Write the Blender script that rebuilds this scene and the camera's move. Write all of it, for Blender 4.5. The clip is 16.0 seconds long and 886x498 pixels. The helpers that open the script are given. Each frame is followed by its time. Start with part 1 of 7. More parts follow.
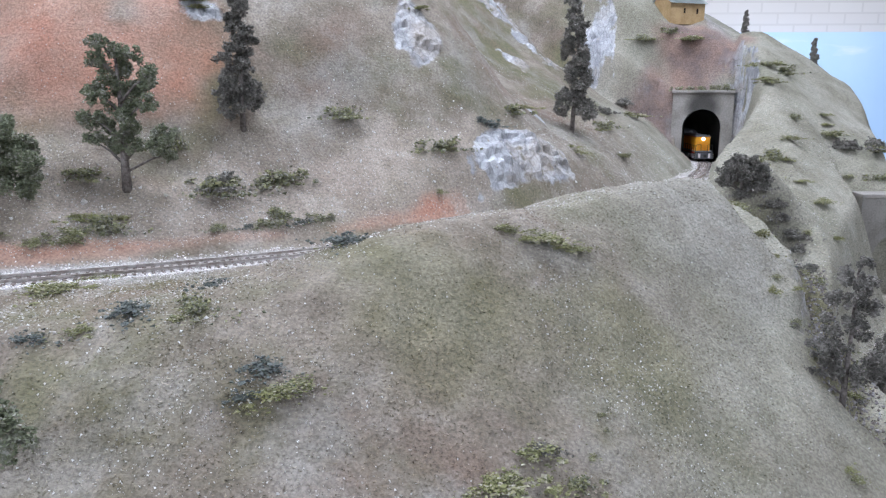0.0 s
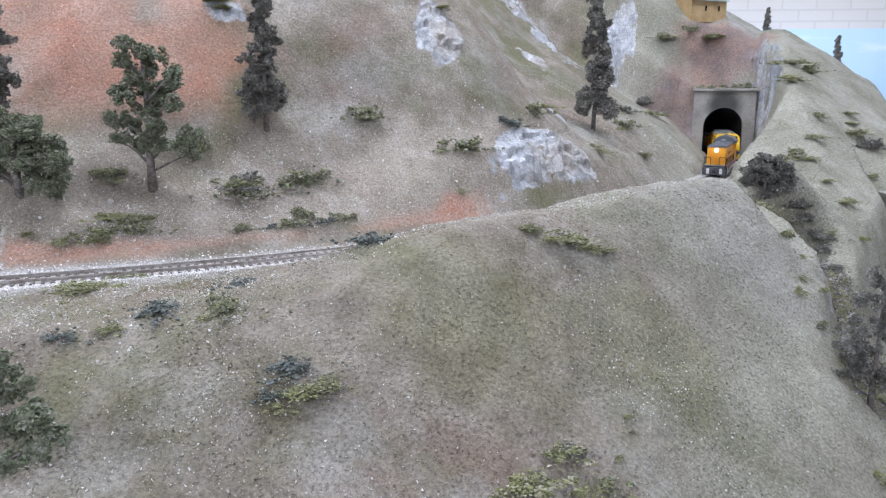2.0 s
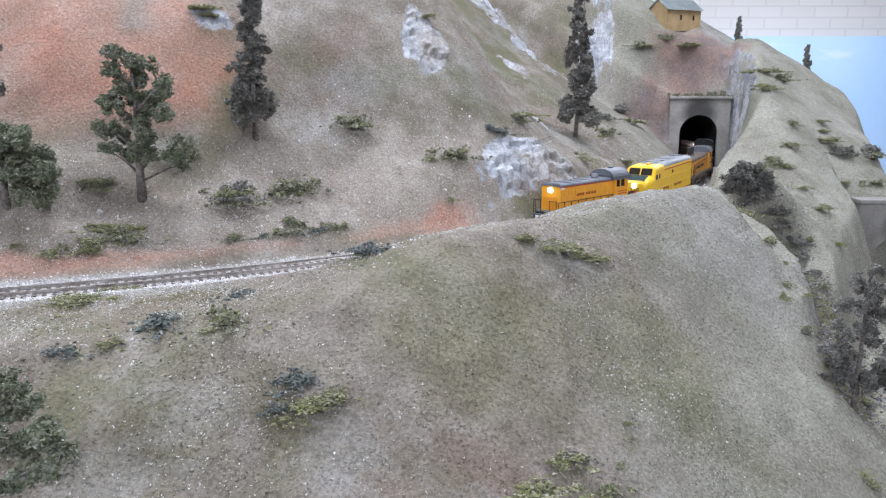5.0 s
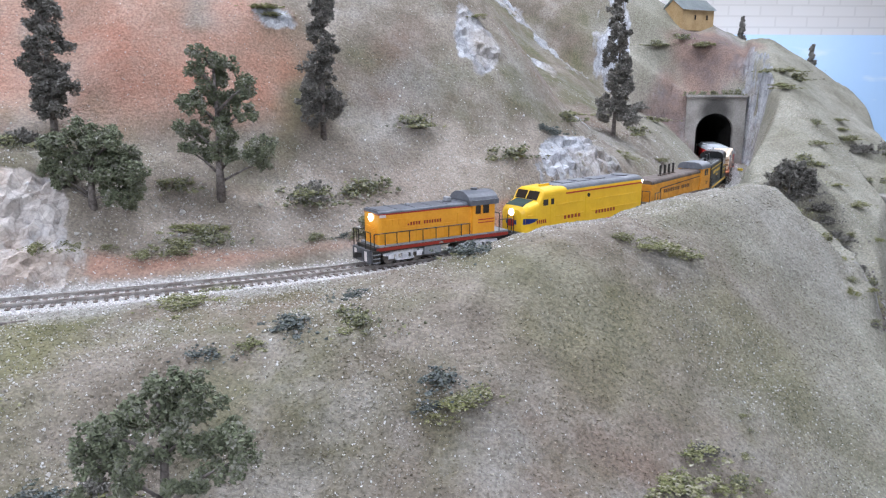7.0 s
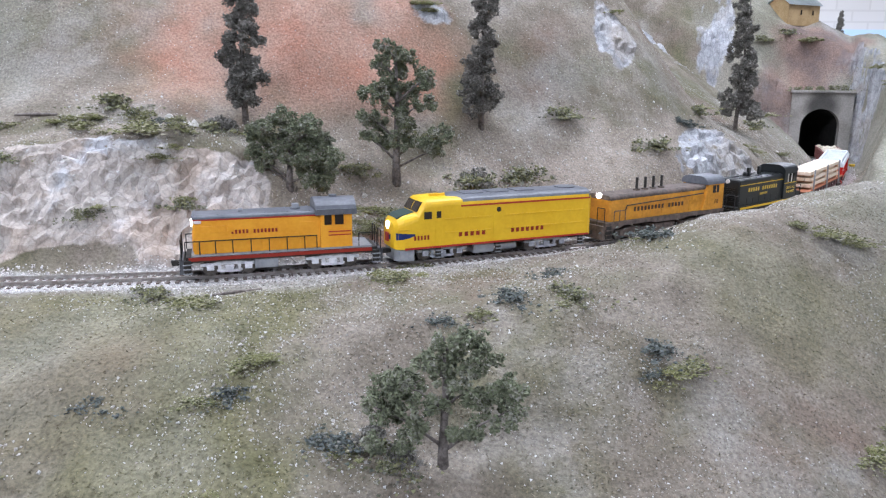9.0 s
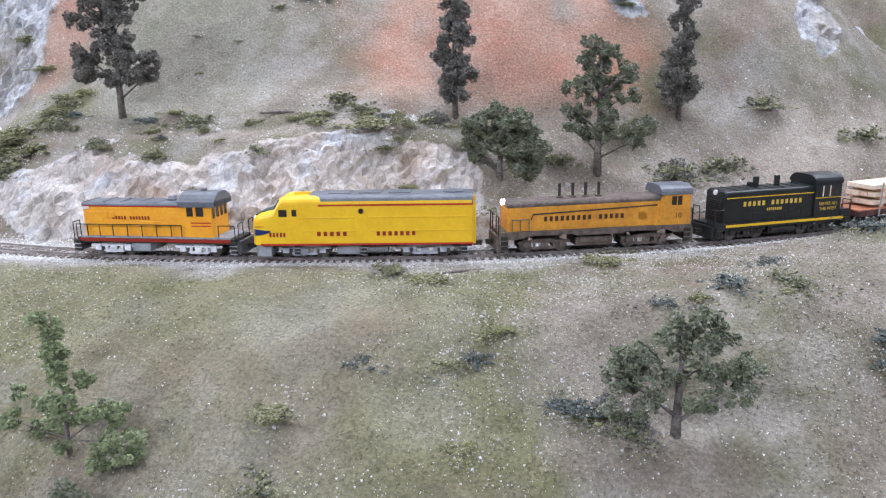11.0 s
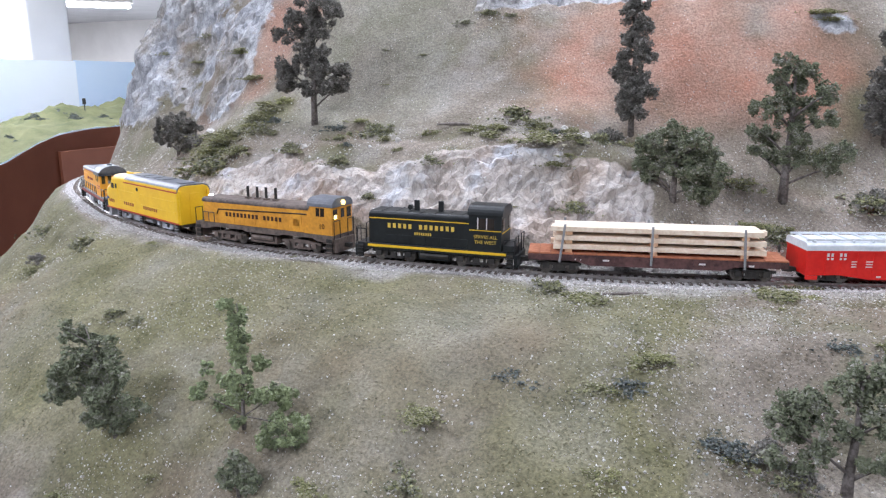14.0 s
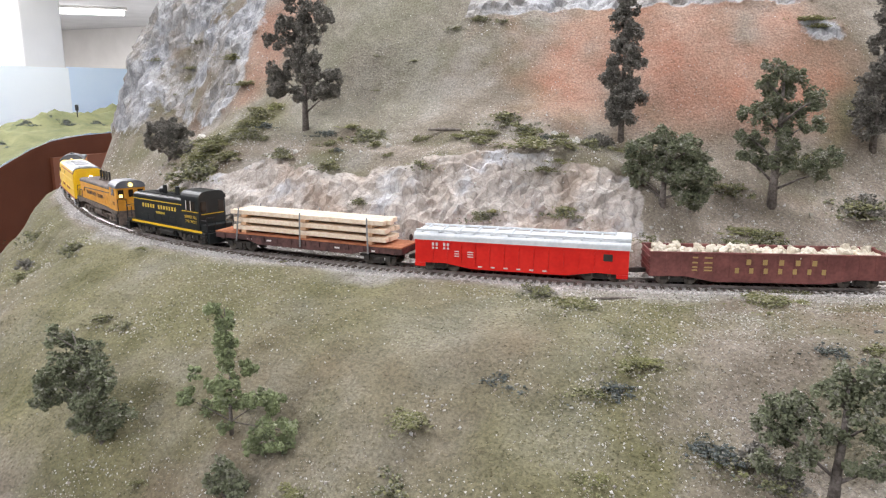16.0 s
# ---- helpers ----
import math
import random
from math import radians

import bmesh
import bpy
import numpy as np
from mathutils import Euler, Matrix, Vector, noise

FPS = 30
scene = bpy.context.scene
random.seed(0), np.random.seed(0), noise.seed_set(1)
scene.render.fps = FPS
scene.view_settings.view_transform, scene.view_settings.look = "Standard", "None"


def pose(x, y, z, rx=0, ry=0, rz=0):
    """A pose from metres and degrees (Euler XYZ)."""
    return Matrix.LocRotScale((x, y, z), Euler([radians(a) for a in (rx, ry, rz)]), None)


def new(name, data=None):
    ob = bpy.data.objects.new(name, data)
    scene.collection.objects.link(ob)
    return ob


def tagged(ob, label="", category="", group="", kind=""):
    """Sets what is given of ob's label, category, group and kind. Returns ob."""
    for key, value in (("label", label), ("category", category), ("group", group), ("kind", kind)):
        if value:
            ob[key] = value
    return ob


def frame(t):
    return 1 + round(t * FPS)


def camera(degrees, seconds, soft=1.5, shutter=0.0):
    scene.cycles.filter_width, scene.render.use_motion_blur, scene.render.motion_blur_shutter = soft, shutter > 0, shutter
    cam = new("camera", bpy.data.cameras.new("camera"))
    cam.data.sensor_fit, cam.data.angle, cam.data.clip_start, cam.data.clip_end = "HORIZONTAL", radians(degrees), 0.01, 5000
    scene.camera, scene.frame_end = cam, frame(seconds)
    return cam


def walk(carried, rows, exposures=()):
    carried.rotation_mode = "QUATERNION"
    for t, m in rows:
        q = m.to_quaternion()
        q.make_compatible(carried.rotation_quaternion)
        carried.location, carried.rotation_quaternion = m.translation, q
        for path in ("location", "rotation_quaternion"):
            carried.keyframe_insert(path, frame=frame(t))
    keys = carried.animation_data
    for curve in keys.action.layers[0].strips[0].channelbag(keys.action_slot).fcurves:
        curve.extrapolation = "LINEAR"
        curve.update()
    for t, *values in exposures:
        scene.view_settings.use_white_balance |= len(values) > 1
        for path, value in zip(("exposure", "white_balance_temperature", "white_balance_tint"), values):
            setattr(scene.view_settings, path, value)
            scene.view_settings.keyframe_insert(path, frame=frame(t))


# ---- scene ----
cam = camera(63.0, 16.0, soft=1.2)
METRES, EYE, TILT, LEAN, TURN = 0.37, 0.1295, 0.0, 0.0, 0.0
ROWS = [
    (0.0, 0.0, 0.0, 0.0, -0.05, -12.19, 0.21),
    (0.5, -0.0091, 0.0033, -0.0035, 0.52, -12.25, 0.25),
    (1.0, -0.014, 0.0056, -0.0026, 0.85, -12.27, 0.24),
    (1.5, -0.0197, 0.0068, 0.0006, 1.03, -12.31, 0.27),
    (2.0, -0.0166, -0.0004, 0.0041, 1.18, -12.33, 0.33),
    (2.5, -0.014, -0.0076, 0.0062, 1.26, -12.23, 0.33),
    (3.0, -0.0212, -0.0137, 0.0091, 1.34, -12.08, 0.32),
    (3.5, -0.0207, -0.0277, 0.0083, 1.27, -12.02, 0.33),
    (6.0, -0.1636, 0.0012, 0.0235, -2.85, -12.08, -0.06),
    (6.5, -0.2381, -0.0003, 0.0231, -3.2, -12.23, -0.11),
    (7.0, -0.3228, -0.0198, 0.0292, -3.47, -12.36, 0.01),
    (7.5, -0.3846, -0.0464, 0.0309, -3.76, -12.46, 0.06),
    (8.0, -0.4549, -0.0682, 0.0275, -2.96, -12.58, 0.05),
    (8.5, -0.5401, -0.0863, 0.0243, -1.34, -12.75, -0.28),
    (11.0, -0.7519, -0.2337, 0.0348, 11.52, -13.42, 0.95),
    (11.5, -0.737, -0.2398, 0.0363, 16.95, -13.46, 1.16),
    (12.0, -0.7215, -0.2455, 0.0377, 21.54, -13.17, 1.29),
    (12.5, -0.7179, -0.2369, 0.0359, 24.34, -12.94, 0.94),
    (13.0, -0.7163, -0.246, 0.0442, 25.43, -12.87, 0.5),
    (13.5, -0.7097, -0.2358, 0.0339, 25.87, -12.41, 0.07),
    (14.0, -0.7301, -0.2389, 0.0475, 25.6, -12.56, -0.16),
    (14.5, -0.7286, -0.2325, 0.0429, 25.61, -12.34, -0.26),
    (15.0, -0.7329, -0.2368, 0.0433, 25.48, -12.26, -0.35),
    (15.5, -0.7266, -0.235, 0.0427, 25.48, -12.12, -0.28),
    (16.0, -0.7206, -0.2343, 0.0426, 25.17, -12.0, -0.24),
]
walk(cam, [(t, pose(0, 0, EYE, TILT, LEAN, TURN) @ pose(METRES * x, METRES * y, METRES * z, 90 + pitch, roll, yaw)) for t, x, y, z, yaw, pitch, roll in ROWS],
     [(0.0, 0.08, 5700, 15), (6.0, 0.09, 5750, 15), (8.5, 0.07, 5750, 16), (11.0, 0.16, 5750, 16), (13.0, 0.03, 5750, 18), (14.5, 0.01, 6000, 16), (16.0, 0.0, 6550, 15)])

# ---- light and world ----
world = bpy.data.worlds.new("room_world")
scene.world = world
world.use_nodes = True
world.node_tree.nodes["Background"].inputs[0].default_value = (0.75, 0.85, 1.0, 1)
world.node_tree.nodes["Background"].inputs[1].default_value = 0.25
scene.view_settings.exposure = 0.0


def overhead_light(x, y, z, sx, sy, watts, turn=0):
    data = bpy.data.lights.new("overhead_area_light", "AREA")
    data.shape, data.size, data.size_y, data.energy = "RECTANGLE", sx, sy, watts
    data.color = (0.97, 0.99, 1.0)
    ob = new("overhead_area_light", data)
    ob.matrix_world = pose(x, y, z, 0, 0, turn)


overhead_light(-1.75, -0.9, 1.22, 1.2, 0.2, 50)
overhead_light(0.9, -1.5, 1.22, 2.4, 0.3, 52)
overhead_light(-0.1, 0.9, 1.22, 2.4, 0.3, 32)
# Unseen area lamps from here on, added to brighten the backdrops and the hall.
overhead_light(1.6, 3.2, 1.22, 2.4, 0.6, 62)
overhead_light(-3.6, 1.2, 1.22, 2.4, 1.2, 110)
overhead_light(-9.0, 3.0, 1.22, 3.0, 2.4, 520)
overhead_light(-8.6, 6.6, 1.18, 1.0, 0.2, 420)


# ---- materials ----
def shader(name, rough=0.8, metal=0.0):
    m = bpy.data.materials.new(name)
    m.use_nodes = True
    b = m.node_tree.nodes["Principled BSDF"]
    b.inputs["Roughness"].default_value, b.inputs["Metallic"].default_value = rough, metal
    return m, m.node_tree, b


def node(tree, kind, **values):
    n = tree.nodes.new(kind)
    for key, value in values.items():
        n.inputs[key.replace("_", " ")].default_value = value
    return n


def mottled(name, a, b, scale=60.0, rough=0.8, metal=0.0, bump=0.0, fine=400.0, spread=0.15):
    """A surface between the colours a and b, mottled at two scales, with a fine relief."""
    m, t, bsdf = shader(name, rough, metal)
    at = t.nodes.new("ShaderNodeTexCoord")
    n1 = node(t, "ShaderNodeTexNoise", Scale=scale, Detail=5.0, Roughness=0.6)
    n2 = node(t, "ShaderNodeTexNoise", Scale=fine, Detail=3.0)
    for n in (n1, n2):
        t.links.new(at.outputs["Object"], n.inputs["Vector"])
    add = t.nodes.new("ShaderNodeMath")
    add.operation = "MULTIPLY_ADD"
    t.links.new(n2.outputs["Fac"], add.inputs[0])
    add.inputs[1].default_value = 0.5
    t.links.new(n1.outputs["Fac"], add.inputs[2])
    ramp = t.nodes.new("ShaderNodeValToRGB")
    ramp.color_ramp.elements[0].position, ramp.color_ramp.elements[1].position = 0.75 - spread, 0.75 + spread
    ramp.color_ramp.elements[0].color, ramp.color_ramp.elements[1].color = (*a, 1), (*b, 1)
    t.links.new(add.outputs[0], ramp.inputs[0])
    t.links.new(ramp.outputs[0], bsdf.inputs["Base Color"])
    if bump:
        bp = node(t, "ShaderNodeBump", Strength=bump, Distance=0.002)
        t.links.new(n2.outputs["Fac"], bp.inputs["Height"])
        t.links.new(bp.outputs[0], bsdf.inputs["Normal"])
    return m


def plain(name, c, rough=0.4, metal=0.0):
    d = [0.88 * v for v in c]
    return mottled(name, d, c, 90.0, rough, metal, 0.0, 900.0, 0.3)


# ---- helpers for meshes ----
def mesh_of(name, bm, material=None, smooth=False):
    me = bpy.data.meshes.new(name)
    bm.to_mesh(me)
    bm.free()
    if material:
        me.materials.append(material)
    if smooth:
        for p in me.polygons:
            p.use_smooth = True
    return me


def part(name, bm, material, parent=None, label="", smooth=False):
    ob = new(name, mesh_of(name, bm, material, smooth))
    ob.parent = parent
    return tagged(ob, label)


def box(bm, x0, x1, y0, y1, z0, z1, bevel=0.0):
    made = bmesh.ops.create_cube(bm, size=1.0)["verts"]
    bmesh.ops.transform(bm, verts=made, matrix=Matrix.Translation(((x0 + x1) / 2, (y0 + y1) / 2, (z0 + z1) / 2)) @ Matrix.Diagonal((x1 - x0, y1 - y0, z1 - z0, 1)))
    if bevel:
        edges = {e for v in made for e in v.link_edges}
        bmesh.ops.bevel(bm, geom=list(edges), offset=bevel, segments=2, profile=0.5, affect="EDGES")
    return bm


def boxed(*sizes, bevel=0.0):
    return box(bmesh.new(), *sizes, bevel=bevel)


# ---- the track's line ----
NEAR_RAIL = [(-1.36, 1.10), (-1.405, 0.98), (-1.403, 0.870), (-1.370, 0.783), (-1.274, 0.685), (-1.186, 0.621), (-1.026, 0.527), (-0.900, 0.475), (-0.789, 0.449), (-0.670, 0.442), (-0.549, 0.450),
             (-0.456, 0.464), (-0.361, 0.485), (-0.190, 0.549), (-0.046, 0.625), (0.10, 0.728), (0.235, 0.850), (0.323, 0.980), (0.411, 1.132), (0.468, 1.272), (0.492, 1.36), (0.57, 1.66), (0.63, 1.95)]


def spline(points, n=40):
    p = np.array(points, float)
    q = np.vstack([2 * p[0] - p[1], p, 2 * p[-1] - p[-2]])
    t, out = np.linspace(0, 1, n, endpoint=False)[:, None], []
    for i in range(1, len(q) - 2):
        a, b, c, d = q[i - 1:i + 3]
        out.append(0.5 * (2 * b + (c - a) * t + (2 * a - 5 * b + 4 * c - d) * t**2 + (3 * b - a - 3 * c + d) * t**3))
    out = np.vstack(out + [p[-1:]])
    for _ in range(30):
        out[1:-1] = 0.25 * out[:-2] + 0.5 * out[1:-1] + 0.25 * out[2:]
    return out


near = spline(NEAR_RAIL)
along = np.gradient(near, axis=0)
along /= np.linalg.norm(along, axis=1)[:, None]
LINE = near + 0.00825 * np.stack([-along[:, 1], along[:, 0]], 1)
ARC = np.r_[0, np.cumsum(np.linalg.norm(np.diff(LINE, axis=0), axis=1))]


# inside the mountain the line bends round out of sight
ROUTE = spline(NEAR_RAIL[:-3] + [(0.486, 1.35), (0.490, 1.43), (0.480, 1.52), (0.450, 1.61), (0.39, 1.70), (0.27, 1.78), (0.10, 1.81), (-0.15, 1.76), (-0.40, 1.62), (-0.62, 1.45), (-0.75, 1.30)])
route_way = np.gradient(ROUTE, axis=0)
route_way /= np.linalg.norm(route_way, axis=1)[:, None]
ROUTE = ROUTE + 0.00825 * np.stack([-route_way[:, 1], route_way[:, 0]], 1)
ROUTE_ARC = np.r_[0, np.cumsum(np.linalg.norm(np.diff(ROUTE, axis=0), axis=1))]


def rail_top(s):
    """The rails climb a little towards the tunnel."""
    k = np.clip((np.asarray(s, float) - 1.8) / 0.85, 0, 1)
    return 0.006 * k * k * (3 - 2 * k)


def on_track(s):
    """Place, height and direction (towards larger s) at s metres along the line."""
    x, y = np.interp(s, ROUTE_ARC, ROUTE[:, 0]), np.interp(s, ROUTE_ARC, ROUTE[:, 1])
    dx, dy = np.interp(s, ROUTE_ARC, route_way[:, 0]), np.interp(s, ROUTE_ARC, route_way[:, 1])
    k = math.hypot(dx, dy)
    return x, y, float(rail_top(s)), dx / k, dy / k


# ---- the terrain ----
PORTAL = (0.467, 1.33)
AHEAD = (0.29, 0.957)
STEP = 0.004
X0, X1, Y0, Y1 = -1.95, 1.25, 0.02, 2.0
BACK_D = [0.018, 0.03, 0.06, 0.10, 0.15, 0.20, 0.30, 0.50]
BACK = {-1.40: (0, .01, .10, .22, .34, .42, .55, .60), -1.15: (0, .01, .03, .07, .10, .22, .38, .5), -0.92: (0, .01, .04, .075, .11, .15, .30, .5),
        -0.65: (0, .012, .055, .088, .105, .14, .27, .48), -0.45: (0, .012, .05, .100, .112, .14, .25, .45), -0.365: (0, .011, .045, .088, .106, .145, .26, .46), -0.29: (0, .008, .027, .055, .09, .17, .30, .5),
        -0.10: (0, .008, .03, .06, .115, .20, .32, .5), 0.10: (0, .01, .07, .105, .17, .24, .35, .5), 0.25: (0, .01, .045, .072, .095, .12, .19, .42), 0.42: (0, .01, .045, .08, .10, .13, .20, .4)}
FRONT_D = [0.02, 0.05, 0.09, 0.14, 0.17, 0.20, 0.25, 0.32, 0.45]
FRONT = {-1.40: (0, -.02, -.07, -.13, -.16, -.19, -.23, -.28, -.36), -1.12: (0, -.014, -.05, -.10, -.125, -.15, -.19, -.24, -.34), -0.90: (0, -.008, -.02, -.045, -.065, -.09, -.13, -.19, -.3), -0.65: (0, -.006, -.015, -.035, -.05, -.07, -.11, -.17, -.28),
         -0.35: (0, -.003, -.003, -.005, -.022, -.04, -.07, -.12, -.22), -0.20: (0, 0, .005, .009, .003, -.012, -.045, -.09, -.2), -0.06: (0, .012, .034, .040, .024, 0, -.045, -.10, -.2),
         0.10: (0, .016, .041, .053, .031, .002, -.05, -.11, -.22), 0.25: (0, .016, .039, .043, .014, -.025, -.085, -.14, -.25), 0.33: (0, .005, .005, -.02, -.045, -.07, -.11, -.16, -.26)}


def lattice(p, seed):
    q = np.sin(p @ np.array([127.1, 311.7, 74.7][:p.shape[-1]]) + seed * 17.3) * 43758.5453
    return q - np.floor(q)


def value_noise(p, seed=0):
    """Smooth noise from 0 to 1 at points p (any number of axes)."""
    base, n = np.floor(p), p.shape[-1]
    f = p - base
    f, out = f * f * (3 - 2 * f), 0
    for corner in np.ndindex(*(2,) * n):
        c = np.array(corner)
        out = out + np.prod(np.where(c, f, 1 - f), -1) * lattice(base + c, seed)
    return out


def fractal(p, seed=0, octaves=4):
    return sum(value_noise(p * 2.03**k + 7.1 * k, seed + k) * 0.5**k for k in range(octaves)) / (2 - 0.5**(octaves - 1)) - 0.5


def to_track(x, y):
    """Signed distance behind the track (towards the mountain) and arc length of the nearest point."""
    pts, d, s = np.stack([x, y], -1).reshape(-1, 2), [], []
    line, way, arc = LINE[::4], along[::4], ARC[::4]
    for chunk in np.array_split(pts, max(1, len(pts) // 20000)):
        off = chunk[:, None] - line[None]
        i = (off**2).sum(-1).argmin(1)
        o, w = off[np.arange(len(chunk)), i], way[i]
        side = w[:, 0] * o[:, 1] - w[:, 1] * o[:, 0]
        d.append(np.where(side > 0, 1, -1) * np.linalg.norm(o, axis=1))
        s.append(arc[i])
    return np.concatenate(d).reshape(np.shape(x)), np.concatenate(s).reshape(np.shape(x))


def smooth01(v):
    v = np.clip(v, 0, 1)
    return v * v * (3 - 2 * v)


def profile(table, steps, s, dist):
    """The height at that distance, between the cross sections of the table."""
    stations = np.array([ARC[np.abs(LINE[:, 0] - x)[200:-80].argmin() + 200] if x > -1.39 else ARC[100] for x in table])
    fine = np.linspace(0, 0.6, 241)
    rows = np.array([np.interp(fine, steps, z) for z in table.values()])
    for _ in range(10):
        rows[:, 1:-1] = 0.25 * rows[:, :-2] + 0.5 * rows[:, 1:-1] + 0.25 * rows[:, 2:]
    i = np.clip(np.searchsorted(stations, s) - 1, 0, len(stations) - 2)
    k = smooth01((s - stations[i]) / (stations[i + 1] - stations[i]))
    j = np.clip(dist / 0.6 * 240, 0, 239.999)
    jf, ji = j - np.floor(j), np.floor(j).astype(int)

    def at(n):
        return rows[n, ji] * (1 - jf) + rows[n, ji + 1] * jf
    return at(i) * (1 - k) + at(i + 1) * k


gx, gy = np.meshgrid(np.arange(X0, X1, STEP), np.arange(Y0, Y1, STEP), indexing="ij")
gd, gs = to_track(gx, gy)
gq = (gx - PORTAL[0]) * AHEAD[0] + (gy - PORTAL[1]) * AHEAD[1]
gr = (gx - PORTAL[0]) * AHEAD[1] - (gy - PORTAL[1]) * AHEAD[0]
gp = np.stack([gx, gy], -1)
height = np.where(gd > 0, profile(BACK, BACK_D, gs, np.abs(gd)), profile(FRONT, FRONT_D, gs, np.abs(gd)))
# the hill on the far side of the line, before and round the tunnel mouth
right_hill = 0.19 + 0.38 * np.minimum(gq, 0.1) - 0.60 * np.maximum(gr - 0.1, 0) - 1.8 * np.maximum(gr - 0.262, 0) - 0.04 * np.maximum(gq - 0.1, 0)
hill_top = right_hill
by_mouth = smooth01((gq + 0.16) / 0.10)
right_hill = np.minimum(right_hill, (3.2 + 5.5 * by_mouth) * (np.abs(gd) - 0.038 - 0.014 * by_mouth))
zone = smooth01((gq + 0.75) / 0.2) * (gd < 0) * (gr > 0)
height = np.where(zone > 0, np.maximum(height, right_hill * zone - 0.3 * (1 - zone)), height)
over = 0.122 + 0.085 * smooth01((gq - 0.02) / 0.03) + 0.5 * np.clip(gq, 0, 0.12) + 0.13 * np.maximum(gq - 0.12, 0) - 0.57 * np.maximum(gr, 0) - 1.5 * np.maximum(gr - 0.285, 0) + 0.6 * np.maximum(-gr - 0.03, 0)
height = np.where((gq > 0) & (gs > 2.2), np.where(gr > 0.06, np.maximum(over, hill_top + 0.01), over), height)
gully_n = (gx - 0.30) * 0.932 + (gy - 0.80) * 0.363
gully_t = (gx - 0.30) * 0.363 - (gy - 0.80) * 0.932
height = np.where((gd < -0.05) & (gs > 1.6) & (gully_t > -0.03), np.minimum(height, -0.02 - 0.55 * gully_t + 1.4 * np.abs(gully_n)), height)
# the front hill's lip over the gully, and the drop behind it
LIP_Y = (0.46, 0.48, 0.50, 0.515, 0.53, 0.56, 0.60, 0.65, 0.70, 0.76, 0.80)
lip_x = np.interp(gy, LIP_Y, (0.347, 0.321, 0.298, 0.281, 0.277, 0.288, 0.311, 0.328, 0.325, 0.311, 0.300))
lip_z = np.interp(gy, LIP_Y, (-0.130, -0.115, -0.098, -0.075, -0.057, -0.040, -0.022, -0.008, 0.008, 0.020, 0.024))
past = gx - lip_x
by_gully = (gy > 0.46) & (gy < 0.80) & (gd < -0.05) & (gs > 1.6)
height = np.where(by_gully & (past <= 0) & (gy > 0.58), np.maximum(height, lip_z - 0.006 - 0.35 * np.maximum(-past - 0.03, 0)), height)
height = np.where(by_gully & (past > 0), np.minimum(height, lip_z - 1.5 * np.minimum(past, 0.05) + 1.0 * np.maximum(past - 0.07, 0)), height)
# the lower line's cutting
rim = 0.0145 + 1.0 * (gy - 0.9) - 2.6 * (gx - 0.512 + 0.38 * np.maximum(0.9 - gy, 0))
cut = np.where((gs > 1.7) & (gd < -0.1) & (gy > 0.6) & (gy < 1.25), np.maximum(np.where(gy < 1.0, -0.15, -0.018 + 0.85 * (gy - 1.0)), rim), 9.0)
height = np.minimum(height, cut)
for _ in range(4):
    soft = height.copy()
    soft[1:-1, 1:-1] = 0.5 * height[1:-1, 1:-1] + 0.125 * (height[:-2, 1:-1] + height[2:, 1:-1] + height[1:-1, :-2] + height[1:-1, 2:])
    height = np.where(np.abs(gd) > 0.05, soft, height)
bed = np.abs(gd) < 0.026
rough_ground = 0.03 * smooth01((gd - 0.08) / 0.08) * fractal(np.stack([gx * 7 + 3 * gy, gy * 2.2], -1), 13, 3) + 0.012 * fractal(gp * 9, 3) + 0.005 * fractal(gp * 40, 5, 3)
rough_ground = rough_ground + (0.03 * fractal(gp * 17, 61, 4) - 0.012) * smooth01((-0.86 - gx) / 0.1) * smooth01((-gd - 0.05) / 0.03) + 0.008 * fractal(gp * 24, 67, 3) * (gd < 0) + 0.0035 * fractal(gp * 95, 91, 3)
fade = smooth01((np.abs(gd) - 0.024) / 0.04)
height = height + rough_ground * fade
track_z = rail_top(gs)
hole = (gq > -0.012) & (gs > 2.2)
height = np.where(hole & (gq > 0), height, height + track_z * (1 - fade) - 0.0031 * (1 - smooth01((np.abs(gd) - 0.018) / 0.02)))


def ground_z(x, y):
    i, j = (x - X0) / STEP, (y - Y0) / STEP
    a, b = int(i), int(j)
    u, v = i - a, j - b
    return float(height[a, b] * (1 - u) * (1 - v) + height[a + 1, b] * u * (1 - v) + height[a, b + 1] * (1 - u) * v + height[a + 1, b + 1] * u * v)


def grid_mesh(name, verts, keep, material):
    nx, ny = keep.shape
    idx = np.arange(nx * ny).reshape(nx, ny)
    quads = np.stack([idx[:-1, :-1], idx[1:, :-1], idx[1:, 1:], idx[:-1, 1:]], -1)
    ok = keep[:-1, :-1] & keep[1:, :-1] & keep[1:, 1:] & keep[:-1, 1:]
    quads = quads[ok]
    used = np.unique(quads)
    back = np.full(nx * ny, -1)
    back[used] = np.arange(len(used))
    me = bpy.data.meshes.new(name)
    me.from_pydata(verts.reshape(-1, 3)[used].tolist(), [], back[quads].tolist())
    me.materials.append(material)
    for p in me.polygons:
        p.use_smooth = True
    return me, used


keep = (gd > -0.46) & ~((np.abs(gr) < 0.04) & (gq > -0.007) & (gq < 0.006))
slope_x, slope_y = np.gradient(height, STEP)
normal = np.stack([-slope_x, -slope_y, np.ones_like(height)], -1)
normal /= np.linalg.norm(normal, axis=-1)[..., None]
verts = np.stack([gx, gy, height], -1)
steep = 1 - normal[..., 2]
patch = fractal(np.stack([gx, gy, height], -1) * 14, 21, 3)


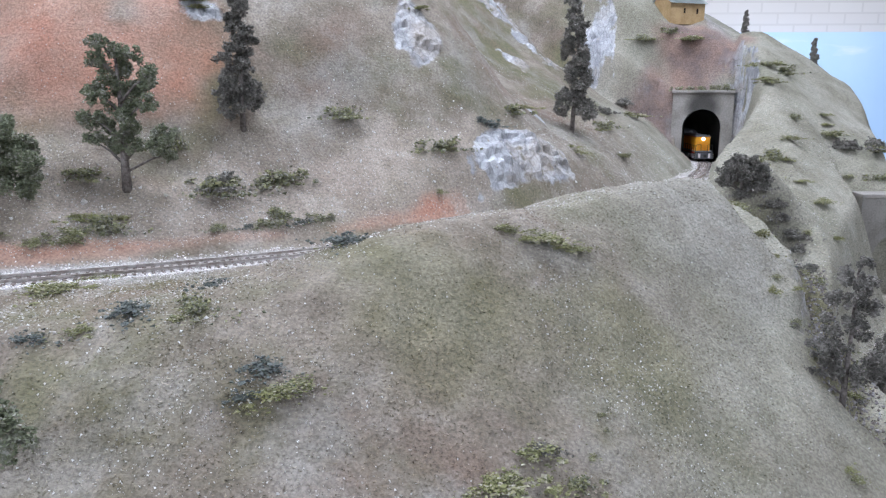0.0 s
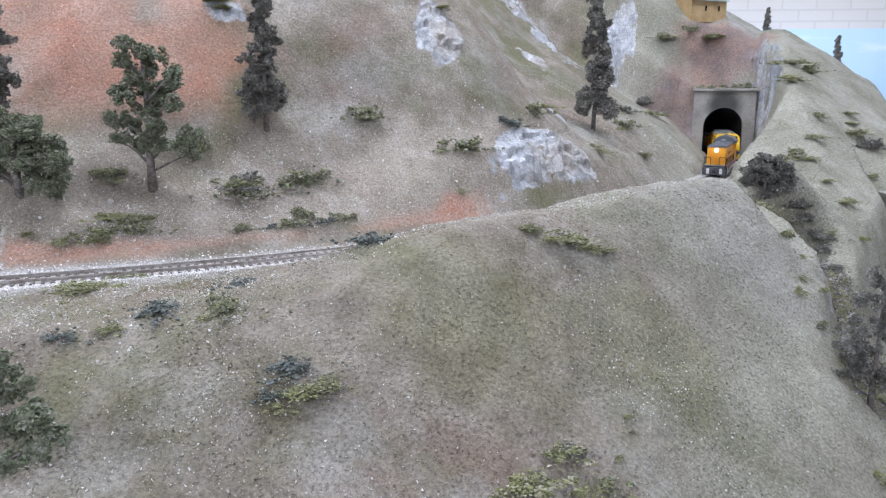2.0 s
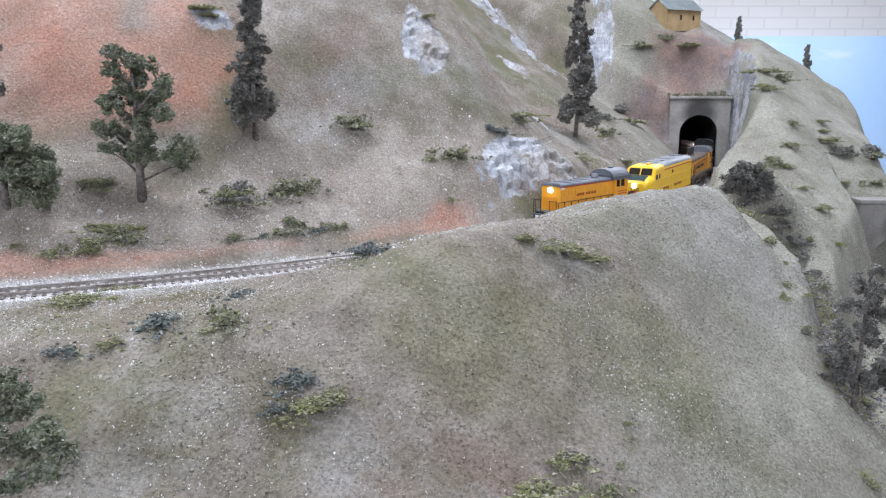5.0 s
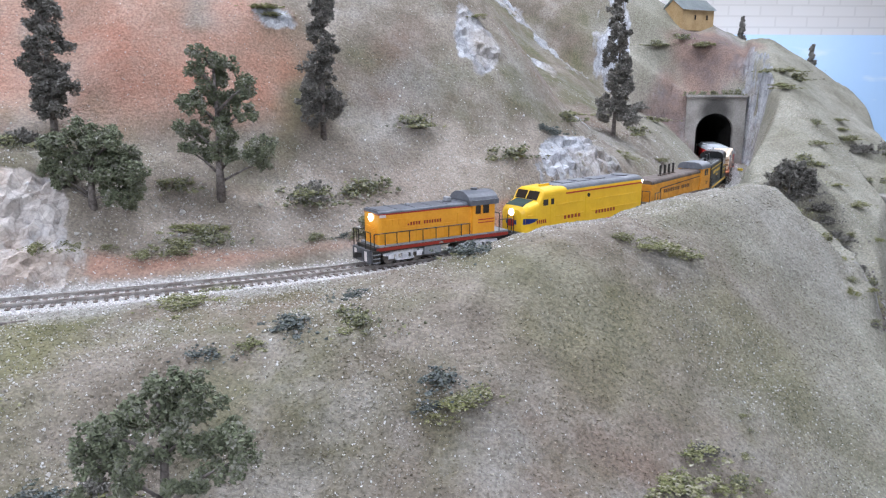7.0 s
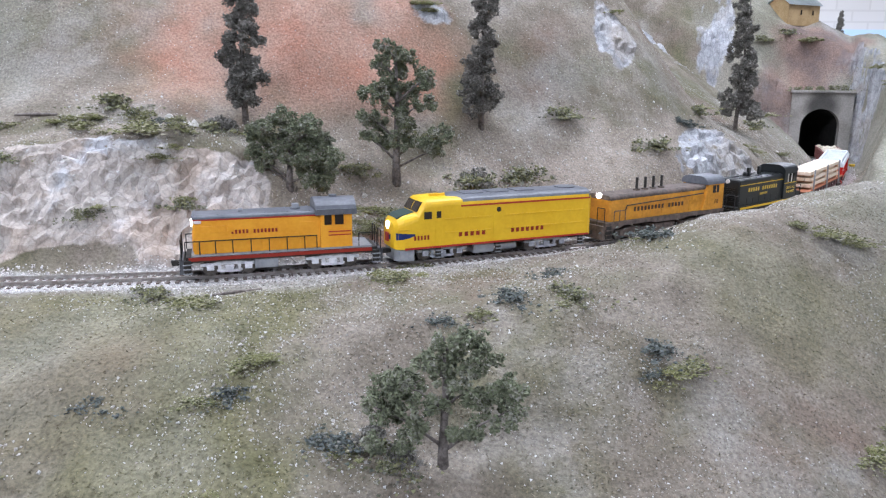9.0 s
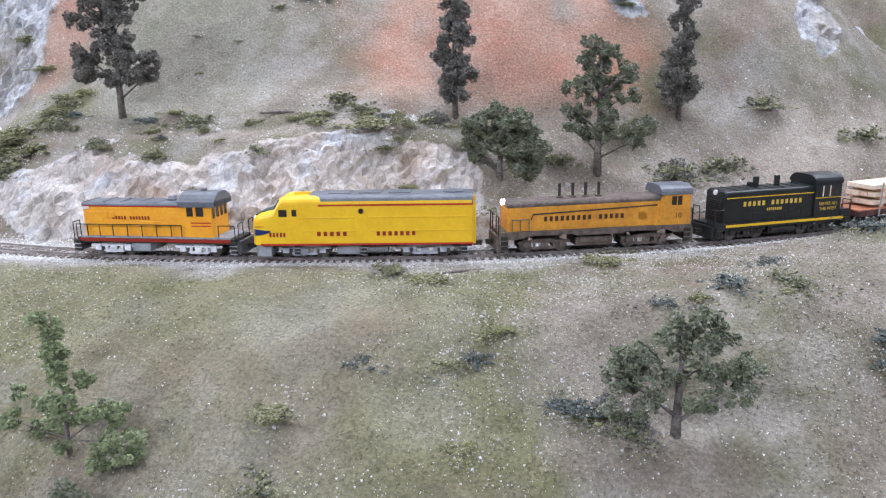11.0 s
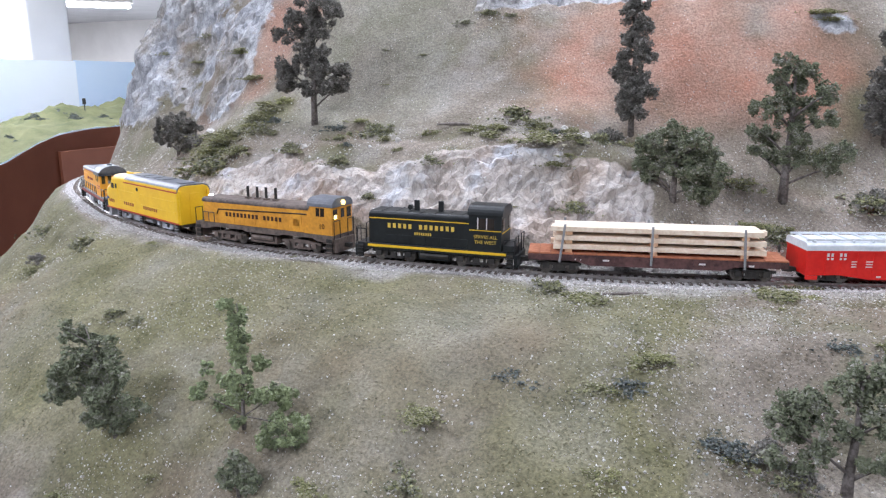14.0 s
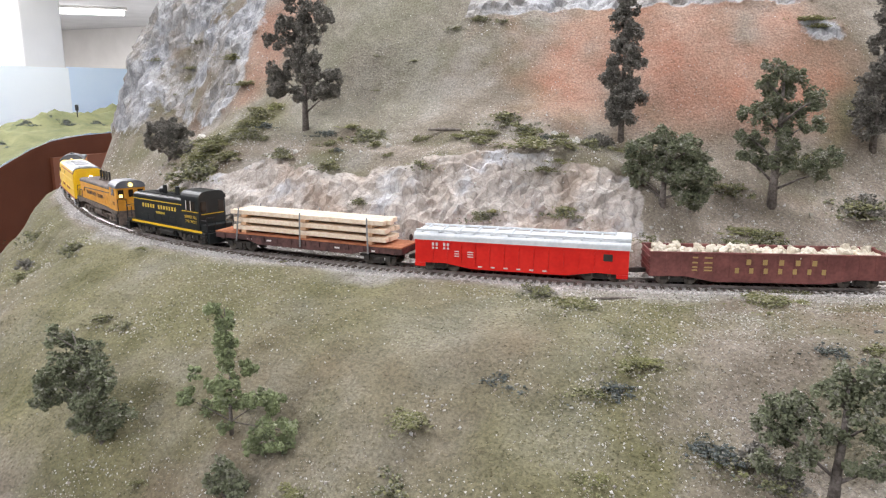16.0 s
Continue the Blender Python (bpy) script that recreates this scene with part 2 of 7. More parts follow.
def blob(x, y, r, ragged=0.6):
    return smooth01(1.4 - np.hypot(gx - x, gy - y) / r + ragged * 2 * patch)


def strip(xa, xb, da, db, ragged=0.03):
    """The ground behind the line between two stations and two distances."""
    a, b = (ARC[np.abs(LINE[:, 0] - x)[200:-80].argmin() + 200] for x in (xa, xb))
    w = patch * ragged
    return smooth01((gs - a + w) / 0.04) * smooth01((b - gs + w) / 0.04) * smooth01((gd - da + w) / 0.012) * smooth01((db - gd + w) / 0.012)


rock = np.clip(strip(-1.0, -0.345, 0.020, 0.100, 0.075) + strip(0.05, 0.2, 0.03, 0.09), 0, 1)
rock = np.maximum(rock, blob(-0.031, 0.850, 0.028, 0.7))
rock = np.maximum(rock, blob(-1.24, 0.95, 0.30) * smooth01((steep - 0.25) / 0.2) * (height > 0.085))
rock = np.maximum(rock, np.maximum(blob(-0.985, 0.715, 0.045, 0.5), blob(-0.985, 0.77, 0.05, 0.5)) * (height > 0.105))
rock = np.maximum(rock, 0.6 * blob(0.115, 0.945, 0.03, 1.0))
rock = np.maximum(rock, blob(0.21, 1.02, 0.05, 0.8) * smooth01((height - 0.10) / 0.02))
rock = np.maximum(rock, blob(-0.24, 0.765, 0.032, 1.2) * smooth01((height - 0.195) / 0.01))
rock = np.maximum(rock, smooth01((height - 0.235) / 0.012 + 2 * patch) * (gx > -0.62) * (gx < -0.22) * (gy < 0.9))
rock = np.maximum(rock, 0.95 * blob(PORTAL[0] + 0.055, PORTAL[1] - 0.05, 0.08, 0.4) * smooth01((steep - 0.3) / 0.2))
rock = np.maximum(rock, 0.5 * blob(PORTAL[0] - 0.075, PORTAL[1] + 0.0, 0.06, 0.5) * smooth01((steep - 0.12) / 0.2))
rock = np.maximum(rock, 0.45 * smooth01(1.3 - np.abs(past - 0.004) / 0.014 + 2.2 * patch) * by_gully * (gy > 0.53) * (gy < 0.72))
rock = np.maximum(rock, 0.8 * smooth01(6 * (fractal(np.stack([gx * 9 + 5 * gy, gy * 3.0, height * 4], -1), 51, 3) - 0.03)) * np.maximum.reduce([blob(0.11, 1.20, 0.09, 0.6), blob(0.20, 1.33, 0.10, 0.6), blob(0.10, 1.37, 0.08, 0.6), blob(0.28, 1.39, 0.06, 0.6)]) * (gd > 0.06))
streak = np.stack([gx * 30 - 8 * gy, gy * 9, height * 9], -1)
for x, y, r in ((0.085, 1.36, 0.05), (0.11, 1.19, 0.04), (0.165, 1.30, 0.05), (0.215, 1.35, 0.04), (0.285, 1.395, 0.035)):
    rock = np.maximum(rock, 0.85 * smooth01(1.25 - np.hypot(gx - x, gy - y) / r + 3.0 * fractal(streak, 83, 3)) * (gd > 0.06))
rock = rock * np.clip(0.95 + 2.6 * fractal(verts * 48, 97, 3) + 0.5 * (gx < -0.3), 0, 1)
slate_rock = np.clip(smooth01((-0.93 - gx + 0.2 * patch) / 0.05) * (gd > 0.03) + smooth01((gx + 0.12) / 0.04) + smooth01((height - 0.18) / 0.03) * (gd > 0), 0, 1)
red = np.maximum(blob(-0.40, 0.735, 0.12, 1.0), blob(-0.27, 0.73, 0.075, 1.0)) * smooth01((height - 0.085) / 0.06)
red = np.maximum(red, 0.85 * strip(-0.36, 0.05, 0.024, 0.042, 0.03))
red = np.maximum(red, 0.8 * blob(-0.895, 0.745, 0.06, 0.8) * smooth01((height - 0.11) / 0.03))
red = np.maximum(red, 0.6 * blob(PORTAL[0] - 0.01, PORTAL[1] + 0.03, 0.065, 0.8))
umber = 0.9 * np.maximum(blob(PORTAL[0] - 0.005, PORTAL[1] + 0.045, 0.062, 0.9), blob(PORTAL[0] - 0.075, PORTAL[1] + 0.01, 0.05, 0.9)) * ((gq > -0.02) | (gd > 0.04))
red = red * (0.55 + 0.9 * np.clip(patch + 0.3, 0, 0.6))
pale = np.maximum(smooth01((0.048 - np.abs(gd) + 0.07 * patch) / 0.03) * (gd < 0), 0.5 * np.maximum(blob(0.20, 0.70, 0.08, 1.0), blob(0.24, 0.60, 0.06, 1.0)))
pale = np.maximum(pale, 0.3 * blob(-0.45, 0.33, 0.07, 1.6)) * (0.15 + 0.85 * smooth01((gx + 1.06) / 0.12))
dust = 0.6 * np.maximum(strip(-0.40, 0.12, 0.026, 0.115, 0.10), strip(-0.98, -0.40, 0.095, 0.13, 0.05))
green = smooth01((gx - 0.02) / 0.25 + patch) * (gd < 0) + smooth01((gx - 0.2) / 0.15) * (gd >= 0)
green = np.clip(green + 0.7 * blob(-0.75, 0.68, 0.13, 0.8) * (gd > 0.1), 0, 1)
olive = smooth01((-0.28 - gx + 0.25 * patch) / 0.1) * (gd < -0.035) * smooth01((0.30 + gd) / 0.1 + patch)
olive = np.clip(olive * (0.5 + 1.7 * np.clip(patch + 0.2, 0, 0.5)) + 0.6 * blob(-0.02, 0.45, 0.06, 1.2) + 0.6 * blob(0.12, 0.47, 0.04, 1.2), 0, 1)
recess = np.maximum.reduce([blob(-0.92, 0.585, 0.035, 0.5), blob(-0.885, 0.585, 0.035, 0.5), blob(-0.855, 0.61, 0.035, 0.5), blob(-0.835, 0.63, 0.025, 0.5), blob(-0.94, 0.62, 0.03, 0.5)]) * (gd > 0.05)
olive = np.maximum(olive, 0.9 * recess)
olive = np.maximum(olive, 0.8 * by_gully * smooth01((past - 0.002) / 0.01) * smooth01((0.075 - past) / 0.03))
olive = np.maximum(olive, 0.75 * smooth01((-0.90 - gx + 0.2 * patch) / 0.08) * (gd < -0.045))


def facets(p, scale, seed):
    """Tilted angular planes, one for each cell of a random cellular pattern."""
    q = p * scale
    base, best = np.floor(q), np.full(len(q), 9e9)
    owner, off = np.zeros_like(q), np.zeros_like(q)
    for corner in np.ndindex(3, 3, 3):
        c = base + np.array(corner) - 1
        f = c + np.stack([lattice(c, seed + k) for k in range(3)], -1)
        d = ((q - f)**2).sum(-1)
        near_one = d < best
        best = np.where(near_one, d, best)
        owner[near_one], off[near_one] = c[near_one], (q - f)[near_one]
    tilt = np.stack([lattice(owner, seed + 4 + k) - 0.5 for k in range(3)], -1)
    return lattice(owner, seed + 8) - 0.5 + 1.7 * (off * tilt).sum(-1)


rocky = rock > 0.03
at_rock = verts[rocky] + 0.006 * np.stack([fractal(verts[rocky] * 40, k, 2) for k in (3, 5, 7)], -1)
crag = np.zeros_like(height)
crag[rocky] = 0.0055 * facets(at_rock, np.array([48, 48, 34]), 31) + 0.0034 * facets(at_rock, np.array([115, 115, 80]), 47) + 0.016 * fractal(verts[rocky] * 26, 37, 2) + 0.0012 * fractal(verts[rocky] * 210, 39, 2)
verts = verts + normal * (rock * crag * np.where(gx < -1.0, 1.5, 1.0))[..., None]

terrain_mat, tt, tb = shader("scenery_ground", 0.95)
tb.inputs["Base Color"].default_value = (0.22, 0.19, 0.14, 1)


def add_layer(me, name, values):
    a = me.attributes.new(name, "FLOAT", "POINT")
    a.data.foreach_set("value", np.ascontiguousarray(values, dtype=np.float32))


terrain_me, used = grid_mesh("ground", verts, keep, terrain_mat)
LAYERS = {"rock": rock, "slate": slate_rock, "red": red, "pale": pale, "olive": olive, "dust": dust, "umber": umber, "green": green * 0.8, "bed": smooth01((np.where(gd > 0, 0.023, 0.031) - np.abs(gd) + 0.015 * patch) / 0.008) * ((gq < 0) | (gs < 2.2))}
for key, layer in LAYERS.items():
    add_layer(terrain_me, key, layer.reshape(-1)[used])
corner_rock = rock.reshape(-1)[used]
corners_of = np.empty(len(terrain_me.polygons) * 4, dtype=np.int32)
terrain_me.polygons.foreach_get("vertices", corners_of)
terrain_me.polygons.foreach_set("use_smooth", corner_rock[corners_of].reshape(-1, 4).mean(1) < 0.45)
tagged(new("ground", terrain_me), "dry grassy model hillside with red clay and pale rock", "ground", kind="structure")


def masked(tree, base, layer, colour_out):
    a = tree.nodes.new("ShaderNodeAttribute")
    a.attribute_name = layer
    mix = tree.nodes.new("ShaderNodeMix")
    mix.data_type = "RGBA"
    tree.links.new(a.outputs["Fac"], mix.inputs["Factor"])
    tree.links.new(base, mix.inputs[6])
    tree.links.new(colour_out, mix.inputs[7])
    return mix.outputs[2]


def speckle(tree, a, b, scale, lo=0.4, hi=0.6, detail=4.0):
    at = tree.nodes.new("ShaderNodeTexCoord")
    n = node(tree, "ShaderNodeTexNoise", Scale=scale, Detail=detail, Roughness=0.65)
    tree.links.new(at.outputs["Object"], n.inputs["Vector"])
    r = tree.nodes.new("ShaderNodeValToRGB")
    r.color_ramp.elements[0].position, r.color_ramp.elements[1].position = lo, hi
    r.color_ramp.elements[0].color, r.color_ramp.elements[1].color = (*a, 1), (*b, 1)
    tree.links.new(n.outputs["Fac"], r.inputs[0])
    return r.outputs[0], n.outputs["Fac"]


def mixed(tree, kind, fac, a, b):
    mix = tree.nodes.new("ShaderNodeMix")
    mix.data_type, mix.blend_type = "RGBA", kind
    if isinstance(fac, float):
        mix.inputs["Factor"].default_value = fac
    else:
        tree.links.new(fac, mix.inputs["Factor"])
    for slot, value in ((6, a), (7, b)):
        if isinstance(value, tuple):
            mix.inputs[slot].default_value = (*value, 1)
        else:
            tree.links.new(value, mix.inputs[slot])
    return mix.outputs[2]


tan, _ = speckle(tt, (0.175, 0.148, 0.115), (0.315, 0.276, 0.23), 22, 0.35, 0.65, 6.0)
olive_ramp, _ = speckle(tt, (0, 0, 0), (1, 1, 1), 7.5, 0.46, 0.64, 3.0)
grass = mixed(tt, "MIX", olive_ramp, tan, (0.148, 0.140, 0.080))
pink_ramp, _ = speckle(tt, (0, 0, 0), (0.8, 0.8, 0.8), 5.2, 0.52, 0.68, 5.0)
grass = mixed(tt, "MIX", pink_ramp, grass, (0.215, 0.152, 0.118))
grey_ramp, _ = speckle(tt, (0, 0, 0), (0.75, 0.75, 0.75), 11.0, 0.5, 0.68, 5.0)
grass = mixed(tt, "MIX", grey_ramp, grass, (0.31, 0.295, 0.27))
stone, stone_f = speckle(tt, (0.47, 0.415, 0.375), (0.72, 0.675, 0.64), 38, 0.34, 0.66, 6.0)
white_ramp, _ = speckle(tt, (0, 0, 0), (0.75, 0.75, 0.75), 24, 0.52, 0.64, 7.0)
stone = mixed(tt, "MIX", white_ramp, stone, (0.66, 0.685, 0.74))
tan_ramp, _ = speckle(tt, (0, 0, 0), (0.8, 0.8, 0.8), 13, 0.48, 0.62, 5.0)
stone = mixed(tt, "MIX", tan_ramp, stone, (0.47, 0.38, 0.315))
slate, _ = speckle(tt, (0.33, 0.34, 0.37), (0.58, 0.595, 0.63), 34, 0.36, 0.62, 6.0)
slate = mixed(tt, "MIX", tan_ramp, slate, (0.43, 0.39, 0.35))
slate = mixed(tt, "MIX", white_ramp, slate, (0.60, 0.61, 0.63))
stone = masked(tt, stone, "slate", slate)


def broken(tree, scale, stretch, lo, edge):
    """Angular chips: a shade for each chip, and dark joints between them."""
    at = tree.nodes.new("ShaderNodeTexCoord")
    bend = node(tree, "ShaderNodeTexNoise", Scale=scale * 0.7, Detail=4.0)
    shift = tree.nodes.new("ShaderNodeVectorMath")
    shift.operation = "MULTIPLY_ADD"
    shift.inputs[1].default_value = (0.9 / scale,) * 3
    form = tree.nodes.new("ShaderNodeMapping")
    form.inputs["Rotation"].default_value = (0.3, 0.35, 0.2)
    form.inputs["Scale"].default_value = stretch
    cell = node(tree, "ShaderNodeTexVoronoi", Scale=scale)
    joint = node(tree, "ShaderNodeTexVoronoi", Scale=scale)
    joint.feature = "DISTANCE_TO_EDGE"
    tree.links.new(at.outputs["Object"], bend.inputs["Vector"])
    tree.links.new(bend.outputs["Color"], shift.inputs[0])
    tree.links.new(at.outputs["Object"], shift.inputs[2])
    tree.links.new(shift.outputs[0], form.inputs["Vector"])
    for n in (cell, joint):
        tree.links.new(form.outputs[0], n.inputs["Vector"])
    shade, line = tree.nodes.new("ShaderNodeValToRGB"), tree.nodes.new("ShaderNodeValToRGB")
    shade.color_ramp.elements[0].color, shade.color_ramp.elements[1].color = (lo, lo, lo, 1), (1.12, 1.12, 1.12, 1)
    line.color_ramp.elements[0].position, line.color_ramp.elements[1].position = 0.0, edge
    line.color_ramp.elements[0].color, line.color_ramp.elements[1].color = (0.45, 0.43, 0.42, 1), (1, 1, 1, 1)
    tree.links.new(cell.outputs["Color"], shade.inputs[0])
    tree.links.new(joint.outputs["Distance"], line.inputs[0])
    return shade.outputs[0], line.outputs[0]


chip, chip_line = broken(tt, 95.0, (1.0, 1.0, 0.55), 0.72, 0.10)
fine_chip, fine_line = broken(tt, 260.0, (1.0, 1.0, 0.6), 0.80, 0.12)
for layer_of, share in ((chip, 0.8), (chip_line, 0.45), (fine_chip, 0.7), (fine_line, 0.25)):
    stone = mixed(tt, "MULTIPLY", share, stone, layer_of)
clay, _ = speckle(tt, (0.40, 0.19, 0.128), (0.42, 0.285, 0.22), 20, 0.35, 0.7, 6.0)
ballast, _ = speckle(tt, (0.30, 0.29, 0.28), (0.62, 0.61, 0.60), 500)
pale_c, _ = speckle(tt, (0.25, 0.235, 0.21), (0.40, 0.385, 0.36), 60, 0.35, 0.65, 6.0)
green_c, _ = speckle(tt, (0.20, 0.193, 0.145), (0.385, 0.372, 0.315), 14, 0.32, 0.66, 7.0)
colour = masked(tt, grass, "green", green_c)
olive_c, _ = speckle(tt, (0.122, 0.118, 0.055), (0.215, 0.20, 0.112), 26, 0.35, 0.65, 6.0)
colour = masked(tt, colour, "olive", olive_c)
colour = masked(tt, colour, "pale", pale_c)
dust_c, _ = speckle(tt, (0.27, 0.225, 0.185), (0.42, 0.365, 0.315), 34, 0.34, 0.66, 7.0)
colour = masked(tt, colour, "dust", dust_c)
colour = masked(tt, colour, "red", clay)
rock_at = tt.nodes.new("ShaderNodeAttribute")
rock_at.attribute_name = "rock"
_, ragged_f = speckle(tt, (0, 0, 0), (1, 1, 1), 55, 0.4, 0.6, 6.0)
rock_edge = tt.nodes.new("ShaderNodeMath")
rock_edge.operation = "ADD"
tt.links.new(rock_at.outputs["Fac"], rock_edge.inputs[0])
tt.links.new(ragged_f, rock_edge.inputs[1])
rock_ramp = tt.nodes.new("ShaderNodeMapRange")
rock_ramp.inputs["From Min"].default_value, rock_ramp.inputs["From Max"].default_value = 0.86, 1.06
tt.links.new(rock_edge.outputs[0], rock_ramp.inputs["Value"])
umber_c, _ = speckle(tt, (0.15, 0.118, 0.115), (0.27, 0.185, 0.15), 24, 0.36, 0.64, 6.0)
colour = mixed(tt, "MIX", rock_ramp.outputs[0], masked(tt, colour, "umber", umber_c), masked(tt, stone, "umber", umber_c))
smear_c, _ = speckle(tt, (0.62, 0.60, 0.52), (1.1, 1.1, 1.1), 9.0, 0.36, 0.56, 8.0)
colour = mixed(tt, "MULTIPLY", 0.35, colour, smear_c)
grain, grain_f = speckle(tt, (0.55, 0.55, 0.55), (1.28, 1.28, 1.28), 420, 0.34, 0.66, 3.0)
loose_soil = tt.nodes.new("ShaderNodeMapRange")
loose_soil.inputs["To Min"].default_value, loose_soil.inputs["To Max"].default_value = 0.75, 0.25
tt.links.new(rock_ramp.outputs[0], loose_soil.inputs["Value"])
colour = mixed(tt, "MULTIPLY", loose_soil.outputs[0], colour, grain)
colour = masked(tt, colour, "bed", ballast)
tt.links.new(colour, tb.inputs["Base Color"])
relief = node(tt, "ShaderNodeBump", Strength=0.7, Distance=0.0016)
tt.links.new(grain_f, relief.inputs["Height"])
relief_b = node(tt, "ShaderNodeBump", Strength=0.5, Distance=0.004)
tt.links.new(stone_f, relief_b.inputs["Height"])
tt.links.new(relief.outputs[0], relief_b.inputs["Normal"])
relief_c = node(tt, "ShaderNodeBump", Strength=0.6, Distance=0.003)
tt.links.new(mixed(tt, "MULTIPLY", rock_ramp.outputs[0], (1.0, 1.0, 1.0), mixed(tt, "MULTIPLY", 0.6, chip, fine_chip)), relief_c.inputs["Height"])
tt.links.new(relief_b.outputs[0], relief_c.inputs["Normal"])
tt.links.new(relief_c.outputs[0], tb.inputs["Normal"])

# ---- track ----
rail_mat = mottled("rail_metal", (0.34, 0.30, 0.27), (0.58, 0.56, 0.54), 80, 0.28, 0.8)
tie_mat = mottled("tie_brown", (0.13, 0.105, 0.09), (0.22, 0.18, 0.155), 120, 0.9)


def sweep(section, offset, s0, s1, step=0.01):
    """A bar of that cross section along the line, offset sideways (positive: behind)."""
    bm, rings = bmesh.new(), []
    for s in np.arange(s0, s1, step):
        x, y, z, dx, dy = on_track(s)
        rings.append([bm.verts.new((x - dy * (offset + a), y + dx * (offset + a), z + b)) for a, b in section])
    for r0, r1 in zip(rings, rings[1:]):
        for k in range(len(section)):
            bm.faces.new((r0[k], r1[k], r1[(k + 1) % len(section)], r0[(k + 1) % len(section)]))
    bm.faces.new(rings[0])
    bm.faces.new(rings[-1][::-1])
    bmesh.ops.recalc_face_normals(bm, faces=bm.faces)
    return bm


track = tagged(new("railway_track"), "model railway track, brown rails on dark ties", "track", kind="structure")
rail_section = [(-0.0012, -0.0024), (0.0012, -0.0024), (0.0004, -0.0016), (0.0005, 0), (-0.0005, 0), (-0.0004, -0.0016)]
for off in (-0.0085, 0.0085):
    part("rail", sweep(rail_section, off, 0.02, ROUTE_ARC[-1] - 0.01), rail_mat, track)
tie_mesh = mesh_of("tie", boxed(-0.0014, 0.0014, -0.016, 0.016, -0.0045, -0.0022), tie_mat)

# ---- tunnel mouth ----
concrete = mottled("portal_concrete", (0.22, 0.205, 0.185), (0.33, 0.31, 0.285), 25, 0.9, bump=0.2)


def portal_front(width, high, arch_w, arch_h, thick):
    """A wall with an arched opening, its base on z=0."""
    r, n = arch_w / 2, 16
    arch = [(-r, 0.0)] + [(-r * math.cos(math.pi * k / n), arch_h - r + r * math.sin(math.pi * k / n)) for k in range(n + 1)] + [(r, 0.0)]
    outer = [(-width / 2, 0.0)] + [(-width / 2 + width * k / n, high) for k in range(n + 1)] + [(width / 2, 0.0)]
    bm = bmesh.new()
    f = [[bm.verts.new((x, y, z)) for x, z in ring] for y in (-thick / 2, thick / 2) for ring in (arch, outer)]
    a0, o0, a1, o1 = f
    for k in range(len(arch) - 1):
        bm.faces.new((a0[k], o0[k], o0[k + 1], a0[k + 1]))
        bm.faces.new((a1[k + 1], o1[k + 1], o1[k], a1[k]))
        bm.faces.new((a0[k + 1], a1[k + 1], a1[k], a0[k]))
        bm.faces.new((o0[k], o1[k], o1[k + 1], o0[k + 1]))
    bmesh.ops.recalc_face_normals(bm, faces=bm.faces)
    return bm, arch


turn = math.degrees(math.atan2(-AHEAD[0], AHEAD[1]))
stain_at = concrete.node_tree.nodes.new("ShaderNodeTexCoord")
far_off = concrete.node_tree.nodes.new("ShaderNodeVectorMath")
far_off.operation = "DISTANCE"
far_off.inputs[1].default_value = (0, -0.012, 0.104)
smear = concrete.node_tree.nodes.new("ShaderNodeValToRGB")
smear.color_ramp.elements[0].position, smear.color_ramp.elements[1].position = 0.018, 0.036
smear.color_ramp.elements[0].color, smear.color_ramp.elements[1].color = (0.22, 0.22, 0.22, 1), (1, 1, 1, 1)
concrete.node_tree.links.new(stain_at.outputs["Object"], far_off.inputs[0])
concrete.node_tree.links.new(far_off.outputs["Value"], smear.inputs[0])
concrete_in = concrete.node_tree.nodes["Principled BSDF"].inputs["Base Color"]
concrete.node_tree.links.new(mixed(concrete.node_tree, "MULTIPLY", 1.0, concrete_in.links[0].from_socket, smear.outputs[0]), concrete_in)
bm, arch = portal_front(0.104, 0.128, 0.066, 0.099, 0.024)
portal = tagged(new("tunnel_portal", mesh_of("tunnel_portal", bm, concrete)), "grey concrete tunnel portal, sooty above the arch", "tunnel portal")
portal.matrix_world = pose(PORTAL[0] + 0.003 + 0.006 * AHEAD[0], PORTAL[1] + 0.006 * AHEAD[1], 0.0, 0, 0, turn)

# Near-black colour gives both tunnel mouths their darkness.
tunnel_dark = mottled("tunnel_black", (0.012, 0.012, 0.012), (0.03, 0.028, 0.026), 40, 1.0)
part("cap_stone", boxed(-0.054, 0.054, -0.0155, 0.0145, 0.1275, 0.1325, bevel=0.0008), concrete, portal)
liner = bmesh.new()
rings = []
for dist in np.arange(0.0, 0.36, 0.04):
    x, y, z, dx, dy = on_track(float(ARC[np.abs(LINE[:, 1] - PORTAL[1]).argmin()]) + dist + 0.004)
    rings.append([liner.verts.new((x + dy * a, y - dx * a, b)) for a, b in arch])
for r0, r1 in zip(rings, rings[1:]):
    for k in range(len(arch) - 1):
        liner.faces.new((r0[k], r1[k], r1[k + 1], r0[k + 1]))
    liner.faces.new((r0[-1], r1[-1], r1[0], r0[0])).material_index = 0
liner.faces.new(rings[-1])
tagged(part("tunnel_lining", liner, tunnel_dark), "near-black tunnel lining behind the portal", "tunnel", kind="structure")

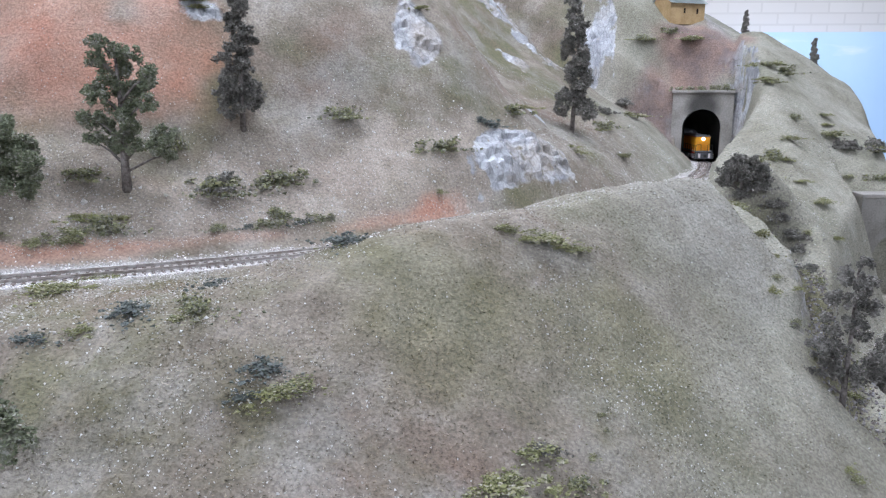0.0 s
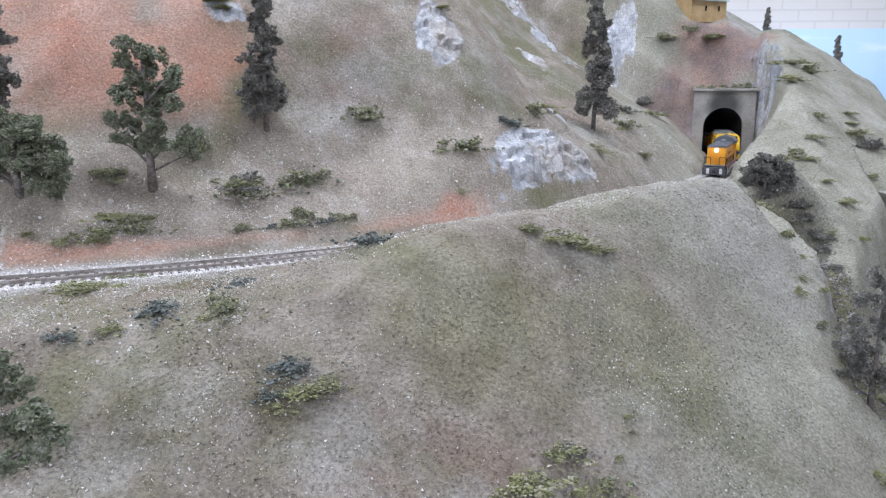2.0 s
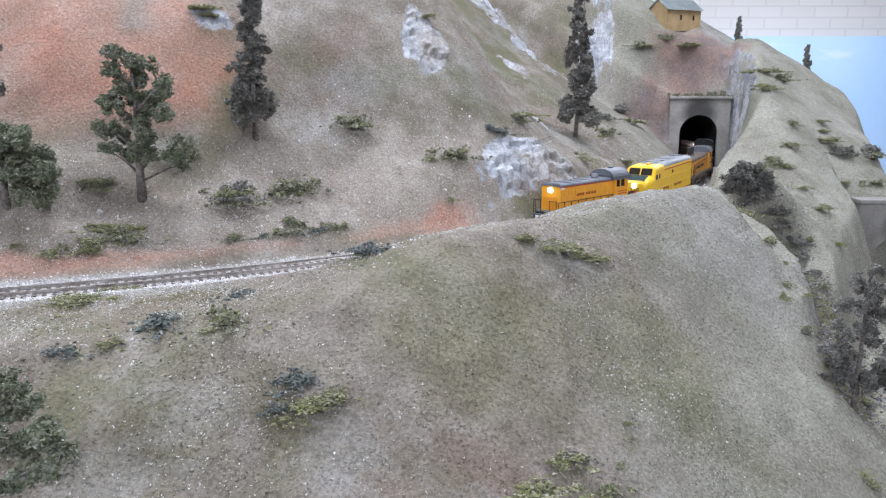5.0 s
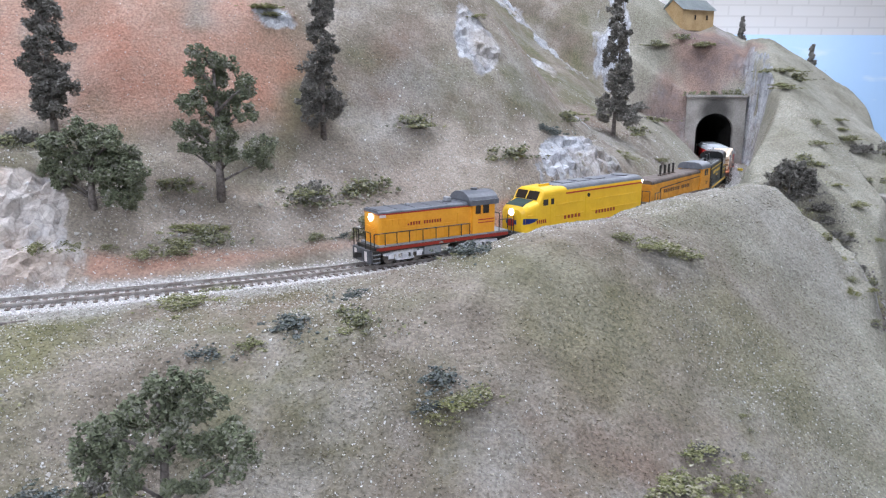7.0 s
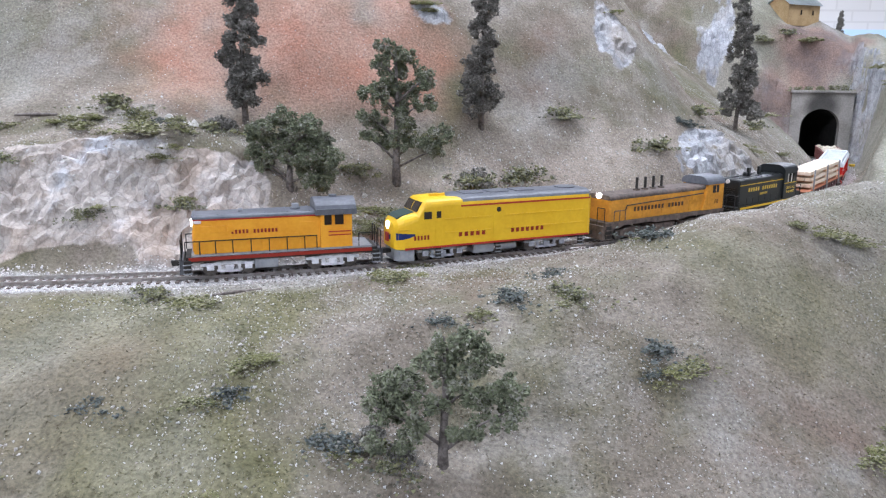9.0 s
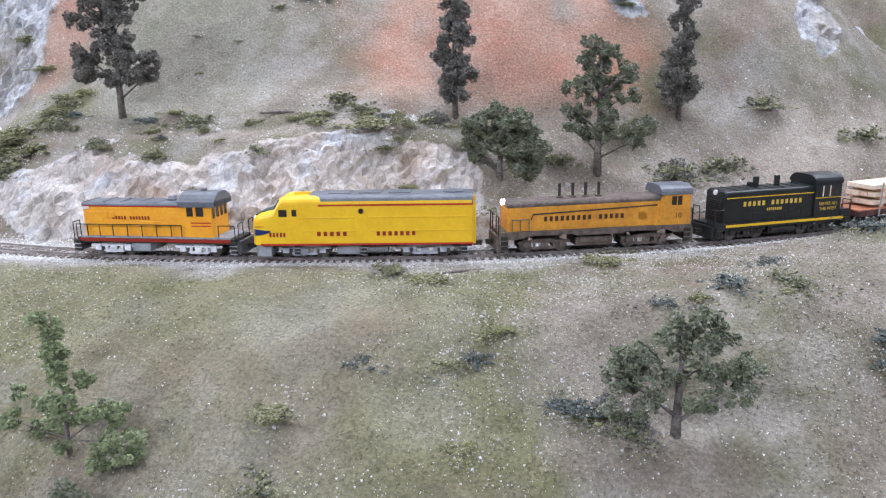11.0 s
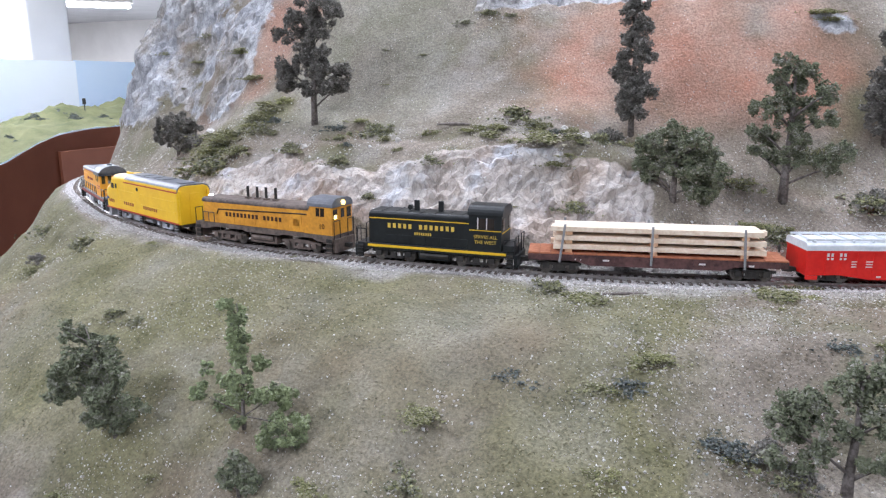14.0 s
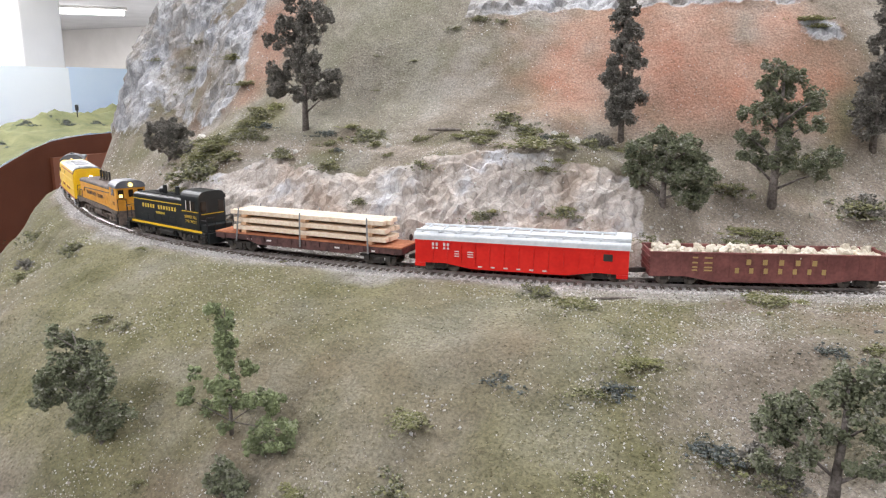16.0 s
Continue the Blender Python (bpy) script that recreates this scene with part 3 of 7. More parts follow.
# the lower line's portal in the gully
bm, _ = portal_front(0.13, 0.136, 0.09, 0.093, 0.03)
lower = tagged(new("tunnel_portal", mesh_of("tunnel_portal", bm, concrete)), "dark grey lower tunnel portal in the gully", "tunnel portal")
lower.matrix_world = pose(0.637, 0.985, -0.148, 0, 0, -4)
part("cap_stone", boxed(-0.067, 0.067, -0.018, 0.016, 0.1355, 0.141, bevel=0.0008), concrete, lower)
# A black sheet right behind the arch stands for the unlit tunnel.
part("dark_depth_sheet", boxed(-0.06, 0.06, 0.0155, 0.024, 0.0, 0.12), tunnel_dark, lower)

# ---- room ----
def far_point(azimuth, dist, z):
    """A place in the hall, by its bearing to the left of north from the aisle."""
    a = radians(azimuth)
    return Vector((-0.267 - dist * math.sin(a), -0.087 + dist * math.cos(a), z))


sky_mat = mottled("painted_sky", (0.44, 0.63, 0.88), (0.54, 0.71, 0.92), 0.8, 0.9)
st, sb = sky_mat.node_tree, sky_mat.node_tree.nodes["Principled BSDF"]
cloud_at = st.nodes.new("ShaderNodeTexCoord")
stretch = st.nodes.new("ShaderNodeMapping")
stretch.inputs["Scale"].default_value = (1.6, 1.6, 7.0)
cloud = node(st, "ShaderNodeTexNoise", Scale=1.3, Detail=5.0)
cloud_ramp = st.nodes.new("ShaderNodeValToRGB")
cloud_ramp.color_ramp.elements[0].position, cloud_ramp.color_ramp.elements[1].position = 0.58, 0.70
st.links.new(cloud_at.outputs["Object"], stretch.inputs["Vector"])
st.links.new(stretch.outputs[0], cloud.inputs["Vector"])
st.links.new(cloud.outputs["Fac"], cloud_ramp.inputs[0])
plain_sky = sb.inputs["Base Color"].links[0].from_socket
st.links.new(mixed(st, "MIX", cloud_ramp.outputs[0], plain_sky, (0.72, 0.80, 0.90)), sb.inputs["Base Color"])
# The paler blue puts the strong light on the west board into its colour.
washed_sky = mottled("washed_out_sky_paint", (0.66, 0.76, 0.88), (0.80, 0.86, 0.92), 1.2, 0.9)
mid_sky = mottled("light_painted_sky", (0.56, 0.71, 0.91), (0.68, 0.79, 0.93), 1.5, 0.9)
wall_mat = mottled("white_wall", (0.66, 0.64, 0.61), (0.74, 0.72, 0.69), 2, 0.9)
block_mat, bt, bb = shader("painted_block_wall", 0.85)
block_at = bt.nodes.new("ShaderNodeTexCoord")
block_turn = bt.nodes.new("ShaderNodeMapping")
block_turn.inputs["Rotation"].default_value = (radians(90), 0, 0)
blocks = node(bt, "ShaderNodeTexBrick", Scale=1.0)
blocks.inputs["Color1"].default_value, blocks.inputs["Color2"].default_value, blocks.inputs["Mortar"].default_value = (0.68, 0.65, 0.62, 1), (0.65, 0.62, 0.59, 1), (0.60, 0.57, 0.54, 1)
blocks.inputs["Mortar Size"].default_value, blocks.inputs["Brick Width"].default_value, blocks.inputs["Row Height"].default_value = 0.006, 0.2, 0.065
bt.links.new(block_at.outputs["Object"], block_turn.inputs["Vector"])
bt.links.new(block_turn.outputs[0], blocks.inputs["Vector"])
bt.links.new(blocks.outputs["Color"], bb.inputs["Base Color"])
floor_mat = mottled("grey_floor", (0.2, 0.2, 0.2), (0.3, 0.3, 0.3), 3, 0.7)
ceiling_mat = mottled("ceiling_grey", (0.40, 0.40, 0.40), (0.48, 0.48, 0.48), 2, 0.9)
for name, size, material in (("floor", (-13, 4.2, -6, 9.7, -1.3, -1.25), floor_mat), ("ceiling", (-13, 4.2, -6, 9.7, 1.3, 1.35), ceiling_mat), ("wall_north", (-13, 4.2, 9.6, 9.7, -1.25, 1.3), wall_mat),
                             ("wall_east", (4.1, 4.2, -6, 9.6, -1.25, 1.3), wall_mat), ("wall_south", (-13, 4.1, -6, -5.9, -1.25, 1.3), wall_mat), ("wall_west", (-13, -12.9, -5.9, 9.6, -1.25, 1.3), wall_mat)):
    tagged(part(name, boxed(*size), material), "plain painted " + name.split("_")[0] + " of the hall", name.split("_")[0], kind="structure")
tagged(part("wall_middle", boxed(-1.2, 4.1, 4.5, 4.6, -1.25, 1.3), block_mat), "white painted block wall", "wall", kind="structure")
tagged(part("backdrop", boxed(-1.15, 4.05, 4.44, 4.48, -0.6, 0.472), sky_mat), "blue painted sky backdrop board with faint clouds", "backdrop", kind="structure")


def board(name, a0, d0, a1, d1, z0, z1, material, label):
    p, q = far_point(a0, d0, 0), far_point(a1, d1, 0)
    bm = box(bmesh.new(), 0, (q - p).length, -0.01, 0.01, z0, z1)
    ob = tagged(new(name, mesh_of(name, bm, material)), label, "backdrop", kind="structure")
    ob.matrix_world = pose(p.x, p.y, 0, 0, 0, math.degrees(math.atan2(q.y - p.y, q.x - p.x)))


board("backdrop_west", 74, 3.3, 51.95, 3.7, -0.9, 0.258, washed_sky, "painted sky backdrop board, strong light put into its pale colour")
board("backdrop_north", 51.95, 3.7, 36, 4.6, -0.9, 0.262, mid_sky, "light blue painted sky backdrop board with faint clouds")
column = far_point(54.15, 4.3, 0)
tagged(part("column", box(bmesh.new(), column.x - 0.115, column.x + 0.115, column.y - 0.115, column.y + 0.115, -1.25, 1.3, bevel=0.01), wall_mat), "square white painted column", "column", kind="structure")

tube_mat, _, pb = shader("lit_tube", 0.4)
pb.inputs["Base Color"].default_value, pb.inputs["Emission Color"].default_value, pb.inputs["Emission Strength"].default_value = (1, 1, 1, 1), (1, 0.99, 0.97, 1), 7.0
for az, dist, length in ((50.4, 11.3, 1.0), (56.9, 13.2, 1.2), (45.0, 9.0, 1.0)):
    p = far_point(az, dist, 1.2425)
    lamp = tagged(new("ceiling_light"), "lit white fluorescent ceiling light", "ceiling light", "lights of the hall")
    lamp.matrix_world = pose(p.x, p.y, p.z, 0, 0, az - 8)
    part("housing", boxed(-length / 2, length / 2, -0.07, 0.07, 0.02, 0.06, bevel=0.008), wall_mat, lamp)
    part("tube", boxed(-length / 2 + 0.03, length / 2 - 0.03, -0.06, 0.06, -0.045, 0.018, bevel=0.02), tube_mat, lamp)

# the neighbouring section: brown fascia under a green hill
fascia_mat = mottled("brown_fascia", (0.25, 0.090, 0.050), (0.31, 0.115, 0.065), 6, 0.55)
far_green = mottled("far_green_hill", (0.06, 0.075, 0.025), (0.20, 0.20, 0.095), 11, 0.95, spread=0.25)


def fascia_line(u):
    az = 66 - 24 * u
    return far_point(az, 2.0 + 0.9 * smooth01(u * 1.15), 0), float(np.interp(u, (0, 0.39, 0.475, 0.53, 0.6, 0.7, 1), (-0.17, -0.06, -0.019, 0.0, 0.009, 0.013, 0.016)))


bm, rows = bmesh.new(), []
for u in np.linspace(0, 1, 60):
    p, top = fascia_line(u)
    rows.append([bm.verts.new((p.x, p.y, z)) for z in (-1.25, top)])
for a, b in zip(rows, rows[1:]):
    bm.faces.new((a[0], b[0], b[1], a[1]))
bmesh.ops.solidify(bm, geom=bm.faces[:], thickness=0.012)
tagged(part("fascia", bm, fascia_mat), "curved brown painted layout fascia", "fascia", kind="structure")
bm = bmesh.new()
p, top = fascia_line(0.525)
q, _ = fascia_line(0.78)
for a, b in ((p, q),):
    box(bm, 0, (b - a).length, -0.012, 0.0, -0.20, -0.05)
panel = tagged(new("fascia_panel", mesh_of("fascia_panel", bm, fascia_mat)), "brown panel fixed to the layout fascia", "panel")
panel.matrix_world = pose(p.x + 0.008, p.y - 0.016, 0, 0, 0, math.degrees(math.atan2(q.y - p.y, q.x - p.x)))
bm, rows = bmesh.new(), []
eye_at = Vector((-0.267, -0.087, 0))
for u in np.linspace(0, 1, 60):
    p, top = fascia_line(u)
    way, row = (p - eye_at).normalized(), []
    for v in np.linspace(0, 1, 16):
        w = p + way * (0.004 + 0.85 * v)
        rise = 0.088 * float(np.interp(u, (0.39, 0.7), (0.85, 0.42))) * smooth01(v * 1.8) + 0.06 * noise.noise(Vector((w.x * 6, w.y * 6, 1))) * v + 0.022 * noise.noise(Vector((w.x * 21, w.y * 21, 5))) * (0.3 + v)
        row.append(bm.verts.new((w.x, w.y, top + 0.004 + rise)))
    rows.append(row)
for a, b in zip(rows, rows[1:]):
    for k in range(15):
        bm.faces.new((a[k], b[k], b[k + 1], a[k + 1]))
bmesh.ops.recalc_face_normals(bm, faces=bm.faces)
tagged(part("far_hill", bm, far_green, None, "", True), "grassy green hill of the far layout section", "hill", kind="structure")

# the fascia under this section
skirt = sweep([(-0.006, -1.25), (0.006, -1.25), (0.006, -0.3), (-0.006, -0.3)], -0.452, 0.02, 2.6, 0.03)
tagged(part("fascia_front", skirt, fascia_mat), "curved brown painted layout fascia", "fascia", kind="structure")

# ---- train ----
CARS = []
loco_orange = mottled("loco_orange_paint", (0.80, 0.34, 0.014), (0.88, 0.41, 0.025), 60, 0.42)
loco_yellow = mottled("loco_yellow_paint", (0.80, 0.48, 0.008), (0.87, 0.55, 0.014), 60, 0.4)
loco_rust = mottled("weathered_orange_paint", (0.52, 0.22, 0.020), (0.80, 0.375, 0.03), 45, 0.6, spread=0.22)
loco_black = mottled("loco_black_paint", (0.008, 0.010, 0.011), (0.016, 0.019, 0.020), 60, 0.38)
roof_grey = mottled("roof_grey_paint", (0.105, 0.112, 0.13), (0.16, 0.168, 0.19), 60, 0.42)
under_grey = mottled("underframe_grey", (0.22, 0.23, 0.25), (0.32, 0.33, 0.35), 120, 0.5)
dirty_grey = mottled("dirty_underframe", (0.07, 0.055, 0.045), (0.16, 0.12, 0.10), 120, 0.7)
truck_silver = mottled("truck_silver", (0.55, 0.56, 0.60), (0.86, 0.86, 0.89), 180, 0.4)
truck_blue = mottled("truck_blue_grey", (0.30, 0.32, 0.37), (0.52, 0.54, 0.60), 150, 0.45)
dark_grey = mottled("dark_underframe_grey", (0.05, 0.052, 0.06), (0.10, 0.104, 0.115), 120, 0.5)
truck_black = mottled("truck_black", (0.012, 0.011, 0.010), (0.04, 0.035, 0.03), 120, 0.6)
wheel_steel = mottled("wheel_steel", (0.10, 0.09, 0.08), (0.22, 0.20, 0.18), 120, 0.4, 0.8)
stripe_red = plain("stripe_red", (0.45, 0.03, 0.02))
maroon_ink = plain("maroon_lettering", (0.30, 0.025, 0.012))
gold_ink = plain("gold_lettering", (0.72, 0.50, 0.08))
faded_ink = plain("faded_gold_lettering", (0.48, 0.33, 0.13))
brown_ink = plain("brown_lettering", (0.07, 0.03, 0.015))
white_ink = plain("white_lettering", (0.75, 0.70, 0.68))
yellow_stripe = plain("yellow_stripe", (0.80, 0.52, 0.02))
rail_black = plain("handrail_black", (0.015, 0.015, 0.017))
wing_blue = plain("emblem_blue", (0.03, 0.06, 0.30))
glare_green = plain("antiglare_green", (0.02, 0.045, 0.04), 0.6)
flat_brown = mottled("flatcar_brown", (0.05, 0.022, 0.022), (0.13, 0.06, 0.055), 80, 0.7)
deck_red = mottled("deck_red_wood", (0.33, 0.11, 0.05), (0.46, 0.18, 0.09), 150, 0.8)
lumber = mottled("fresh_lumber", (0.74, 0.58, 0.43), (0.88, 0.76, 0.62), 160, 0.8)
spacer_wood = mottled("spacer_wood", (0.62, 0.36, 0.20), (0.75, 0.50, 0.32), 160, 0.8)
stake_grey = plain("stake_grey", (0.30, 0.30, 0.31))
car_red = mottled("car_red_paint", (0.66, 0.012, 0.008), (0.76, 0.022, 0.014), 70, 0.38)
lid_white = mottled("lid_white_paint", (0.60, 0.64, 0.68), (0.74, 0.77, 0.80), 80, 0.5)
gon_maroon = mottled("gondola_maroon", (0.14, 0.045, 0.042), (0.24, 0.085, 0.075), 60, 0.65)
load_stone = mottled("load_stone", (0.50, 0.44, 0.34), (0.76, 0.71, 0.62), 120, 0.9)

pane_mat, _, pb = shader("dark_window_glass", 0.08)
pb.inputs["Base Color"].default_value = (0.03, 0.022, 0.018, 1)
lamp_mat, _, pb = shader("lit_headlight", 0.3)
pb.inputs["Base Color"].default_value, pb.inputs["Emission Color"].default_value, pb.inputs["Emission Strength"].default_value = (1, 0.95, 0.85, 1), (1, 0.94, 0.82, 1), 6.0
marker_mat, _, pb = shader("lit_marker", 0.3)
pb.inputs["Base Color"].default_value, pb.inputs["Emission Color"].default_value, pb.inputs["Emission Strength"].default_value = (1, 0.8, 0.3, 1), (1, 0.72, 0.2, 1), 3.0


def mm_box(x0, x1, y0, y1, z0, z1, bevel=0.0):
    return boxed(*[v / 1000 for v in (x0, x1, y0, y1, z0, z1)], bevel=bevel / 1000)


def prism(outline, y0, y1):
    """An outline in x, z (mm), given depth along y."""
    bm = bmesh.new()
    a = [bm.verts.new((x / 1000, y0 / 1000, z / 1000)) for x, z in outline]
    b = [bm.verts.new((x / 1000, y1 / 1000, z / 1000)) for x, z in outline]
    bm.faces.new(a)
    bm.faces.new(b[::-1])
    for k in range(len(a)):
        bm.faces.new((a[k], b[k], b[(k + 1) % len(a)], a[(k + 1) % len(a)]))
    bmesh.ops.recalc_face_normals(bm, faces=bm.faces)
    return bm


def loft(sections):
    """Cross sections, each (x, half width, bottom, top, shoulder), joined along x (mm); the shoulder is rounded over."""
    bm, rings = bmesh.new(), []
    for x, w, z0, z1, sh in sections:
        ring = [(-w, z0)] + [(-w + sh * 1.3 * (1 - math.cos(a)), z1 - sh + sh * math.sin(a)) for a in np.linspace(0, math.pi / 2, 6)]
        ring = ring + [(-y, z) for y, z in ring[::-1]]
        rings.append([bm.verts.new((x / 1000, y / 1000, z / 1000)) for y, z in ring])
    for r0, r1 in zip(rings, rings[1:]):
        for k in range(len(r0)):
            bm.faces.new((r0[k], r1[k], r1[(k + 1) % len(r0)], r0[(k + 1) % len(r0)]))
    bm.faces.new(rings[0])
    bm.faces.new(rings[-1][::-1])
    bmesh.ops.recalc_face_normals(bm, faces=bm.faces)
    return bm


def tube(points, radius, sides=5, bm=None):
    """A round bar through points (metres); radius may be one number or one for each point."""
    bm = bm or bmesh.new()
    pts, rings = [Vector(p) for p in points], []
    radii = radius if isinstance(radius, (list, tuple)) else [radius] * len(pts)
    for i, p in enumerate(pts):
        way = (pts[min(i + 1, len(pts) - 1)] - pts[max(i - 1, 0)]).normalized()
        side = way.cross(Vector((0.12, 0.97, 0.2))).normalized()
        up = side.cross(way)
        rings.append([bm.verts.new(p + radii[i] * (math.cos(a) * side + math.sin(a) * up)) for a in np.linspace(0, 2 * math.pi, sides, endpoint=False)])
    for r0, r1 in zip(rings, rings[1:]):
        for k in range(sides):
            bm.faces.new((r0[k], r0[(k + 1) % sides], r1[(k + 1) % sides], r1[k]))
    bm.faces.new(rings[0][::-1])
    bm.faces.new(rings[-1])
    return bm


def mm_tube(points, radius, sides=5, bm=None):
    return tube([[v / 1000 for v in p] for p in points], radius / 1000, sides, bm)


def disc(x, y, z, r, depth, axis="x", sides=14):
    bm = bmesh.new()
    turn_to = {"x": Matrix.Rotation(math.pi / 2, 4, "Y"), "y": Matrix.Rotation(math.pi / 2, 4, "X"), "z": Matrix.Identity(4)}[axis]
    bmesh.ops.create_cone(bm, cap_ends=True, segments=sides, radius1=r / 1000, radius2=r / 1000, depth=depth / 1000, matrix=Matrix.Translation((x / 1000, y / 1000, z / 1000)) @ turn_to)
    return bm


def letters(parent, x0, x1, z0, z1, y, pattern, material, label):
    """Plain bars in place of letters: one for each mark of the pattern, a gap for each space."""
    bm, step = bmesh.new(), (x1 - x0) / len(pattern)
    for k, mark in enumerate(pattern):
        if mark != " ":
            box(bm, *[v / 1000 for v in (x0 + step * (k + 0.22), x0 + step * (k + 0.78), y - 0.12, y + 0.12, z0, z1)])
    part("lettering", bm, material, parent, label)


def words(parent, text, x, z, size, y, material):
    """Raised lettering on the side that faces the aisle."""
    curve = bpy.data.curves.new("lettering", "FONT")
    curve.body, curve.size, curve.extrude, curve.align_x = text, size / 1000, 0.0001, "CENTER"
    held = new("lettering", curve)
    held.data.resolution_u = 3
    me = bpy.data.meshes.new_from_object(held.evaluated_get(bpy.context.evaluated_depsgraph_get()))
    bpy.data.objects.remove(held)
    me.materials.clear()
    me.materials.append(material)
    ob = new("lettering", me)
    ob.parent, ob.matrix_basis = parent, pose(x / 1000, y / 1000, z / 1000, 90, 0, 0)
    tagged(ob, "raised lettering")


def wheelset(parent, x, r=5.2):
    for y in (-8.3, 8.3):
        bm = disc(x, y, r, r, 2.4, "y", 18)
        part("wheel", bm, wheel_steel, parent)
    part("axle", mm_tube([(x, -8, r), (x, 8, r)], 1.2, 6), wheel_steel, parent)


def truck(parent, x, material, base=27.0, low=3.0, heavy=True):
    """A four-wheeled truck with its side frames."""
    h = base / 2
    top = 11.5 if heavy else 10.0
    beam = [(-h - 7, low + 5.2), (-h - 2, low + 4.6), (-h + 3, low + 5.2), (-h * 0.4, top - 3.0), (h * 0.4, top - 3.0), (h - 3, low + 5.2), (h + 2, low + 4.6), (h + 7, low + 5.2), (h + 7, low + 7.0), (h - 1, low + 7.4), (h * 0.45, top), (-h * 0.45, top), (-h + 1, low + 7.4), (-h - 7, low + 7.0)]
    plank = [(-h + 4.5, low + 0.8), (-h + 6.5, low), (h - 6.5, low), (h - 4.5, low + 0.8), (h - 4.5, low + 2.0), (-h + 4.5, low + 2.0)]
    frame = part("truck", mm_box(x - 6, x + 6, -10, 10, 8.5, 11.5), material, parent)
    for y in (-12.4, 10.6):
        part("side_frame", prism([(x + a, b) for a, b in beam], y, y + 1.8), material, frame)
        part("spring_plank", prism([(x + a, b) for a, b in plank], y, y + 1.8), material, frame)
        for a in (-h + 6.5, h - 6.5):
            part("pedestal", prism([(x + a - 0.9, low + 0.6), (x + a + 0.9, low + 0.6), (x + a + 1.2, top - 2.5), (x + a - 1.2, top - 2.5)], y + 0.1, y + 1.6), material, frame)
        o = -1.6 if y < 0 else 1.8
        for a in (-h, h):
            part("journal_box", mm_box(x + a - 2.6, x + a + 2.6, y + o, y + o + 1.6, low + 2.0, low + 6.8, 0.4), material, frame)
        part("spring_pack", mm_box(x - 3, x + 3, y + o * 0.7, y + o * 0.7 + 1.4, low + 1.6, low + 5.4, 0.3), material, frame)
    for a in (-h, h):
        wheelset(frame, x + a)


def coupler(parent, x, way):
    part("coupler", prism([(x, 7.6), (x + way * 7, 7.2), (x + way * 8, 11.0), (x + way * 5.5, 11.2), (x, 10.4)], -1.9, 1.9), truck_black, parent)


def handrail(parent, posts, z0, z1, y, material, r=0.42):
    for x in posts:
        part("rail_post", mm_tube([(x, y, z0), (x, y, z1)], r), material, parent)
    part("handrail", mm_tube([(x, y, z1) for x in posts], r), material, parent)


def end_rail(parent, x, z0, z1, material):
    for y in (-15, -6, 6, 15):
        part("rail_post", mm_tube([(x, y, z0), (x, y, z1)], 0.42), material, parent)
    for a, b in ((-15, -6), (6, 15)):
        part("handrail", mm_tube([(x, a, z1), (x, b, z1)], 0.42), material, parent)


def steps(parent, x, wide, z0, z1, material):
    for y in (-17.6, 14.6):
        part("step_well", mm_box(x - wide / 2, x + wide / 2, y + 0.4, y + 2.6, z0, z1, 0.3), truck_black, parent)
        for k in range(3):
            z = z0 + (z1 - z0) * k / 3
            part("step", mm_box(x - wide / 2 - 0.6, x + wide / 2 + 0.6, y - 0.8 if y < 0 else y + 2, y + 1 if y < 0 else y + 3.8, z, z + 0.7), material, parent)


def pane(parent, x0, x1, z0, z1, y=None, at_x=None, y0=0, y1=0):
    if at_x is None:
        for side in (-y, y):
            part("window", mm_box(x0, x1, side - 0.25, side + 0.25, z0, z1), pane_mat, parent)
    else:
        part("window", mm_box(at_x - 0.25, at_x + 0.25, y0, y1, z0, z1), pane_mat, parent)


def put_on(ob, start, length, wheelbase):
    CARS.append((ob, start + length / 2, wheelbase))


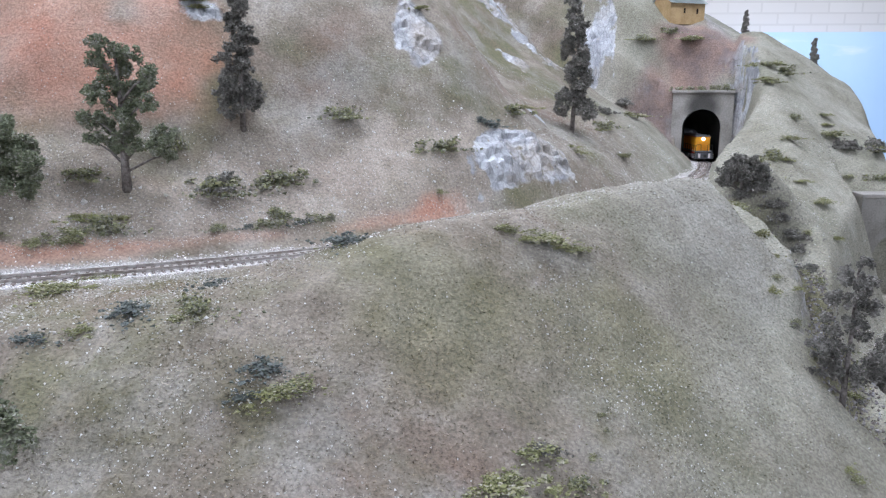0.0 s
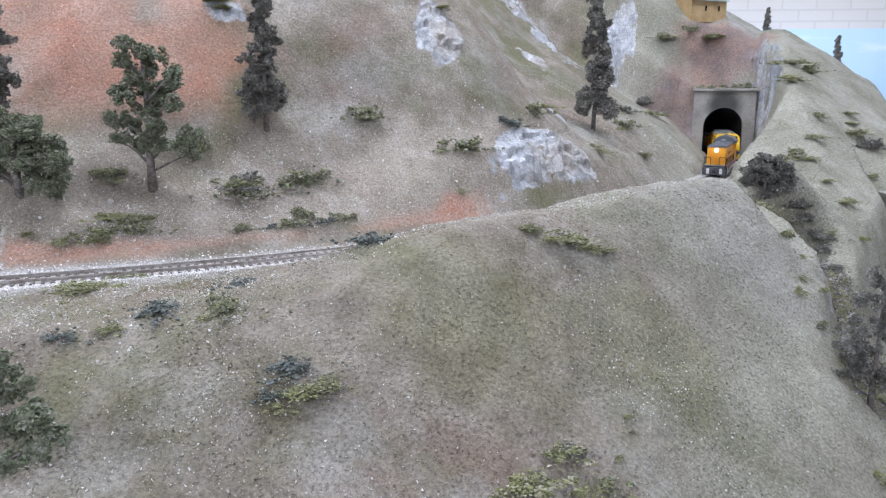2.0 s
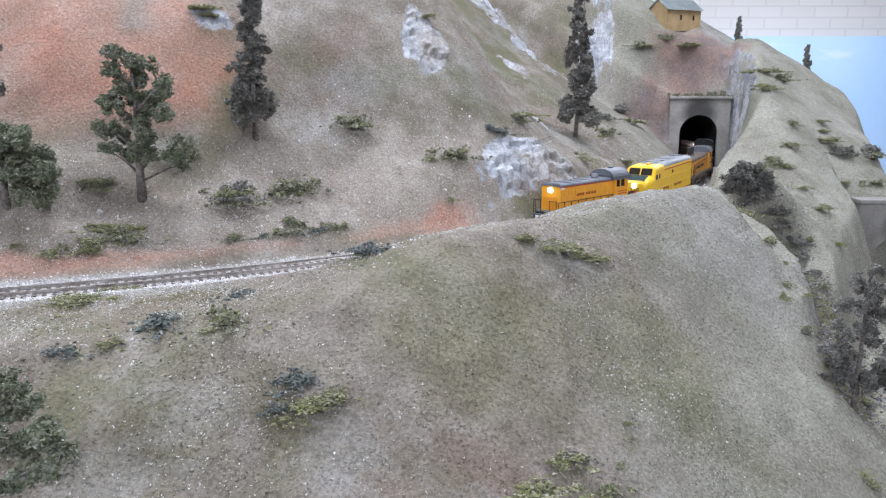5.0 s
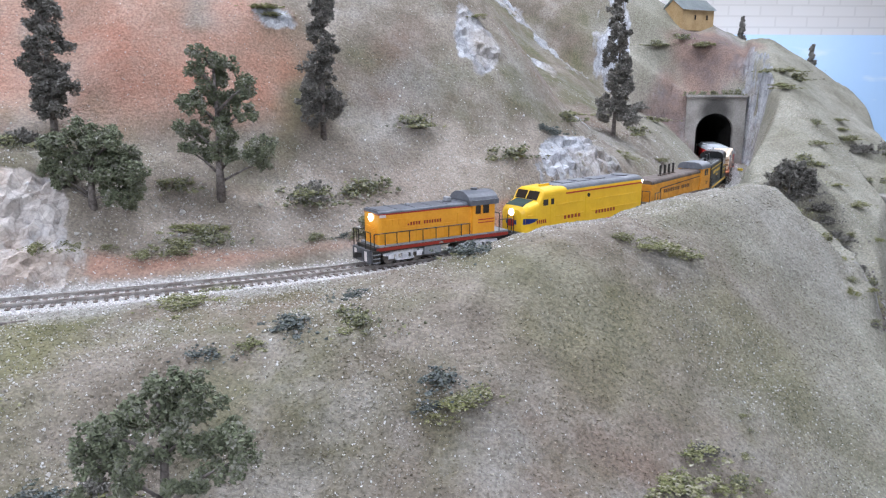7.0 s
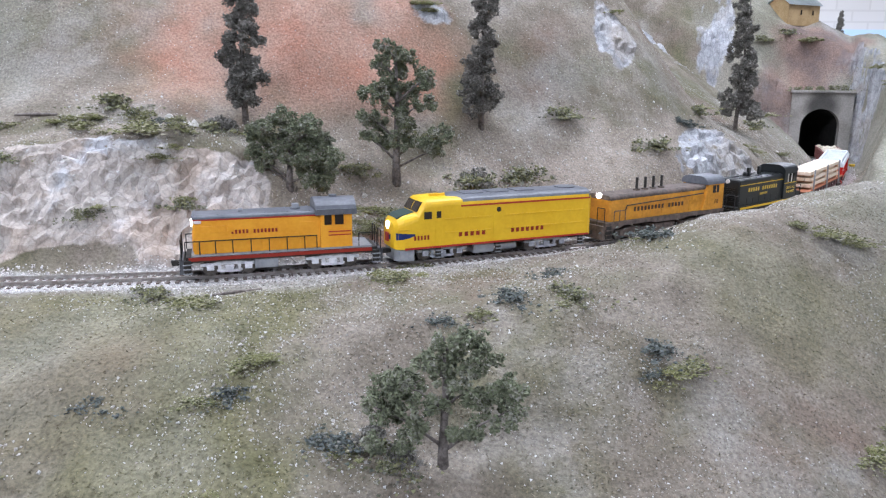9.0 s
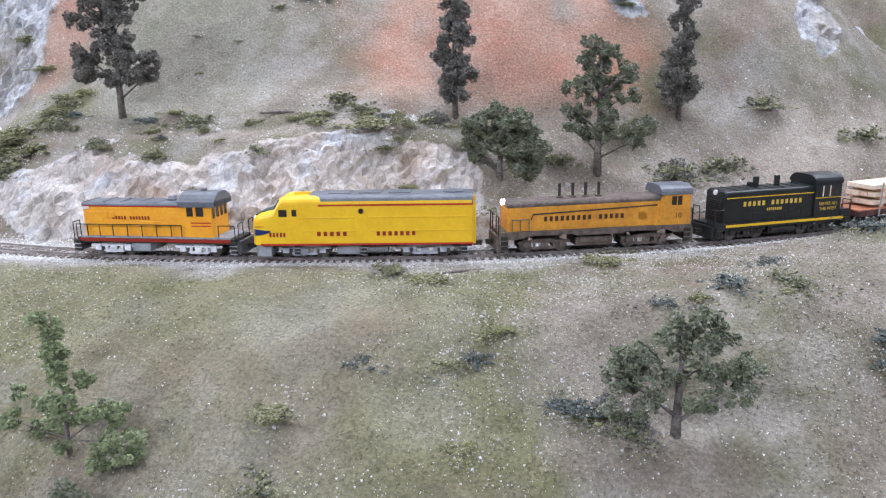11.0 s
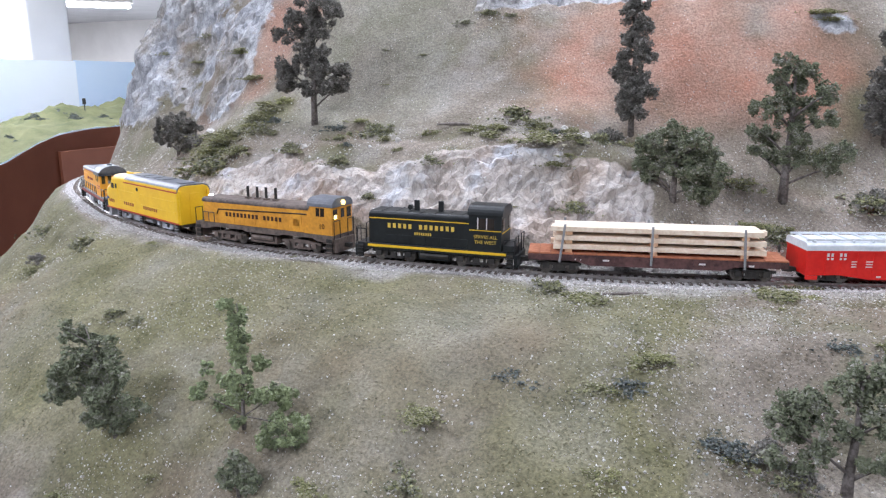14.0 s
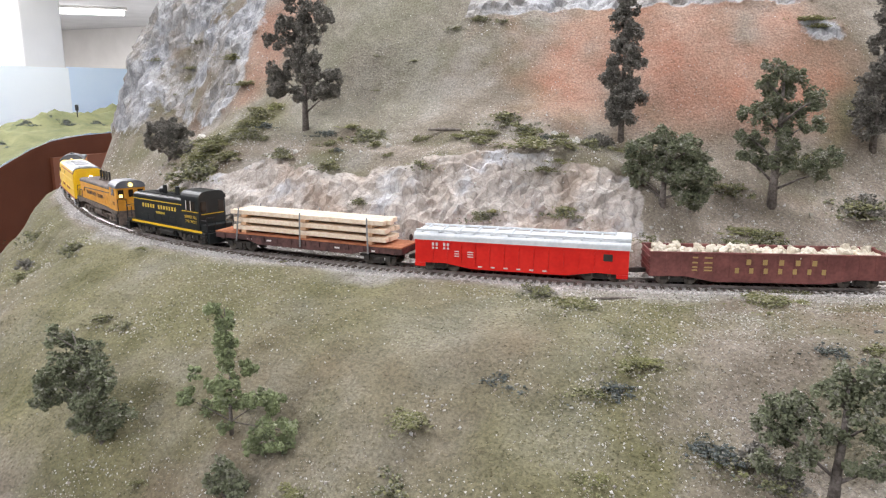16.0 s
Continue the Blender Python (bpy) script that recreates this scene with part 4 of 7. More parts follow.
def orange_switcher(start):
    ob = tagged(new("diesel_switcher"), "bright orange model switcher locomotive with grey roof and silver trucks", "locomotive", "train on the track")
    part("frame", mm_box(-70, 70, -15.5, 15.5, 12, 16.2, 0.3), truck_black, ob)
    part("sill_stripe", mm_box(-68, 66, -16.0, 16.0, 13.2, 15.8), maroon_ink, ob, "maroon sill stripe")
    hood = part("hood", loft([(-64, 12.2, 16, 44.5, 3), (-62.5, 13, 16, 45.2, 3), (27, 13, 16, 45.2, 3)]), loco_orange, ob)
    part("roof", loft([(-64.4, 13.2, 43.0, 45.6, 2.4), (27, 13.3, 43.0, 45.8, 2.4)]), roof_grey, hood, "grey hood roof")
    part("roof_stripe", mm_box(-64, 27, -13.25, 13.25, 41.9, 42.9), stripe_red, hood)
    for x in (-54, 20):
        part("hood_door", mm_box(x - 8, x + 8, -13.25, -12.8, 18, 38, 0.2), loco_orange, hood)
    for k in range(4):
        part("hood_door", mm_box(-43 + 14 * k, -31 + 14 * k, -13.2, -12.8, 18, 30, 0.2), loco_orange, hood)
    for k in range(9):
        part("radiator_slat", mm_box(-64.9, -64.2, -8, 8, 19 + 1.5 * k, 19.8 + 1.5 * k), loco_orange, hood)
    for x in (-63, -46.5, -30, -13.5, 3, 19.5):
        part("roof_seam", mm_box(x, x + 0.6, -11.5, 11.5, 45.5, 46.1), roof_grey, hood)
    for x in (-58, -52, -46, -40):
        part("louvre", mm_box(x, x + 4.5, -13.5, -12.9, 33, 38, 0.2), loco_orange, hood)
    part("radiator_fan", disc(10, 0, 46.4, 4, 1.6, "z"), roof_grey, hood)
    part("stack", mm_box(8, 13, -3, 3, 45, 50, 0.5), under_grey, hood)
    cab = part("cab", loft([(27, 15.2, 16, 53, 11), (51, 15.2, 16, 53, 11)]), loco_orange, ob)
    part("roof", loft([(23.5, 16.6, 47.0, 54.2, 11.5), (54.5, 16.6, 47.0, 54.2, 11.5)]), roof_grey, cab, "arched grey cab roof")
    pane(cab, 30, 35.5, 35, 43.5, 15.3)
    pane(cab, 38, 44.5, 35, 43.5, 15.3)
    for y in (-13, -6, 1.5, 8.5):
        pane(cab, 0, 0, 33, 44, None, 51.1, y, y + 4)
    for x in (29.4, 36, 37.4, 45):
        for y in (-15.7, 15.3):
            part("window_frame", mm_box(x - 0.4, x + 0.4, y, y + 0.4, 34.4, 44), loco_orange, cab)
    part("cab_vent", disc(39, 0, 54.6, 3.0, 2.4, "z"), roof_grey, cab)
    part("cab_stripe", mm_box(33, 50, -15.5, -15.1, 29.2, 30.1), stripe_red, cab)
    part("cab_stripe", mm_box(33, 50, -15.5, -15.1, 26.6, 27.4), stripe_red, cab)
    letters(ob, -38, -4, 31.5, 34.3, -13.3, "xxxxx xxxxxxx", maroon_ink, "maroon railway name as plain bars")
    part("headlight", disc(-64.8, 0, 39, 2.9, 1.6), lamp_mat, ob, "lit white headlight")
    part("walkway_edge", mm_box(-66, 66, -15.9, 15.9, 16.2, 17.6), under_grey, ob, "pale grey walkway edge")
    for y in (-9, 9):
        part("pilot_stripe", mm_box(-74.9, -74.4, y - 2, y + 2, 5, 13), white_ink, ob, "white pilot marking")
    part("number_board", mm_box(-63.6, -58, -13.6, -12.9, 40, 42.2), white_ink, ob)
    part("bell", disc(-30, 0, 46.5, 1.6, 3.0), under_grey, ob)
    part("battery_box", mm_box(-22, -5, -14.5, 14.5, 4.8, 12.5, 0.5), under_grey, ob)
    for x in (-40, 36):
        truck(ob, x, truck_silver)
    handrail(ob, [-70, -60, -49, -37, -24, -11, 2, 15, 24], 16, 27.5, -15.4, rail_black)
    handrail(ob, [-70, -60, -49, -37, -24, -11, 2, 15, 24], 16, 27.5, 15.4, rail_black)
    handrail(ob, [56, 70], 16, 27.5, -15.4, rail_black)
    for x, w in ((-73, -1), (73, 1)):
        end_rail(ob, x, 14, 29, rail_black)
        part("pilot", mm_box(x - 1.6, x + 1.6, -15, 15, 3.5, 14.5, 0.4), dark_grey, ob)
        steps(ob, x - w * 4, 5, 4.2, 14, under_grey)
        coupler(ob, x, w)
    put_on(ob, start, 0.150, 0.078)


def yellow_streamliner(start):
    ob = tagged(new("streamlined_locomotive"), "bright yellow streamlined model locomotive with grey roof and round nose", "locomotive", "train on the track")
    shell = part("body", loft([(-90, 8, 13, 29, 5), (-89, 12, 12.4, 33, 6), (-86.5, 15, 12, 36, 7), (-82, 17, 12, 38, 7), (-76, 18, 12, 39.4, 6.5), (-71, 18, 12, 40.5, 6), (-65.5, 18, 12, 49.5, 6), (-63, 18, 12, 50.8, 6),
                               (-45, 18, 12, 51.5, 6), (-34, 18, 12, 51.5, 6), (88, 18, 12, 51.5, 6), (89.5, 17, 12, 50.5, 6)]), loco_yellow, ob, "yellow painted shell")
    part("roof", loft([(-43, 10.5, 49.0, 51.9, 1.0), (-32, 17.9, 44.6, 52.0, 6.2), (89.2, 17.9, 44.6, 52.0, 6.2)]), roof_grey, shell, "grey roof")
    for y in (-18.1, 17.7):
        part("roof_stripe", mm_box(-34, 89, y - 0.1, y + 0.5, 43.6, 45.0), stripe_red, shell)
        part("sill_stripe", mm_box(-82, 89, y - 0.1, y + 0.5, 11.8, 13.4), stripe_red, shell)
        for z in (23.0, 34.0):
            part("side_rib", mm_box(-48, -6, y - 0.45, y + 0.85, z, z + 1.0, 0.2), loco_yellow, shell)
            part("side_rib", mm_box(6, 84, y - 0.45, y + 0.85, z, z + 1.0, 0.2), loco_yellow, shell)
        part("door", mm_box(-56, -50, y - 0.1, y + 0.5, 15, 43, 0.2), loco_yellow, shell)
        part("side_panel", mm_box(-4.6, 4.6, y - 0.1, y + 0.5, 14, 42, 0.2), loco_yellow, shell)
    for y in (-18.2, 18.2):
        part("porthole", disc(0, y, 39.5, 2.1, 0.6, "y"), pane_mat, shell)
    pane(shell, -66, -59.5, 35.5, 41.2, 18.1)
    pane(shell, -55.4, -51.6, 35.8, 41.2, 18.3)
    part("windshield", prism([(-71.2, 41.0), (-66.6, 48.4), (-65.6, 48.2), (-70.0, 40.6)], -13.6, -0.8), pane_mat, shell)
    part("windshield", prism([(-71.2, 41.0), (-66.6, 48.4), (-65.6, 48.2), (-70.0, 40.6)], 0.8, 13.6), pane_mat, shell)
    part("antiglare_panel", prism([(-86.5, 36.3), (-82, 38.3), (-76, 39.7), (-71.5, 40.7), (-71.5, 40.0), (-86.0, 35.5)], -10.5, 10.5), glare_green, shell, "dark green antiglare panel on the nose")
    part("headlight", disc(-89.6, 0, 30, 3.2, 1.6), lamp_mat, ob, "lit white nose headlight")
    for w in (-1, 1):
        bm = bmesh.new()
        low, top = [], []
        for x, y, z0, z1 in ((-90.4, 4.0, 19.0, 22.6), (-89.6, 9.6, 19.2, 24.4), (-87.4, 14.4, 19.6, 25.2), (-83.5, 16.9, 20.2, 25.0), (-78.5, 18.2, 21.4, 24.6), (-73.5, 18.35, 23.0, 24.2)):
            low.append(bm.verts.new((x / 1000, w * y / 1000, z0 / 1000)))
            top.append(bm.verts.new((x / 1000, w * y / 1000, z1 / 1000)))
        for k in range(5):
            bm.faces.new((low[k], low[k + 1], top[k + 1], top[k]))
        bmesh.ops.solidify(bm, geom=bm.faces[:], thickness=0.0006)
        part("emblem", bm, wing_blue, shell, "blue winged nose emblem")
    part("nose_shield", mm_box(-91.2, -90.0, -3.2, 3.2, 17, 24, 0.4), stripe_red, shell)
    part("grab_rail", mm_tube([(-86, -16.8, 28), (-79, -18.0, 28)], 0.5), loco_yellow, shell)
    for x in (-52, -46):
        part("horn", mm_box(x - 4, x + 4, -4, -1.8, 51, 53.4, 0.5), loco_yellow, shell)
    part("roof_fan", disc(74, 0, 52.2, 9, 1.4, "z"), roof_grey, shell)
    for x in (-18, 6, 30):
        part("roof_hatch", mm_box(x - 9, x + 9, -8, 8, 51.6, 52.8, 0.4), roof_grey, shell)
    for y in (-16.5, 13.5):
        part("rear_frame", mm_box(89.2, 91.2, y, y + 3, 12, 46, 0.5), loco_yellow, shell)
    letters(ob, -75, -61, 19, 22.6, -18.15, "xxxxx", maroon_ink, "maroon engine number as plain bars")
    letters(ob, -37, -11, 19.5, 24.0, -18.15, "xxxxx", maroon_ink, "maroon railway name as plain bars")
    letters(ob, 11, 44, 19.5, 24.0, -18.15, "xxxxxxx", maroon_ink, "maroon railway name as plain bars")
    part("pilot", loft([(-88, 10, 2.5, 12.2, 1), (-85, 15, 2.5, 12.2, 1), (-74, 17, 2.5, 12.2, 1)]), under_grey, ob)
    part("underframe", mm_box(-74, 88, -12, 12, 9, 11.8), truck_black, ob)
    part("fuel_tank", mm_box(-21, -2, -15, 15, 3.5, 11, 0.8), under_grey, ob)
    part("fuel_tank", mm_tube([(4, -10, 7), (20, -10, 7)], 3.2, 10), under_grey, ob)
    for x in (-48, 50):
        truck(ob, x, truck_blue, 30, 2.6)
    for x in (-53, 1, 82):
        steps(ob, x, 4.5, 3.5, 12, under_grey)
    for y in (-14, 14):
        part("rear_grab_rail", mm_tube([(89.8, y, 14), (91, y, 16), (91, y, 44), (89.8, y, 46)], 0.5), loco_yellow, ob)
    part("rear_door", mm_box(89.2, 90, -5, 5, 13, 43, 0.2), loco_yellow, ob)
    coupler(ob, -88, -1)
    coupler(ob, 89, 1)
    put_on(ob, start, 0.180, 0.098)


def dock_switcher(start):
    ob = tagged(new("weathered_switcher"), "grimy orange-brown model switcher with four thin exhaust stacks", "locomotive", "train on the track")
    part("frame", prism([(-82, 13), (-66, 13), (-60, 15.4), (-22, 15.4), (-18, 14), (22, 14), (26, 15.4), (60, 15.4), (66, 13), (82, 13), (82, 19), (-82, 19)], -16.5, 16.5), dirty_grey, ob)
    hood = part("hood", loft([(-75, 12, 19, 41, 3), (-73.5, 13.4, 19, 42, 3), (57, 13.4, 19, 43, 3)]), loco_rust, ob)
    part("roof", loft([(-75.4, 13.5, 38.4, 42.6, 3), (57, 13.6, 39.4, 43.6, 3)]), dirty_grey, hood, "dark grey hood roof")
    for x in (-28, -16.5, -5.5, 6):
        stack = part("exhaust_stack", mm_tube([(x, 0, 42), (x, 0, 55)], 1.3, 8), truck_black, hood)
        part("stack_base", mm_box(x - 2.4, x + 2.4, -2.4, 2.4, 42, 44.5, 0.4), dirty_grey, stack)
    part("side_pipe", mm_tube([(-56, -13.9, 28), (-54, -13.9, 32.5), (52, -13.9, 36)], 0.55), truck_black, hood)
    for k in range(7):
        part("hood_door", mm_box(-46 + 13 * k, -34.5 + 13 * k, -13.65, -13.2, 20, 30.5, 0.2), loco_rust, hood)
    part("radiator_louvre", mm_box(36, 46, -13.65, -13.2, 24, 36, 0.2), loco_rust, hood)
    cab = part("cab", loft([(57, 15.5, 19, 51, 7), (81, 15.5, 19, 51, 7)]), loco_rust, ob)
    part("roof", loft([(54.5, 16, 44.0, 51.8, 7.2), (82, 16, 44.0, 51.8, 7.2)]), roof_grey, cab, "weathered grey cab roof")
    part("cab_skirt", prism([(50, 19), (58, 19), (58, 44), (55, 40), (54, 30), (52, 25)], -15.3, 15.3), loco_rust, cab)
    pane(cab, 64, 73, 35.5, 43, 15.6)
    part("window_frame", mm_box(68.2, 68.9, -16.1, -15.3, 35.5, 43), loco_rust, cab)
    for y in (-13.5, 7.5):
        pane(cab, 0, 0, 33, 42, None, 81.2, y, y + 6)
    part("door", mm_box(80.8, 81.5, -3.5, 3.5, 20, 44, 0.2), loco_rust, cab)
    pane(cab, 0, 0, 34, 42, None, 81.6, -2.4, 2.4)
    part("marker_lamp", mm_box(81.2, 82.2, -12.5, -9.0, 33.6, 37), marker_mat, cab, "lit yellow cab marker")
    part("headlight", disc(-76, 0, 41.5, 2.4, 3.0), lamp_mat, ob, "lit warm front headlight")
    part("headlight", disc(82.4, 0, 47.5, 2.2, 2.4), marker_mat, ob, "lit yellow rear headlight")
    letters(ob, -46, 24, 26.4, 30.4, -13.9, "xxxxxxxxx xxxxx", brown_ink, "dark brown company name as plain bars")
    words(ob, "10", 70, 24.5, 6.5, -15.75, brown_ink)
    part("air_tank", mm_tube([(-14, -11, 9), (12, -11, 9)], 3.2, 10), dirty_grey, ob)
    part("fuel_tank", mm_box(-17, 15, -12, 12, 4, 12, 0.8), dirty_grey, ob)
    for x in (-44, 44):
        truck(ob, x, dirty_grey, 30)
    handrail(ob, [-72, -65, -58], 19, 29, -16, dirty_grey)
    for x, w in ((-83, -1), (83, 1)):
        end_rail(ob, x, 16, 32, rail_black)
        part("pilot", mm_box(x - 1.5, x + 1.5, -15, 15, 3.5, 16, 0.4), dirty_grey, ob)
        steps(ob, x - w * 4.5, 6, 4, 16, dirty_grey)
        coupler(ob, x, w)
    put_on(ob, start, 0.170, 0.088)


def black_switcher(start):
    ob = tagged(new("black_switcher"), "glossy black model switcher with yellow stripes and lettering", "locomotive", "train on the track")
    part("frame", mm_box(-70, 70, -15.5, 15.5, 11, 16, 0.3), loco_black, ob)
    for y in (-16.1, 15.7):
        part("sill_stripe", mm_box(-60, 63, y, y + 0.4, 13.0, 15.2), yellow_stripe, ob, "yellow sill stripe")
    hood = part("hood", loft([(-60, 12.6, 16, 43, 3), (-58.6, 13.4, 16, 44, 3), (31, 13.4, 16, 44, 3)]), loco_black, ob)
    for y in (-13.75, 13.35):
        part("hood_stripe", mm_box(-59, 31, y, y + 0.4, 37.4, 38.2), yellow_stripe, hood)
    for k in range(6):
        part("hood_door", mm_box(-44 + 12.5 * k, -33 + 12.5 * k, -13.65, -13.2, 17, 24, 0.2), loco_black, hood)
    for x in (-20, 2):
        part("exhaust_stack", loft([(x - 2.2, 1.2, 43, 53, 0.4), (x + 2.2, 1.2, 43, 53, 0.4)]), loco_black, hood)
    part("bell", disc(-26, 0, 46.6, 2.2, 3.4, "y"), loco_black, hood)
    for k in range(8):
        part("radiator_slat", mm_box(-60.9, -60.2, -9, 9, 20 + 2 * k, 21 + 2 * k), loco_black, hood)
    for x in (-48, -36, -24, -12, 0, 12, 24):
        part("roof_seam", mm_box(x, x + 0.6, -11.5, 11.5, 43.8, 44.4), loco_black, hood)
    cab = part("cab", loft([(31, 15.4, 16, 52.5, 7), (59, 15.4, 16, 52.5, 7)]), loco_black, ob)
    part("roof", loft([(30, 16, 45.4, 53.2, 7.4), (60, 16, 45.4, 53.2, 7.4)]), loco_black, cab)
    for x in (39.5, 47):
        pane(cab, x, x + 5.6, 34.5, 43, 15.5)
        part("window_frame", mm_box(x - 1, x - 0.2, -16, -15.3, 34, 43.5), white_ink, cab)
    for y in (-15.75, 15.35):
        part("cab_stripe", mm_box(31.5, 58.5, y, y + 0.4, 32.6, 33.3), yellow_stripe, cab)
    for y in (-13, 7):
        pane(cab, 0, 0, 33, 43, None, 59.2, y, y + 6)
    part("cab_stripe", mm_box(59.0, 59.4, -13, 13, 30.5, 31.2), yellow_stripe, cab)
    letters(ob, -43, 19, 30, 34, -13.7, "xxxxx xxxxxxx", gold_ink, "yellow railway name as plain bars")
    letters(ob, -18, -2, 25, 27.4, -13.7, "xxxxxxxx", gold_ink, "yellow engine number as plain bars")
    words(ob, "SERVES ALL", 45.5, 26.3, 4.0, -15.6, gold_ink)
    words(ob, "THE WEST", 45.5, 21.8, 4.0, -15.6, gold_ink)
    part("headlight", disc(-60.6, 0, 41.5, 2.2, 1.6), white_ink, ob)
    part("fuel_tank", mm_box(-14, 14, -13, 13, 4, 11, 0.8), loco_black, ob)
    part("air_tank", mm_tube([(-12, -13, 8), (13, -13, 8)], 2.4, 10), truck_black, ob)
    for x in (-37, 37):
        truck(ob, x, truck_black, 27)
    handrail(ob, [-70, -62], 16, 28, -15, rail_black)
    handrail(ob, [61, 70], 16, 26, -15, rail_black)
    part("tool_box", mm_box(60, 70, -15, 15, 16, 21.5, 0.4), loco_black, ob)
    for x, w in ((-71, -1), (71, 1)):
        end_rail(ob, x, 14, 29, rail_black)
        part("pilot", mm_box(x - 1.5, x + 1.5, -15, 15, 3.5, 14, 0.4), loco_black, ob)
        steps(ob, x - w * 4.5, 5, 4, 14, loco_black)
        coupler(ob, x, w)
    put_on(ob, start, 0.146, 0.074)


def lumber_flatcar(start):
    ob = tagged(new("flatcar"), "dark brown model flatcar with a worn red wooden deck", "railway car", "train on the track")
    part("sill", prism([(-99, 12.5), (-62, 12.5), (-50, 9.2), (50, 9.2), (62, 12.5), (99, 12.5), (99, 17.6), (-99, 17.6)], -16.5, 16.5), flat_brown, ob)
    for k in range(22):
        part("deck_board", mm_box(-99 + 9 * k, -90.3 + 9 * k, -17, 17, 17.6, 18.8, 0.15), deck_red, ob)
    for k in range(13):
        for y in (-17.4, 16.4):
            part("stake_pocket", mm_box(-91 + 15 * k, -87.6 + 15 * k, y, y + 1.0, 12.4, 16.6), flat_brown, ob)
    for x in (-62, -40, 33, 70):
        part("data_panel", mm_box(x, x + 5, -16.75, -16.45, 13.0, 14.4), white_ink, ob)
    random.seed(5)
    for z in (21.4, 28.6, 35.8):
        for k in range(4):
            y, j = -14.4 + 7.2 * k, random.uniform(-2, 2)
            part("lumber_beam", mm_box(-80 + j, 82 + random.uniform(-3, 2), y + 0.2, y + 6.8, z, z + 3.9, 0.2), lumber, ob, "pale fresh-sawn beam")
        for x in (-66, 0, 68):
            part("spacer", mm_box(x - 4, x + 1.6, -14.5, 14.5, z - 2.7, z + 0.0), spacer_wood, ob)
    for x, lean in ((-74, 3.5), (-3, 0), (67, -1.5)):
        for y in (-17.6, 17.6):
            part("stake", mm_tube([(x, y, 11), (x + lean, y * 0.93, 42)], 0.95, 4), stake_grey, ob)
    for x in (-74, 74):
        truck(ob, x, truck_black, 21, 2.6, False)
    for x, w in ((-99, -1), (99, 1)):
        coupler(ob, x, w)
    part("brake_wheel", disc(97, 6, 24, 3, 0.6), truck_black, ob)
    put_on(ob, start, 0.200, 0.148)


def red_covered_gondola(start):
    ob = tagged(new("covered_gondola"), "bright red model gondola under a white ribbed cover", "railway car", "train on the track")
    side = [(-87, 8), (-62, 8.5), (-38, 4.8), (38, 4.8), (62, 8.5), (87, 8), (87, 27.5), (-87, 27.5)]
    body = part("body", prism(side, -17, 17), car_red, ob, "bright red side")
    for k in range(13):
        for y in (-17.6, 16.8):
            part("side_post", mm_box(-73 + 12 * k, -71.4 + 12 * k, y, y + 0.8, 8.6, 27), car_red, body)
    for y in (-17.9, 16.9):
        part("top_rail", mm_box(-87, 87, y, y + 1, 26, 27.6), car_red, body)
        part("sill", mm_box(-87, -78, y, y + 1, 5, 8), car_red, body)
        part("sill", mm_box(78, 87, y, y + 1, 5, 8), car_red, body)
    lid = part("cover", loft([(-88, 18, 27.6, 33.6, 3.2), (88, 18, 27.6, 33.6, 3.2)]), lid_white, ob, "white ribbed cover")
    for k in range(12):
        part("cover_rib", mm_box(-82 + 14.6 * k, -80.6 + 14.6 * k, -16, 16, 33.4, 35.0), lid_white, lid)
    part("cover_rail", mm_box(-87, 87, -14.6, -13, 34.4, 36.0), lid_white, lid)
    part("cover_rail", mm_box(-87, 87, 13, 14.6, 34.4, 36.0), lid_white, lid)
    part("cover_end", mm_box(76, 88, -14, 14, 33.4, 36.6, 0.6), lid_white, lid)
    part("number_plate", mm_box(67.5, 74.5, -17.75, -17.2, 18.5, 24), truck_black, ob, "black square panel")
    letters(ob, -73, -57, 23.0, 25.6, -17.75, "xx xx", white_ink, "white lettering as plain bars")
    letters(ob, -73, -57, 20.4, 22, -17.75, "xx xx", white_ink, "white lettering as plain bars")
    for x in (-53, -42):
        for z in (14.6, 16.6, 18.6):
            part("lettering", mm_box(x, x + 5.5, -17.3, -17.0, z, z + 0.8), white_ink, ob, "small faded bars of lettering")
    for k in range(6):
        part("lettering", mm_box(-33 + 10.6 * k, -29.6 + 10.6 * k, -17.4, -17.0, 6.6, 7.8), white_ink, ob, "small white dash")
    for x in (-66, 66):
        truck(ob, x, truck_black, 21, 2.6, False)
    for x, w in ((-87, -1), (87, 1)):
        coupler(ob, x, w)
    put_on(ob, start, 0.176, 0.132)


